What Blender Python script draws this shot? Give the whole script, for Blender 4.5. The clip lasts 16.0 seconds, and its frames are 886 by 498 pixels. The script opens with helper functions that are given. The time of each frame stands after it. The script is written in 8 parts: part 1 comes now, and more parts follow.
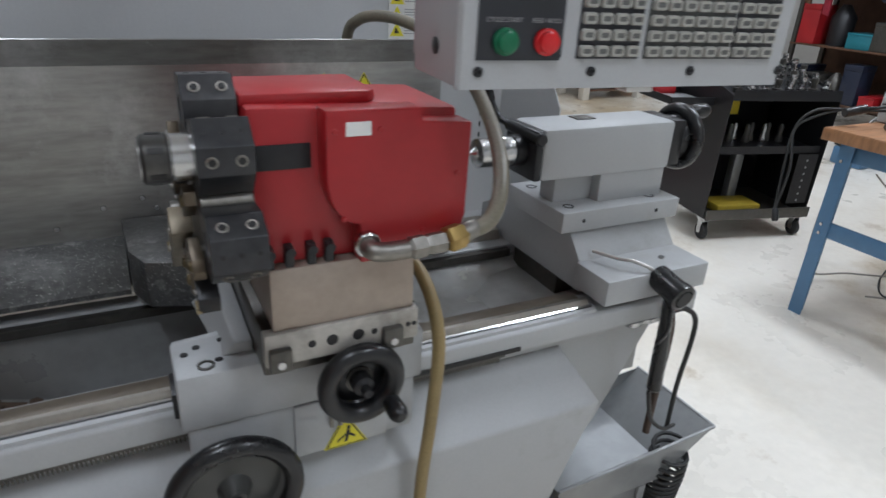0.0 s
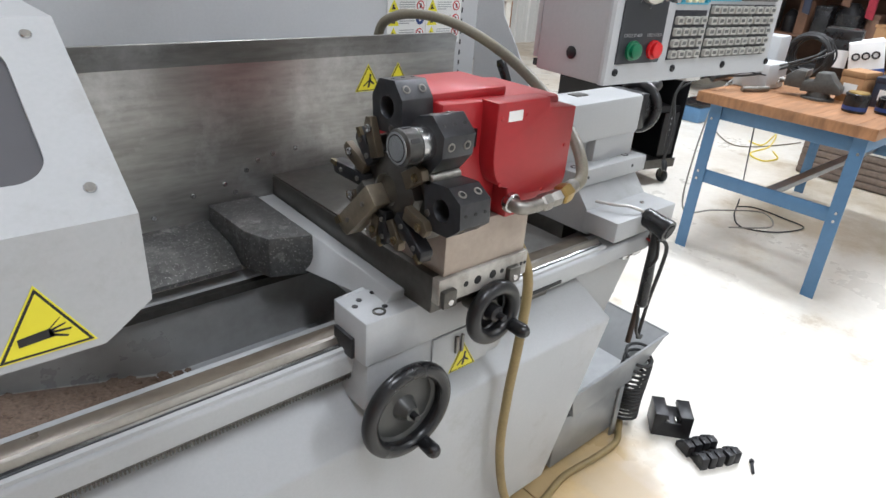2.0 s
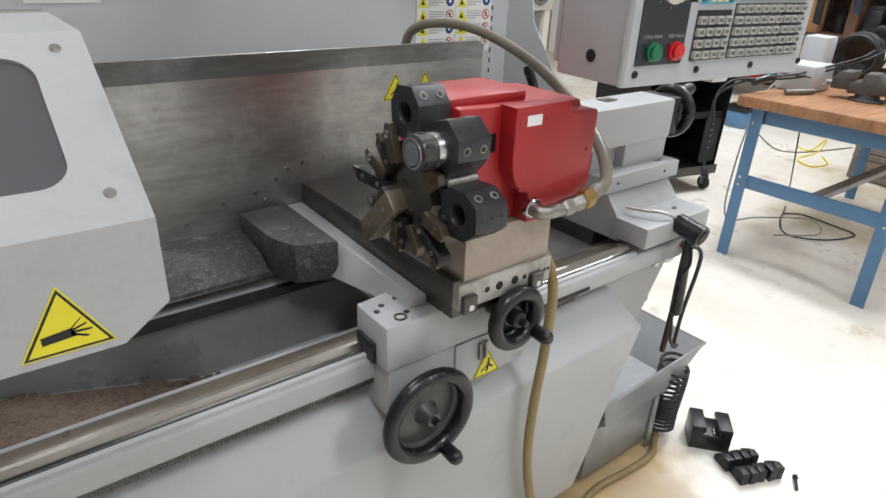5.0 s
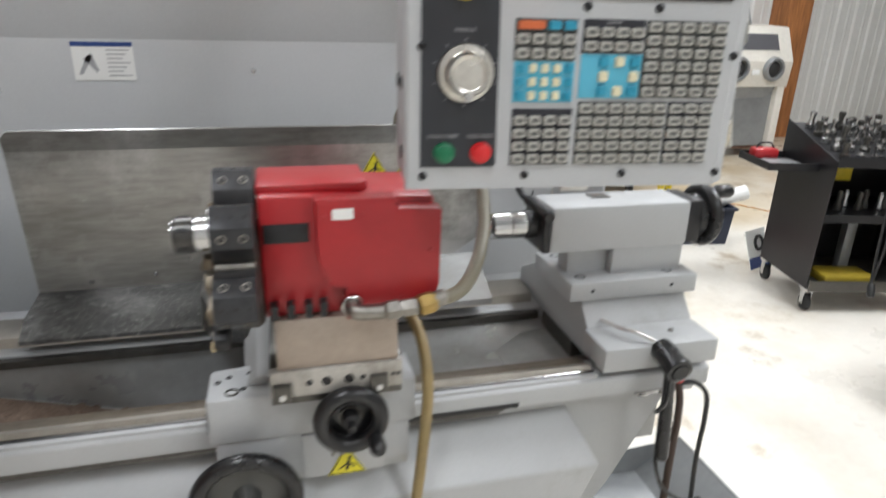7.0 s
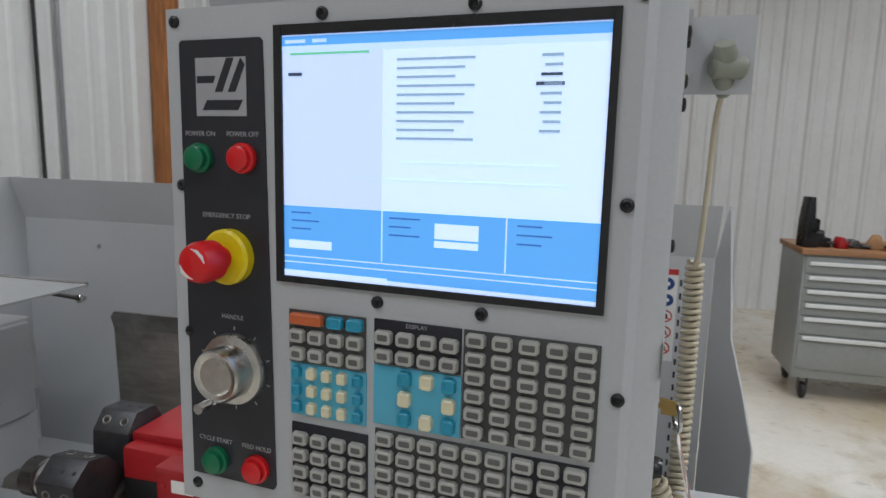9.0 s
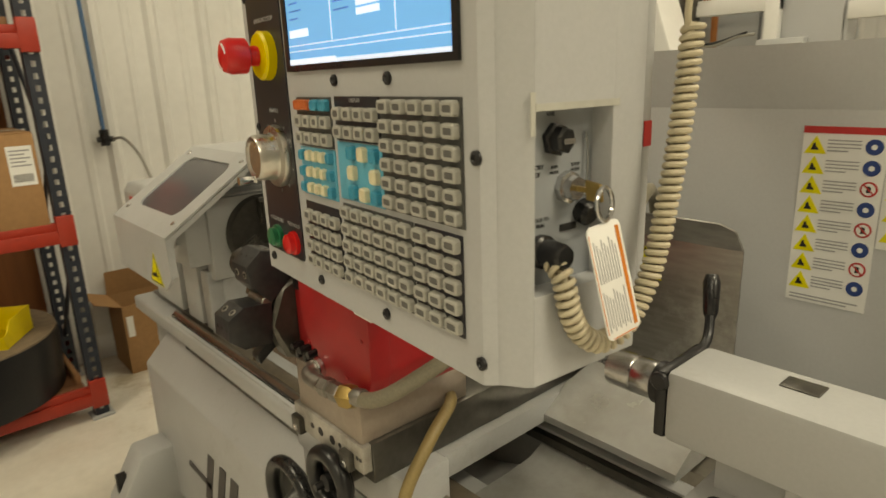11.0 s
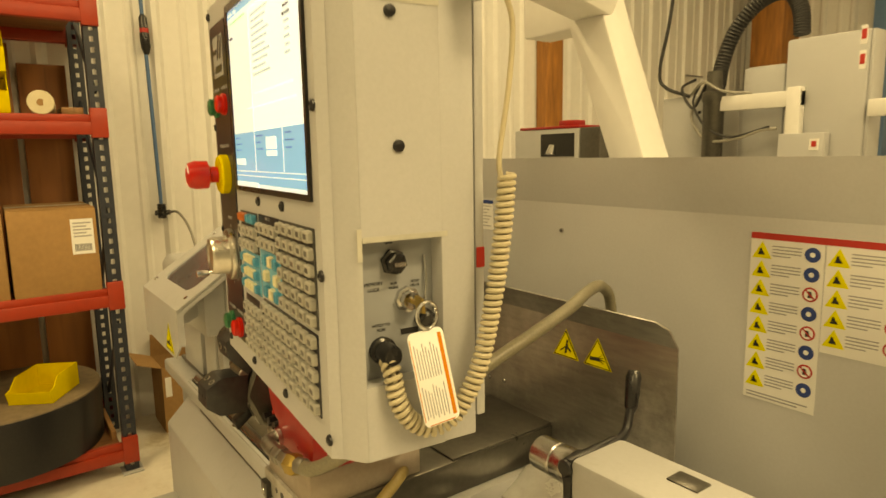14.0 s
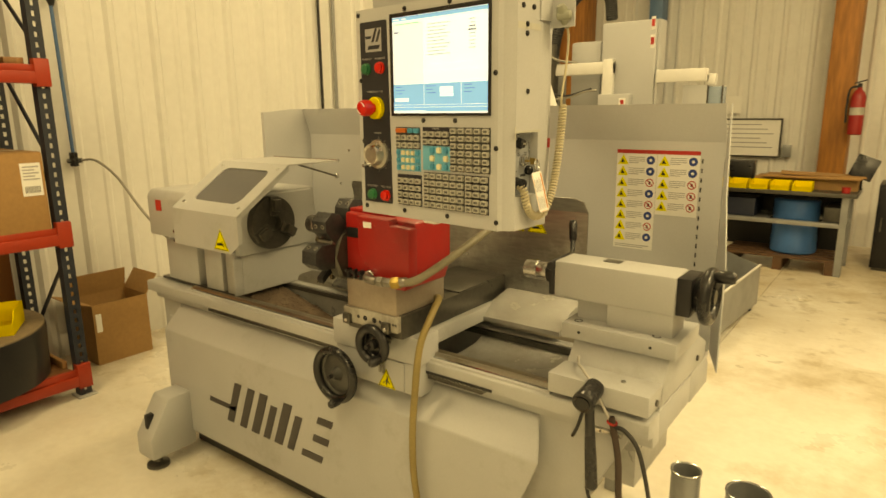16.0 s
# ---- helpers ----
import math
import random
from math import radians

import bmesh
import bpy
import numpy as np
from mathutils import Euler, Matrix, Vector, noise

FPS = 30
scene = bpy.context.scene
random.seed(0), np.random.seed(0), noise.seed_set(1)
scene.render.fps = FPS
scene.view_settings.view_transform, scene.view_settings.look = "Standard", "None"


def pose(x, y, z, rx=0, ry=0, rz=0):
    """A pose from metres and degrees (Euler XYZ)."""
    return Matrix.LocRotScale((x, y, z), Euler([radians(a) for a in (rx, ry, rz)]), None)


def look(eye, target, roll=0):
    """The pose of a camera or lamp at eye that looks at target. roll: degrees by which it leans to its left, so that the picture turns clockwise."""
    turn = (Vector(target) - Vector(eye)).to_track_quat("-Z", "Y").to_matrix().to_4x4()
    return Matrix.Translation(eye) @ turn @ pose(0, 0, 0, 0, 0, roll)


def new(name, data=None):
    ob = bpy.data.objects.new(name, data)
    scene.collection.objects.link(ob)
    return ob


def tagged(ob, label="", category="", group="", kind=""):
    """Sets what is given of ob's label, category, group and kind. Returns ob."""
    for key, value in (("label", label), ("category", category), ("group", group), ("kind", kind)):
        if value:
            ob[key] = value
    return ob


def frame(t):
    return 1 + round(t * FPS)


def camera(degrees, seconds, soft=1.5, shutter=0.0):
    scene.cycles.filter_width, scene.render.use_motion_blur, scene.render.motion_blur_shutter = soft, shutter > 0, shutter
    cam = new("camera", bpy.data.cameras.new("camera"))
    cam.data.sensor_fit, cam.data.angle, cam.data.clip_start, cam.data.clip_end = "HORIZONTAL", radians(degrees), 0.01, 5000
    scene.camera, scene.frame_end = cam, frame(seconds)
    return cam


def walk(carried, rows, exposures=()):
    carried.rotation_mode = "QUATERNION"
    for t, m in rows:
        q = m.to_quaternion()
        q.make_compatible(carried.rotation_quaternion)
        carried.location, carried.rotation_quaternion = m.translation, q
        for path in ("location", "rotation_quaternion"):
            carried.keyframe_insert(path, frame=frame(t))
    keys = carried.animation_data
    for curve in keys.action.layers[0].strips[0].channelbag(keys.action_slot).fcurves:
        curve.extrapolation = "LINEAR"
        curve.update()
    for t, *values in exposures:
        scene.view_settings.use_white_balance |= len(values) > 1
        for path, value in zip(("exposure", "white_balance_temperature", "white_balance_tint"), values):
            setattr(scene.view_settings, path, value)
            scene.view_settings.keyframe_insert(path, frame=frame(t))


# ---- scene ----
cam = camera(70.6, 16.0, shutter=0.25)
PATH = [
    (0, (-0.59, -0.614, 1.437), (0.255, 1.005, 0.622), 3.1),
    (0.5, (-0.813, -0.486, 1.448), (0.09, 1.076, 0.584), 0.9),
    (1, (-1.049, -0.491, 1.486), (-0.04, 0.964, 0.556), -1.6),
    (1.5, (-1.117, -0.537, 1.495), (0.052, 0.809, 0.589), 2.3),
    (2, (-1.121, -0.576, 1.501), (0.092, 0.752, 0.627), 4.2),
    (2.5, (-1.118, -0.597, 1.504), (0.093, 0.75, 0.655), 4.6),
    (3, (-1.114, -0.6, 1.501), (0.09, 0.756, 0.658), 5.2),
    (3.5, (-1.109, -0.597, 1.501), (0.082, 0.769, 0.656), 5.0),
    (4, (-1.103, -0.597, 1.503), (0.082, 0.771, 0.652), 4.9),
    (4.2, (-1.104, -0.597, 1.498), (0.079, 0.776, 0.653), 4.4),
    (6.3, (-0.928, -0.719, 1.493), (0.015, 0.829, 0.647), 2.0),
    (6.5, (-0.803, -0.807, 1.492), (0.051, 0.801, 0.665), 3.2),
    (6.7, (-0.677, -0.834, 1.505), (-0.127, 0.906, 0.686), 0.1),
    (7, (-0.419, -0.836, 1.545), (0.062, 0.979, 0.855), 1.4),
    (7.2, (-0.232, -0.814, 1.592), (0.196, 1.052, 1.014), 2.3),
    (7.4, (-0.11, -0.787, 1.636), (0.198, 1.115, 1.097), 1.4),
    (7.5, (-0.064, -0.767, 1.651), (0.2, 1.147, 1.134), -0.2),
    (8, (0.05, -0.674, 1.697), (0.146, 1.289, 1.325), 0.5),
    (8.2, (0.082, -0.649, 1.714), (0.065, 1.326, 1.403), 1.1),
    (10.3, (0.419, -0.446, 1.642), (-0.73, 1.134, 1.216), 0.3),
    (10.4, (0.436, -0.443, 1.633), (-0.753, 1.102, 1.188), 0.3),
    (10.5, (0.453, -0.438, 1.625), (-0.777, 1.069, 1.163), 0.2),
    (11, (0.572, -0.358, 1.565), (-0.878, 0.914, 1.036), -2.1),
    (11.5, (0.634, -0.199, 1.558), (-0.972, 0.825, 0.948), -0.3),
    (12, (0.622, -0.144, 1.558), (-1.008, 0.874, 1.005), -0.8),
    (12.5, (0.534, -0.119, 1.559), (-1.023, 0.988, 0.967), 0.6),
    (13, (0.55, -0.126, 1.564), (-0.988, 1.025, 1.006), 1.9),
    (13.5, (0.656, -0.164, 1.571), (-0.992, 0.869, 1.103), -0.5),
    (14, (0.794, -0.28, 1.622), (-0.806, 0.882, 1.323), -1.0),
    (14.5, (0.938, -0.488, 1.638), (-0.576, 0.78, 1.321), -1.7),
    (15, (1.042, -0.68, 1.63), (-0.403, 0.652, 1.254), -4.3),
    (15.5, (0.996, -0.956, 1.594), (-0.34, 0.486, 1.224), -3.9),
    (16, (0.995, -1.247, 1.588), (-0.177, 0.316, 1.158), -0.5),
]
EXPOSURES = [
    (0.0, -0.5, 5600, 10), (1.0, 0.15, 5600, 10), (1.5, 0.3, 5700, 11), (2.5, 0.18, 5800, 10), (4.2, 0.12, 5950, 10), (7.0, 0.1, 6000, 10), (7.5, 0.12, 6000, 10), (8.2, -0.42, 5800, 10),
    (10.5, -0.9, 6900, 10), (11.0, -0.45, 9000, 3), (12.0, -0.12, 12300, 1), (12.5, -0.3, 18000, 0), (13.0, -0.35, 25000, 0), (13.5, -0.15, 28000, 3), (14.0, -0.15, 33000, 4), (14.5, -0.2, 33000, 4), (16.0, -0.12, 30000, 2),
]
LAMP_WATTS = 60
SCREEN_GLOW = 0.85
walk(cam, [(t, look(eye, target, roll)) for t, eye, target, roll in PATH], EXPOSURES)

# ---- world and light ----
world = bpy.data.worlds.new("world")
scene.world = world
world.use_nodes = True
world.node_tree.nodes["Background"].inputs["Color"].default_value = (0.9, 0.95, 1.0, 1)
world.node_tree.nodes["Background"].inputs["Strength"].default_value = 0.15


# ---- materials ----
def material(name, colour, rough=0.5, metal=0.0, grain=0.06, scale=30.0, stain=0.10, stain_scale=2.5, bump=0.05, stain_colour=None, coat=0.0, stretch=None):
    """A surface with fine grain, broad stains and a little relief."""
    m = bpy.data.materials.new(name)
    m.use_nodes = True
    n, l = m.node_tree.nodes, m.node_tree.links
    b = n["Principled BSDF"]
    b.inputs["Metallic"].default_value = metal
    b.inputs["Coat Weight"].default_value = coat
    co = n.new("ShaderNodeTexCoord")
    fine = n.new("ShaderNodeTexNoise")
    fine.inputs["Scale"].default_value, fine.inputs["Detail"].default_value = scale, 5
    broad = n.new("ShaderNodeTexNoise")
    broad.inputs["Scale"].default_value, broad.inputs["Detail"].default_value = stain_scale, 6
    broad.inputs["Roughness"].default_value = 0.65
    at = co.outputs["Object"]
    if stretch:
        mp = n.new("ShaderNodeMapping")
        mp.inputs["Scale"].default_value = stretch
        l.new(at, mp.inputs["Vector"])
        at = mp.outputs["Vector"]
    for x in (fine, broad):
        l.new(at, x.inputs["Vector"])
    ramp = n.new("ShaderNodeMapRange")
    ramp.inputs["From Min"].default_value, ramp.inputs["From Max"].default_value = 0.45, 0.75
    l.new(broad.outputs["Fac"], ramp.inputs["Value"])
    ramp.inputs["To Max"].default_value = stain
    mix = n.new("ShaderNodeMix")
    mix.data_type = "RGBA"
    mix.inputs["A"].default_value = (*colour, 1)
    dark = stain_colour or tuple(c * 0.45 for c in colour)
    mix.inputs["B"].default_value = (*dark, 1)
    l.new(ramp.outputs["Result"], mix.inputs["Factor"])
    val = n.new("ShaderNodeMapRange")
    val.inputs["From Min"].default_value, val.inputs["From Max"].default_value = 0.25, 0.75
    val.inputs["To Min"].default_value, val.inputs["To Max"].default_value = 1 - grain, 1 + grain
    l.new(fine.outputs["Fac"], val.inputs["Value"])
    hsv = n.new("ShaderNodeHueSaturation")
    l.new(mix.outputs["Result"], hsv.inputs["Color"])
    l.new(val.outputs["Result"], hsv.inputs["Value"])
    l.new(hsv.outputs["Color"], b.inputs["Base Color"])
    rr = n.new("ShaderNodeMapRange")
    rr.inputs["To Min"].default_value, rr.inputs["To Max"].default_value = max(0.03, rough - 0.12), min(1, rough + 0.12)
    l.new(broad.outputs["Fac"], rr.inputs["Value"])
    l.new(rr.outputs["Result"], b.inputs["Roughness"])
    if bump:
        bp = n.new("ShaderNodeBump")
        bp.inputs["Strength"].default_value, bp.inputs["Distance"].default_value = bump, 0.002
        l.new(fine.outputs["Fac"], bp.inputs["Height"])
        l.new(bp.outputs["Normal"], b.inputs["Normal"])
    return m


def glowing(name, colour, strength):
    m = bpy.data.materials.new(name)
    m.use_nodes = True
    b = m.node_tree.nodes["Principled BSDF"]
    b.inputs["Base Color"].default_value = (*[min(1, c) for c in colour], 1)
    b.inputs["Emission Color"].default_value = (*colour, 1)
    b.inputs["Emission Strength"].default_value = strength
    b.inputs["Roughness"].default_value = 0.25
    return m


GREY = material("machine_grey_paint", (0.435, 0.445, 0.45), 0.42, grain=0.03, scale=160, stain=0.10, bump=0.08)
PANEL = material("panel_grey_paint", (0.44, 0.45, 0.46), 0.45, grain=0.03, scale=220, stain=0.08, bump=0.08)
WHITE_PAINT = material("white_paint", (0.72, 0.72, 0.70), 0.45, grain=0.02, stain=0.06)
OILY = material("oily_grey_paint", (0.30, 0.30, 0.29), 0.3, grain=0.08, scale=60, stain=0.6, stain_scale=5, stain_colour=(0.12, 0.11, 0.09))
RED = material("red_paint", (0.36, 0.014, 0.018), 0.42, grain=0.05, scale=50, stain=0.25, stain_scale=6, coat=0.1)
# machine grey made lighter, with the light on the splash guard in its colour
SPLASH = material("lit_grey_paint", (0.54, 0.55, 0.56), 0.36, grain=0.03, scale=140, stain=0.10, bump=0.06)
STAINLESS = material("stained_sheet_steel", (0.36, 0.355, 0.34), 0.35, metal=0.85, grain=0.16, scale=60, stain=0.85, stain_scale=3.0, stain_colour=(0.085, 0.08, 0.07), bump=0.08, stretch=(0.25, 1, 1.4))
SPECKLED = material("chip_speckled_steel", (0.085, 0.085, 0.083), 0.42, metal=0.4, grain=0.3, scale=90, stain=0.8, stain_scale=5, stain_colour=(0.07, 0.068, 0.064), bump=0.2)
STEEL = material("ground_steel", (0.55, 0.55, 0.55), 0.22, metal=1.0, grain=0.06, scale=120, stain=0.3, stain_scale=8)
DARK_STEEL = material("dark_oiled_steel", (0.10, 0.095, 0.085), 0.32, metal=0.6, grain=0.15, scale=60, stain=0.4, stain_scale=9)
TAN_STEEL = material("tan_scraped_steel", (0.38, 0.32, 0.27), 0.4, metal=0.5, grain=0.06, scale=90, stain=0.3, stain_scale=8)
BRASS = material("brass", (0.40, 0.28, 0.10), 0.42, metal=0.9, stain=0.7, stain_scale=12)
BLACK = material("black_oxide", (0.018, 0.018, 0.02), 0.38, metal=0.3, grain=0.15, scale=90, stain=0.2, stain_colour=(0.06, 0.055, 0.05))
BLACK_PLASTIC = material("black_plastic", (0.012, 0.012, 0.013), 0.28, grain=0.1, stain=0.1)
DARK_PANEL = material("dark_panel", (0.022, 0.024, 0.030), 0.35, grain=0.05, stain=0.08)
CONCRETE = material("sealed_concrete", (0.78, 0.745, 0.67), 0.30, grain=0.04, scale=25, stain=0.42, stain_scale=1.3, stain_colour=(0.46, 0.37, 0.24), bump=0.02)


def dirty(m, scale, low, high, colour, amount, beyond=None):
    """Scattered smudges and specks with hard-ish edges laid over a surface's colour."""
    n, l = m.node_tree.nodes, m.node_tree.links
    b = n["Principled BSDF"]
    was = b.inputs["Base Color"].links[0].from_socket
    co, no, mr, mx = n.new("ShaderNodeTexCoord"), n.new("ShaderNodeTexNoise"), n.new("ShaderNodeMapRange"), n.new("ShaderNodeMix")
    no.inputs["Scale"].default_value, no.inputs["Detail"].default_value, no.inputs["Roughness"].default_value = scale, 8, 0.7
    l.new(co.outputs["Object"], no.inputs["Vector"])
    mr.inputs["From Min"].default_value, mr.inputs["From Max"].default_value, mr.inputs["To Max"].default_value = low, high, amount
    l.new(no.outputs["Fac"], mr.inputs["Value"])
    mx.data_type = "RGBA"
    mx.inputs["B"].default_value = (*colour, 1)
    fac = mr.outputs["Result"]
    if beyond:
        sp, ms, mu = n.new("ShaderNodeSeparateXYZ"), n.new("ShaderNodeMapRange"), n.new("ShaderNodeMath")
        l.new(co.outputs["Object"], sp.inputs["Vector"])
        l.new(sp.outputs["Y"], ms.inputs["Value"])
        ms.inputs["From Min"].default_value, ms.inputs["From Max"].default_value = beyond
        mu.operation = "MULTIPLY"
        l.new(fac, mu.inputs[0])
        l.new(ms.outputs["Result"], mu.inputs[1])
        fac = mu.outputs["Value"]
    l.new(fac, mx.inputs["Factor"])
    l.new(was, mx.inputs["A"])
    l.new(mx.outputs["Result"], b.inputs["Base Color"])


dirty(CONCRETE, 2.2, 0.60, 0.72, (0.30, 0.22, 0.12), 0.6)
dirty(CONCRETE, 0.55, 0.52, 0.62, (0.42, 0.33, 0.19), 0.6)
dirty(CONCRETE, 0.9, 0.40, 0.60, (0.46, 0.35, 0.20), 0.75, beyond=(1.9, 3.6))
dirty(CONCRETE, 5.0, 0.56, 0.66, (0.24, 0.17, 0.09), 0.7, beyond=(1.6, 3.0))
dirty(CONCRETE, 14.0, 0.69, 0.76, (0.14, 0.11, 0.08), 0.6)


def spot(m, x, y, radius, colour, amount):
    """An old oil stain on the floor with an uneven edge."""
    n, l = m.node_tree.nodes, m.node_tree.links
    b = n["Principled BSDF"]
    was = b.inputs["Base Color"].links[0].from_socket
    at, far, no, ad, mr, mx = n.new("ShaderNodeNewGeometry"), n.new("ShaderNodeVectorMath"), n.new("ShaderNodeTexNoise"), n.new("ShaderNodeMath"), n.new("ShaderNodeMapRange"), n.new("ShaderNodeMix")
    far.operation = "DISTANCE"
    far.inputs[1].default_value = (x, y, 0)
    l.new(at.outputs["Position"], far.inputs[0])
    l.new(at.outputs["Position"], no.inputs["Vector"])
    no.inputs["Scale"].default_value, no.inputs["Detail"].default_value = 5.0 / radius * 0.4, 6
    ad.operation = "MULTIPLY_ADD"
    l.new(no.outputs["Fac"], ad.inputs[0])
    ad.inputs[1].default_value = -1.2 * radius
    l.new(far.outputs["Value"], ad.inputs[2])
    l.new(ad.outputs["Value"], mr.inputs["Value"])
    mr.inputs["From Min"].default_value, mr.inputs["From Max"].default_value = 0.0, 0.45 * radius
    mr.inputs["To Min"].default_value, mr.inputs["To Max"].default_value = amount, 0.0
    mx.data_type = "RGBA"
    mx.inputs["B"].default_value = (*colour, 1)
    l.new(mr.outputs["Result"], mx.inputs["Factor"])
    l.new(was, mx.inputs["A"])
    l.new(mx.outputs["Result"], b.inputs["Base Color"])


spot(CONCRETE, 0.20, 0.26, 0.42, (0.50, 0.34, 0.13), 0.85)
spot(CONCRETE, 0.32, 0.10, 0.16, (0.40, 0.33, 0.24), 0.5)
spot(CONCRETE, 3.0, 4.4, 1.3, (0.50, 0.38, 0.20), 0.6)
dirty(SPECKLED, 7.0, 0.50, 0.66, (0.26, 0.255, 0.245), 0.6)
dirty(SPECKLED, 210.0, 0.585, 0.65, (0.55, 0.54, 0.52), 0.7)
dirty(SPECKLED, 22.0, 0.58, 0.66, (0.34, 0.335, 0.325), 0.55)
dirty(GREY, 4.0, 0.56, 0.74, (0.25, 0.235, 0.20), 0.45)
dirty(GREY, 45.0, 0.70, 0.76, (0.20, 0.18, 0.15), 0.5)
dirty(STAINLESS, 3.2, 0.50, 0.64, (0.56, 0.56, 0.56), 0.75)
dirty(STAINLESS, 11.0, 0.55, 0.68, (0.40, 0.40, 0.395), 0.5)
dirty(STAINLESS, 26.0, 0.66, 0.72, (0.50, 0.50, 0.49), 0.6)
WALL = material("ribbed_wall_steel", (0.74, 0.74, 0.72), 0.42, grain=0.03, scale=18, stain=0.22, stain_scale=1.2, stain_colour=(0.5, 0.49, 0.45))
CEILING = material("ceiling_sheet", (0.75, 0.75, 0.73), 0.6)
TIMBER = material("orange_timber", (0.40, 0.16, 0.05), 0.55, grain=0.3, scale=14, stain=0.7, stain_scale=5, stretch=(2, 2, 0.25))
PLYWOOD = material("brown_board", (0.26, 0.11, 0.05), 0.6, grain=0.3, scale=12, stain=0.6, stain_scale=4, stretch=(2, 0.3, 1))
BENCHTOP = material("worn_wood_top", (0.33, 0.165, 0.075), 0.45, grain=0.3, scale=16, stain=0.6, stain_scale=5, stretch=(0.3, 2.5, 1))
BLUE = material("blue_paint", (0.09, 0.19, 0.33), 0.4, stain=0.2)
RACK_RED = material("rack_orange_red", (0.40, 0.038, 0.022), 0.45, stain=0.25, stain_scale=8)
RACK_BLUE = material("rack_dark_blue", (0.022, 0.028, 0.042), 0.45, stain=0.2)
CARDBOARD = material("cardboard", (0.36, 0.20, 0.09), 0.8, grain=0.08, scale=40, stain=0.2, stain_scale=3)
YELLOW = material("yellow_plastic", (0.80, 0.62, 0.02), 0.4, stain=0.1)
YELLOW_SIGN = material("yellow_sign", (0.78, 0.70, 0.02), 0.4, grain=0.02, stain=0.06)
WHITE = material("white_label", (0.80, 0.80, 0.78), 0.5, grain=0.02, stain=0.05)
RUBBER = material("black_rubber", (0.02, 0.02, 0.02), 0.6, stain=0.15)


# ---- building helpers ----
def quad_box(bm, x0, x1, y0, y1, z0, z1, bevel=0.0, segments=2):
    vs = [bm.verts.new((x, y, z)) for x in (x0, x1) for y in (y0, y1) for z in (z0, z1)]
    fs = [bm.faces.new([vs[i] for i in f]) for f in ((0, 1, 3, 2), (4, 6, 7, 5), (0, 4, 5, 1), (2, 3, 7, 6), (0, 2, 6, 4), (1, 5, 7, 3))]
    if bevel:
        es = {e for f in fs for e in f.edges}
        bmesh.ops.bevel(bm, geom=list(es), offset=bevel, segments=segments, affect="EDGES", profile=0.5)
    return bm


def box(x0, x1, y0, y1, z0, z1, bevel=0.0, segments=2):
    return quad_box(bmesh.new(), x0, x1, y0, y1, z0, z1, bevel, segments)


def prism(profile, axis, a, b, bevel=0.0, bm=None):
    """A profile of 2D points pushed along an axis from a to b. x: (y, z); y: (x, z); z: (x, y)."""
    bm = bm or bmesh.new()
    put = {"x": lambda p, s: (s, p[0], p[1]), "y": lambda p, s: (p[0], s, p[1]), "z": lambda p, s: (p[0], p[1], s)}[axis]
    lo = [bm.verts.new(put(p, a)) for p in profile]
    hi = [bm.verts.new(put(p, b)) for p in profile]
    fs = [bm.faces.new(lo), bm.faces.new(hi[::-1])]
    for i in range(len(lo)):
        j = (i + 1) % len(lo)
        fs.append(bm.faces.new((lo[j], lo[i], hi[i], hi[j])))
    bmesh.ops.recalc_face_normals(bm, faces=fs)
    if bevel:
        bmesh.ops.bevel(bm, geom=list({e for f in fs for e in f.edges}), offset=bevel, segments=2, affect="EDGES", profile=0.5)
    return bm


def lathe(p0, p1, rings, seg=24, bm=None, caps=True):
    """A turned solid along p0 to p1: rings of (way along in metres, radius)."""
    bm = bm or bmesh.new()
    p0, p1 = Vector(p0), Vector(p1)
    w = (p1 - p0).normalized()
    u = w.orthogonal().normalized()
    v = w.cross(u)
    loops = []
    for s, r in rings:
        c = p0 + w * s
        loops.append([bm.verts.new(c + (u * math.cos(k * math.tau / seg) + v * math.sin(k * math.tau / seg)) * max(r, 1e-5)) for k in range(seg)])
    fs = []
    for a, b in zip(loops, loops[1:]):
        fs += [bm.faces.new((a[k], a[(k + 1) % seg], b[(k + 1) % seg], b[k])) for k in range(seg)]
    if caps:
        fs += [bm.faces.new(loops[0][::-1]), bm.faces.new(loops[-1])]
    bmesh.ops.recalc_face_normals(bm, faces=fs)
    return bm


def rod(p0, p1, r, seg=16, chamfer=0.0, bm=None):
    d = (Vector(p1) - Vector(p0)).length
    c = min(chamfer, r * 0.6, d * 0.3)
    rings = [(0, r - c), (c, r), (d - c, r), (d, r - c)] if c else [(0, r), (d, r)]
    return lathe(p0, p1, rings, seg, bm)


def smooth_path(points, steps=8):
    """Points of a Catmull-Rom curve through the given ones."""
    ps = [Vector(p) for p in points]
    ps = [ps[0] * 2 - ps[1], *ps, ps[-1] * 2 - ps[-2]]
    out = []
    for a, b, c, d in zip(ps, ps[1:], ps[2:], ps[3:]):
        for k in range(steps):
            t = k / steps
            out.append(0.5 * (2 * b + (c - a) * t + (2 * a - 5 * b + 4 * c - d) * t * t + (3 * b - a - 3 * c + d) * t**3))
    return out + [ps[-2]]


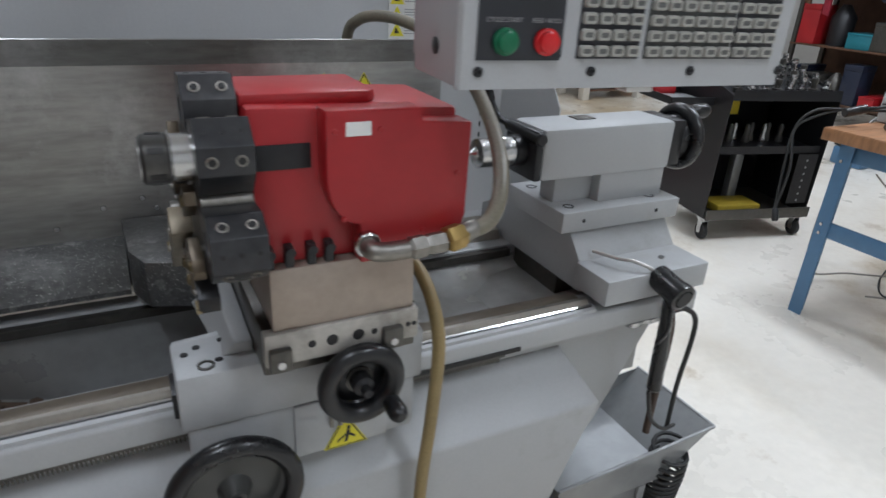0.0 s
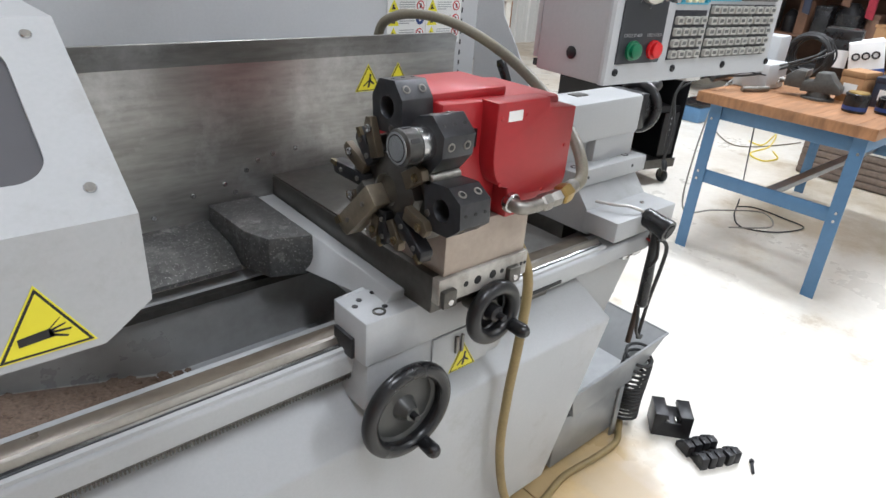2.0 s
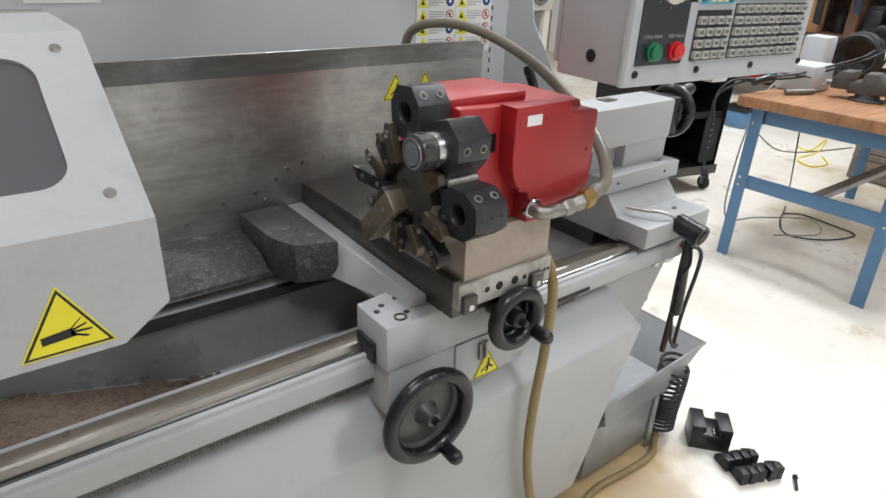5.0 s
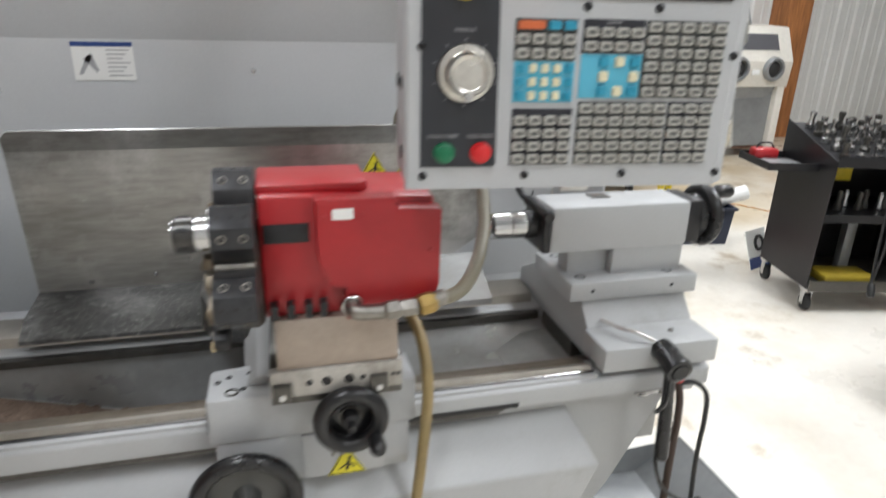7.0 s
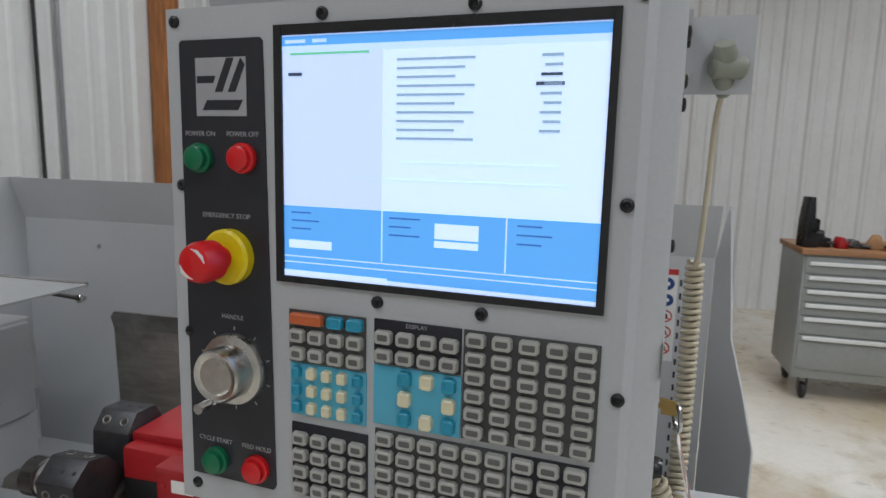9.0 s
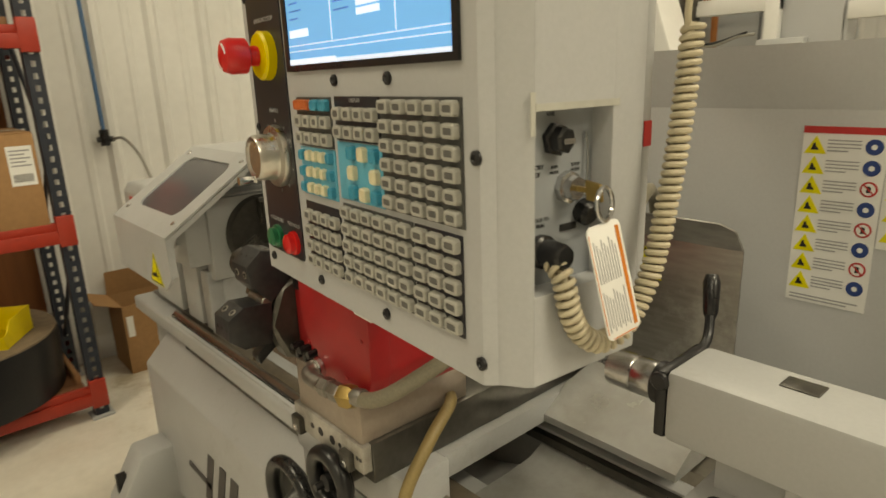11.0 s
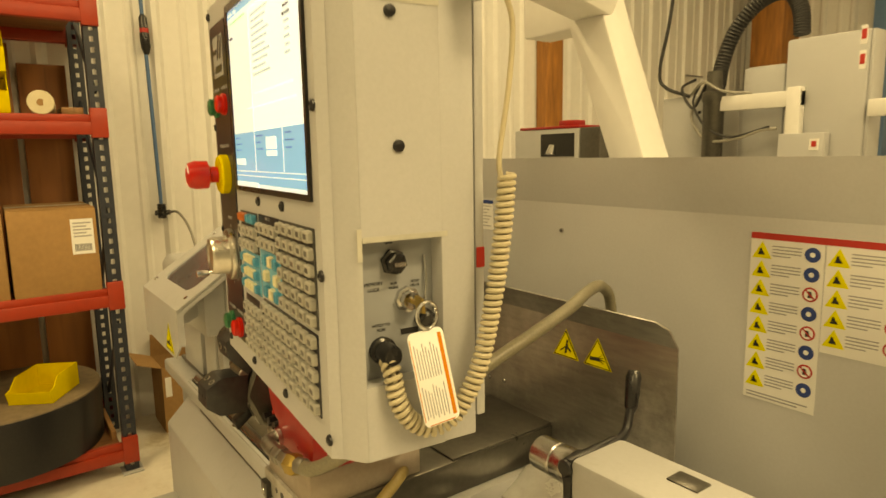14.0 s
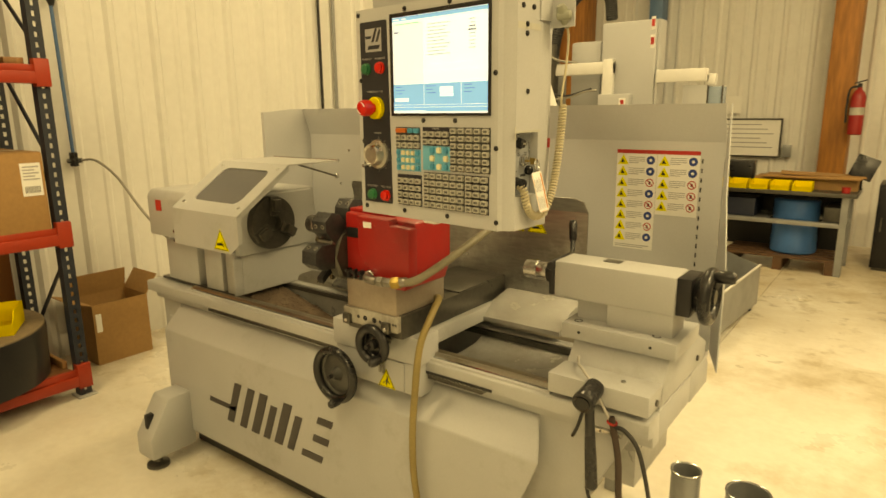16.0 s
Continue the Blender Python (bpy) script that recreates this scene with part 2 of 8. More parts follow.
def tube(points, r, seg=10, smooth=8, bm=None):
    """A hose or cable along a smooth path."""
    bm = bm or bmesh.new()
    ps = smooth_path(points, smooth) if smooth else [Vector(p) for p in points]
    loops, u = [], None
    for i, p in enumerate(ps):
        w = (ps[min(i + 1, len(ps) - 1)] - ps[max(i - 1, 0)]).normalized()
        u = w.orthogonal().normalized() if u is None else (u - w * u.dot(w)).normalized()
        v = w.cross(u)
        loops.append([bm.verts.new(p + (u * math.cos(k * math.tau / seg) + v * math.sin(k * math.tau / seg)) * r) for k in range(seg)])
    for a, b in zip(loops, loops[1:]):
        for k in range(seg):
            bm.faces.new((a[k], a[(k + 1) % seg], b[(k + 1) % seg], b[k]))
    bm.faces.new(loops[0][::-1])
    bm.faces.new(loops[-1])
    bmesh.ops.recalc_face_normals(bm, faces=bm.faces[:])
    return bm


def torus(c, axis, R, r, seg=36, ring=12, bm=None):
    bm = bm or bmesh.new()
    c, w = Vector(c), Vector(axis).normalized()
    u = w.orthogonal().normalized()
    v = w.cross(u)
    loops = []
    for i in range(seg):
        d = u * math.cos(i * math.tau / seg) + v * math.sin(i * math.tau / seg)
        loops.append([bm.verts.new(c + d * (R + r * math.cos(k * math.tau / ring)) + w * r * math.sin(k * math.tau / ring)) for k in range(ring)])
    for i in range(seg):
        a, b = loops[i], loops[(i + 1) % seg]
        for k in range(ring):
            bm.faces.new((a[k], a[(k + 1) % ring], b[(k + 1) % ring], b[k]))
    bmesh.ops.recalc_face_normals(bm, faces=bm.faces[:])
    return bm


def joined(*parts):
    out = bmesh.new()
    for b in parts:
        m = bpy.data.meshes.new("tmp")
        b.to_mesh(m)
        b.free()
        out.from_mesh(m)
        bpy.data.meshes.remove(m)
    return out


def moved(bm, m):
    bm.transform(m)
    return bm


def thing(name, at, label, category, group="", kind="", turn=0.0):
    """A top-level Empty at a thing's base."""
    ob = new(name)
    ob.empty_display_size = 0.05
    ob.location = at
    ob.rotation_euler = (0, 0, radians(turn))
    return tagged(ob, label, category, group, kind)


def part(name, bm, mat, parent, label="", local=False, smooth=True, kind=""):
    """One mesh under a thing or a part. The bmesh is in world metres, or in the thing's own when local."""
    root = parent
    while root.parent:
        root = root.parent
    if not local:
        bm.transform(Matrix.Translation(-root.location))
    me = bpy.data.meshes.new(name)
    bm.to_mesh(me)
    bm.free()
    if smooth:
        me.shade_smooth()
        me.set_sharp_from_angle(angle=radians(35))
    for x in mat if isinstance(mat, (list, tuple)) else (mat,):
        me.materials.append(x)
    ob = new(name, me)
    ob.parent = parent
    if label:
        ob["label"] = label
    if kind:
        ob["kind"] = kind
    return ob


def slide(x, y, z, *things):
    """Sets finished things a little way along."""
    for ob in things:
        ob.location += Vector((x, y, z))


def solid(name, bm, mat, label, category, group="", kind="", smooth=True):
    """A thing that is one mesh, its origin at its base's middle."""
    bm.verts.ensure_lookup_table()
    lo = [min(v.co[i] for v in bm.verts) for i in range(3)]
    hi = [max(v.co[i] for v in bm.verts) for i in range(3)]
    at = Vector(((lo[0] + hi[0]) / 2, (lo[1] + hi[1]) / 2, lo[2]))
    bm.transform(Matrix.Translation(-at))
    me = bpy.data.meshes.new(name)
    bm.to_mesh(me)
    bm.free()
    if smooth:
        me.shade_smooth()
        me.set_sharp_from_angle(angle=radians(35))
    for x in mat if isinstance(mat, (list, tuple)) else (mat,):
        me.materials.append(x)
    ob = new(name, me)
    ob.location = at
    return tagged(ob, label, category, group, kind)


# ---- the hall ----
X0, X1, Y0, Y1, HIGH = -3.42, 9.5, -4.5, 7.4, 4.6


def ribbed(a, b, depth=0.024, pitch=0.305):
    """The outline of rib-formed sheet from a to b: (way along, proud)."""
    out, s = [], a
    while s + pitch < b:
        out += [(s, 0), (s + 0.10, 0), (s + 0.115, 0.008), (s + 0.14, 0.008), (s + 0.155, 0), (s + 0.225, 0), (s + 0.25, depth), (s + 0.28, depth)]
        s += pitch
    return out + [(s, 0), (b, 0)]


solid("floor", joined(box(X0 - 0.2, 0.067, Y0 - 0.2, Y1 + 0.2, -0.2, 0), box(0.073, X1 + 0.2, Y0 - 0.2, Y1 + 0.2, -0.2, 0), box(0.06, 0.08, Y0, Y1, -0.19, -0.012)), CONCRETE,
      "sealed pale concrete shop floor with brown stains", "floor", kind="structure", smooth=False)
ol = ribbed(Y0, Y1)
solid("wall_west", prism([(X0 + d, s) for s, d in ol] + [(X0 - 0.15, Y1), (X0 - 0.15, Y0)], "z", 0, HIGH), WALL, "cream rib-formed sheet steel wall", "wall", kind="structure", smooth=False)
ol = ribbed(X0, X1)
solid("wall_north", prism([(s, Y1 - d) for s, d in ol] + [(X1, Y1 + 0.15), (X0, Y1 + 0.15)], "z", 0, HIGH), WALL, "white rib-formed sheet steel wall", "wall", kind="structure", smooth=False)
solid("wall_east", box(X1, X1 + 0.15, Y0, Y1 + 0.15, 0, HIGH), WALL, "plain white sheet steel wall", "wall", kind="structure", smooth=False)
solid("wall_south", box(X0 - 0.15, X1 + 0.15, Y0 - 0.15, Y0, 0, HIGH), WALL, "plain white sheet steel wall", "wall", kind="structure", smooth=False)
solid("ceiling", box(X0 - 0.15, X1 + 0.15, Y0 - 0.15, Y1 + 0.15, HIGH, HIGH + 0.1), CEILING, "white sheet ceiling of the hall", "ceiling", kind="structure", smooth=False)

GLOW = glowing("lamp_diffuser", (1.0, 0.97, 0.9), 6.0)
# assumed fixtures, out of view; the second is added to brighten the floor
for i, (lx, ly) in enumerate(((-1.4, -1.6), (2.5, 0.7), (-1.4, 2.6), (1.6, 3.6), (4.8, 1.0), (4.8, 4.8), (1.6, -2.6))):
    lamp = thing("ceiling_light", (lx, ly, HIGH - 0.16), "unseen long white fluorescent fixture assumed under the ceiling", "ceiling light", "ceiling lights")
    part("housing", prism([(-0.16, 0.1), (-0.10, 0.16), (0.10, 0.16), (0.16, 0.1), (0.16, 0.06), (-0.16, 0.06)], "y", -0.6, 0.6), WHITE_PAINT, lamp, local=True)
    part("diffuser", box(-0.14, 0.14, -0.58, 0.58, 0.03, 0.06, 0.008), GLOW, lamp, "glowing diffuser", local=True)
    d = bpy.data.lights.new("area", "AREA")
    # second and fifth run stronger to whiten the floor near the bench
    d.shape, d.size, d.size_y, d.energy, d.color = "RECTANGLE", 0.5, 1.4, LAMP_WATTS * (1.7 if i == 1 else 1.6 if i == 4 else 0.9), (1.0, 0.985, 0.96)
    o = new("ceiling_lamp", d)
    o.location = (lx, ly, HIGH - 0.18)

for px in (-2.95, 0.25, 3.68, 6.75):
    half = 0.13 if px == 0.25 else 0.18
    solid("timber_post", box(px - half, px + half, Y1 - 0.42, Y1 - 0.04, 0, HIGH, 0.006), TIMBER, "orange-brown timber building post against the wall", "post", "wall posts", "structure")

# ---- more materials for the lathe ----
RUST = material("rusty_chips", (0.15, 0.105, 0.075), 0.8, grain=0.4, scale=150, stain=0.7, stain_scale=12, stain_colour=(0.07, 0.045, 0.03), bump=0.6)
TRAY = material("oily_tray_sheet", (0.37, 0.375, 0.37), 0.3, metal=0.2, grain=0.06, scale=40, stain=0.6, stain_scale=4, stain_colour=(0.17, 0.155, 0.13))
PAN = material("pale_pan_sheet", (0.47, 0.475, 0.47), 0.24, metal=0.3, grain=0.05, scale=50, stain=0.5, stain_scale=7, stain_colour=(0.25, 0.23, 0.19), bump=0.03)
WAY_STEEL = material("oiled_way_steel", (0.40, 0.375, 0.335), 0.34, metal=1.0, grain=0.06, scale=120, stain=0.5, stain_scale=7, stain_colour=(0.20, 0.18, 0.15))
OILY_BROWN = material("brown_oil_film", (0.14, 0.115, 0.085), 0.32, metal=0.3, grain=0.15, scale=60, stain=0.6, stain_scale=6, stain_colour=(0.06, 0.05, 0.04))
GLASS_DARK = material("smoked_window", (0.10, 0.10, 0.11), 0.12, grain=0.02, stain=0.05, bump=0.0)
INK = material("black_ink", (0.015, 0.015, 0.015), 0.6, grain=0.02, stain=0.0, bump=0)
LOGO_GREY = material("dark_grey_decal", (0.055, 0.05, 0.05), 0.5, stain=0.1)
BLUE_INK = material("blue_ink", (0.018, 0.05, 0.20), 0.5, stain=0.03, bump=0)
RED_INK = material("red_ink", (0.50, 0.03, 0.03), 0.5, stain=0.03, bump=0)
GREY_INK = material("grey_ink", (0.35, 0.35, 0.36), 0.6, stain=0.02, bump=0)
TAN_HOSE = material("tan_rubber_hose", (0.27, 0.20, 0.085), 0.5, grain=0.1, scale=200, stain=0.4, stain_scale=9)
GREY_HOSE = material("grey_oily_hose", (0.20, 0.18, 0.13), 0.42, grain=0.15, scale=250, stain=0.4, stain_scale=10)


def facing(bm, x, y, z):
    """A shape drawn in its own x and z, facing -y, moved to a place."""
    return moved(bm, Matrix.Translation((x, y, z)))


def triangle(w, h, t, cut=0.0):
    """An upright triangle with its base's middle at the origin, t thick towards -y; cut draws it in all round."""
    k = cut * math.hypot(h, w / 2) / (w / 2)
    return prism([(-w / 2 + cut * 1.75, cut), (w / 2 - cut * 1.75, cut), (0, h - k)], "y", -t, 0)


def warning_triangle(parent, x, y, z, w, h, style=0, turn=None):
    """A yellow warning sticker: black rim, yellow field, a pictogram of plain shapes."""
    put = lambda bm: moved(bm, turn) if turn is not None else facing(bm, x, y, z)  # noqa: E731
    rim = part("warning_sticker", put(triangle(w, h, 0.001)), YELLOW_SIGN, parent, "black and yellow triangular warning sticker")
    part("black_border", put(triangle(w, h, 0.0013, w * 0.018)), INK, rim)
    part("yellow_field", put(triangle(w, h, 0.0016, w * 0.048)), YELLOW_SIGN, rim)
    s = w
    if style == 0:
        pic = joined(prism([(-0.26 * s, 0.17 * s), (-0.26 * s, 0.27 * s), (0.06 * s, 0.31 * s), (0.10 * s, 0.20 * s)], "y", -0.0022, -0.001),
                     *[prism([(0.04 * s, (0.22 + 0.02 * k) * s), (0.05 * s, (0.25 + 0.02 * k) * s), ((0.27 - 0.045 * abs(k - 1)) * s, (0.17 + 0.085 * k) * s), ((0.26 - 0.045 * abs(k - 1)) * s, (0.15 + 0.085 * k) * s)], "y", -0.0022, -0.001) for k in range(4)])
    else:
        pic = joined(prism([(-0.04 * s, 0.12 * s), (0.03 * s, 0.12 * s), (0.10 * s, 0.42 * s), (0.02 * s, 0.45 * s)], "y", -0.0022, -0.001),
                     prism([(0.0, 0.30 * s), (0.02 * s, 0.36 * s), (-0.20 * s, 0.20 * s), (-0.20 * s, 0.15 * s)], "y", -0.0022, -0.001),
                     prism([(0.05 * s, 0.30 * s), (0.07 * s, 0.36 * s), (0.22 * s, 0.24 * s), (0.20 * s, 0.19 * s)], "y", -0.0022, -0.001),
                     prism([(0.02 * s, 0.46 * s), (0.09 * s, 0.44 * s), (0.11 * s, 0.53 * s), (0.04 * s, 0.55 * s)], "y", -0.0022, -0.001))
    part("pictogram", put(pic), INK, rim)
    return rim


def bolt_head(at, way, r=0.008, h=0.006, parent=None, mat=None, name="bolt"):
    """A socket-head cap screw with its hexagon hole."""
    at, way = Vector(at), Vector(way).normalized()
    b = lathe(at - way * 0.002, at + way * h, [(0, r), (h + 0.0005, r), (h + 0.002, r * 0.85)], 14)
    ob = part(name, b, mat or BLACK, parent)
    return ob


# ---- the lathe: base ----
BED_L, BED_R = -1.95, 0.53
lathe_base = thing("lathe_bed", (-0.70, 0.6, 0), "grey painted lathe bed with bulging front panel and dark decal", "lathe bed")
part("front_rail", prism([(0.255, 0.745), (0.255, 0.787), (0.262, 0.793), (0.34, 0.793), (0.35, 0.70), (0.30, 0.70), (0.295, 0.735)], "x", BED_L, BED_R, 0.003), GREY, lathe_base)
part("rear_rail", prism([(0.64, 0.70), (0.627, 0.71), (0.627, 0.797), (0.64, 0.80), (0.80, 0.80), (0.83, 0.77), (0.83, 0.70)], "x", BED_L, BED_R, 0.003), GREY, lathe_base)
part("left_end_casting", box(BED_L, -1.45, 0.40, 0.63, 0.50, 0.80, 0.004), GREY, lathe_base)
part("right_end_casting", box(0.46, BED_R, 0.34, 0.63, 0.705, 0.795, 0.004), GREY, lathe_base)
bulge = prism([(0.205, 0.13), (0.205, 0.600), (0.300, 0.698), (0.45, 0.698), (0.45, 0.10), (0.235, 0.10)], "x", -1.74, 0.243)
for v in bulge.verts:
    if v.co.x > 0:
        v.co.x -= 0.41 * (0.600 - v.co.z) if v.co.z < 0.600 else 0.55 * (v.co.z - 0.600)
bmesh.ops.bevel(bulge, geom=bulge.edges[:], offset=0.007, segments=3, affect="EDGES", profile=0.5)
part("front_panel", bulge, GREY, lathe_base)
part("upper_front", prism([(-1.80, 0.12), (0.10, 0.12), (0.33, 0.45), (0.46, 0.70), (0.50, 0.735), (-1.90, 0.735), (-1.90, 0.52)], "y", 0.305, 0.45, 0.004), GREY, lathe_base)
part("end_panel", prism([(0.0, 0.12), (0.10, 0.12), (0.33, 0.45), (0.46, 0.70), (0.50, 0.745), (0.20, 0.745)], "y", 0.45, 0.82, 0.004), GREY, lathe_base)
part("left_end_panel", box(-1.86, -1.70, 0.30, 0.84, 0.12, 0.62, 0.006), GREY, lathe_base)
part("rear_panel", box(-1.86, 0.02, 0.45, 0.86, 0.10, 0.62, 0.006), GREY, lathe_base)
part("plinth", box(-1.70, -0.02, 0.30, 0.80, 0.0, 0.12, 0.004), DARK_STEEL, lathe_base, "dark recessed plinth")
part("front_way", prism([(0.282, 0.792), (0.283, 0.801), (0.290, 0.8115), (0.299, 0.8115), (0.304, 0.797), (0.312, 0.792)], "x", -1.60, 0.235), WAY_STEEL, lathe_base, "bright ground steel way, lightly oiled")
part("front_way_lip", prism([(0.262, 0.792), (0.263, 0.799), (0.271, 0.801), (0.273, 0.792)], "x", -1.60, 0.24), GREY, lathe_base, "pale painted rail lip")
part("way_edge", prism([(0.2770, 0.792), (0.2775, 0.8005), (0.2815, 0.8025), (0.2818, 0.792)], "x", -1.60, 0.24), STEEL, lathe_base, "bright ground edge of the way")
part("oily_strip", box(-1.60, 0.24, 0.3130, 0.3535, 0.7935, 0.7960, 0.0008), OILY_BROWN, lathe_base, "brown oily strip inside the way")
part("way_groove", box(-1.60, 0.24, 0.2725, 0.2765, 0.7925, 0.7945), INK, lathe_base, "dark oil groove")
part("rear_way", prism([(0.66, 0.80), (0.668, 0.823), (0.69, 0.829), (0.76, 0.829), (0.77, 0.80)], "x", -1.45, 0.24), WAY_STEEL, lathe_base, "bright ground steel way")
# shade beneath the rear way, built as a thin dark strip
part("rear_way_shadow_strip", box(-1.45, 0.24, 0.606, 0.624, 0.774, 0.793), DARK_STEEL, lathe_base, "dark strip standing in for shade under the rear way")
# sloping chip tray between the ways
def tray_z(x):
    """Height of the sloping tray."""
    return 0.60 - (x + 0.72) * 0.27 if x < -0.6 else min(0.568 + (x + 0.6) * 0.35, 0.738 + (x + 0.11) * 0.05)


part("chip_tray", prism([(-1.46, 0.54), (-1.46, tray_z(-1.46)), (-0.6, tray_z(-0.6)), (-0.11, tray_z(-0.11)), (0.47, tray_z(0.47)), (0.47, 0.54)], "y", 0.345, 0.632), TRAY, lathe_base, "oil-stained sloping chip tray")
part("pan_sheet", prism([(0.346, 0.750), (0.37, 0.7475), (0.50, 0.7475), (0.57, 0.752), (0.616, 0.772), (0.616, 0.745), (0.346, 0.742)], "x", -0.22, 0.44), PAN, lathe_base, "pale worn sheet of the chip pan, with oil film")
part("inner_wall", prism([(0.623, 0.56), (0.618, 0.60), (0.618, 0.772), (0.626, 0.772), (0.626, 0.56)], "x", -1.46, 0.46), TRAY, lathe_base, "oily inner face of the rear rail")
part("chip_layer", prism([(-1.46, tray_z(-1.46)), (-1.46, tray_z(-1.46) + 0.004), (-1.02, tray_z(-1.02) + 0.004), (-0.84, tray_z(-0.84) + 0.0012), (-0.84, tray_z(-0.84))], "y", 0.347, 0.608), RUST, lathe_base, "rusty chip layer in the tray")
tray_chips = bmesh.new()
rng = random.Random(4)
for k in range(900):
    x = -1.44 + 0.74 * rng.random() ** 1.1
    y = 0.35 + 0.26 * rng.random() ** 1.2
    z = tray_z(x) + 0.003
    s = 0.003 + 0.006 * rng.random()
    bmesh.ops.create_icosphere(tray_chips, subdivisions=1, radius=s, matrix=Matrix.Translation((x, y, z)) @ Matrix.Rotation(rng.random() * 6, 4, "Z") @ Matrix.Diagonal((1 + rng.random(), 1 + rng.random(), 0.5, 1)))
part("swarf", tray_chips, RUST, lathe_base, "brown rusty metal chips lying in the tray", kind="stuff")
# feed rack under the front rail, with its teeth
part("feed_rack", box(-1.45, 0.02, 0.262, 0.296, 0.735, 0.747, 0.001), DARK_STEEL, lathe_base, "dark toothed feed rack")
teeth = bmesh.new()
for k in range(232):
    x = -1.45 + k * 0.0063
    prism([(x, 0.726), (x + 0.0022, 0.726), (x + 0.0036, 0.735), (x - 0.0012, 0.735)], "y", 0.262, 0.285, 0, teeth)
part("rack_teeth", teeth, DARK_STEEL, lathe_base, kind="stuff")
part("rail_slot", box(-0.23, 0.05, 0.2525, 0.2555, 0.748, 0.757), INK, lathe_base, "dark slot in the front rail")
# dark slanted bars of the maker's mark on the front panel
for bx, bw, lo, hi in ((-1.41, 0.19, 0.330, 0.352), (-1.285, 0.045, 0.272, 0.466), (-1.195, 0.045, 0.272, 0.466), (-1.115, 0.050, 0.272, 0.466), (-1.035, 0.040, 0.272, 0.43), (-0.965, 0.050, 0.272, 0.466), (-0.885, 0.040, 0.272, 0.43), (-0.800, 0.115, 0.272, 0.302), (-0.730, 0.085, 0.355, 0.385), (-0.700, 0.080, 0.436, 0.466)):
    part("decal_bar", prism([(bx, lo), (bx + bw, lo), (bx + bw + (hi - lo) * 0.40, hi), (bx + (hi - lo) * 0.40, hi)], "y", 0.2025, 0.2052), LOGO_GREY, lathe_base, smooth=False)
# stub feet with levelling pads
for fx, sgn in ((-1.64, -1),):
    foot = part("foot", prism([(0.0, 0.06), (0.0, 0.16), (0.10, 0.33), (0.22, 0.33), (0.22, 0.06)], "x", fx - 0.065, fx + 0.065, 0.012), GREY, lathe_base)
    part("levelling_pad", lathe((fx, 0.055, 0.0), (fx, 0.055, 0.06), [(0, 0.05), (0.012, 0.05), (0.022, 0.02), (0.06, 0.016)], 20), DARK_STEEL, foot, "dark steel levelling pad")
    part("slot", prism([(fx - 0.012, 0.16), (fx + 0.012, 0.16), (fx + 0.012, 0.26), (fx - 0.012, 0.26)], "y", 0.02, 0.052), INK, foot)

# ---- splash guard ----
splash_guard = thing("splash_guard", (-0.6, 1.1, 0.0), "pale grey sheet steel splash guard behind the lathe bed", "splash guard")
part("sheet", box(-1.64, 0.470, 1.100, 1.104, 0.70, 1.475), SPLASH, splash_guard)
part("top_strip", prism([(1.100, 1.475), (1.104, 1.475), (1.056, 1.606), (1.051, 1.606)], "x", -1.64, 0.472), SPLASH, splash_guard)
part("bottom_ledge", prism([(1.10, 0.71), (1.104, 0.70), (0.90, 0.61), (0.895, 0.62)], "x", -1.64, 0.470), SPLASH, splash_guard, "bright sloping lower ledge")
part("left_return", prism([(1.10, 0.66), (1.10, 1.606), (0.99, 1.606), (0.80, 1.59), (0.80, 0.66)], "x", -1.66, -1.64), SPLASH, splash_guard)
part("right_return", moved(prism([(1.10, 0.72), (1.10, 1.47), (1.056, 1.606), (1.05, 1.606), (1.0, 1.30), (0.94, 1.20), (0.88, 1.08), (0.88, 0.72)], "x", 0.0, 0.004), Matrix.Translation((0.472, 1.1, 0)) @ Matrix.Rotation(radians(20), 4, "Z") @ Matrix.Translation((0, -1.1, 0))), SPLASH, splash_guard)
part("support_leg", box(0.10, 0.16, 1.104, 1.16, 0.0, 1.2, 0.004), GREY, splash_guard)
part("support_leg", box(-1.60, -1.54, 1.104, 1.16, 0.0, 1.2, 0.004), GREY, splash_guard)
for k in range(16):
    part("slot", box(0.396, 0.401, 1.0985, 1.1005, 1.40 - k * 0.034, 1.416 - k * 0.034), INK, splash_guard)
for sx, sz in ((-0.48, 1.395), (-1.35, 1.395), (-1.42, 1.22)):
    bolt_head((sx, 1.100, sz), (0, -1, 0), 0.007, 0.005, splash_guard, STEEL, "screw")


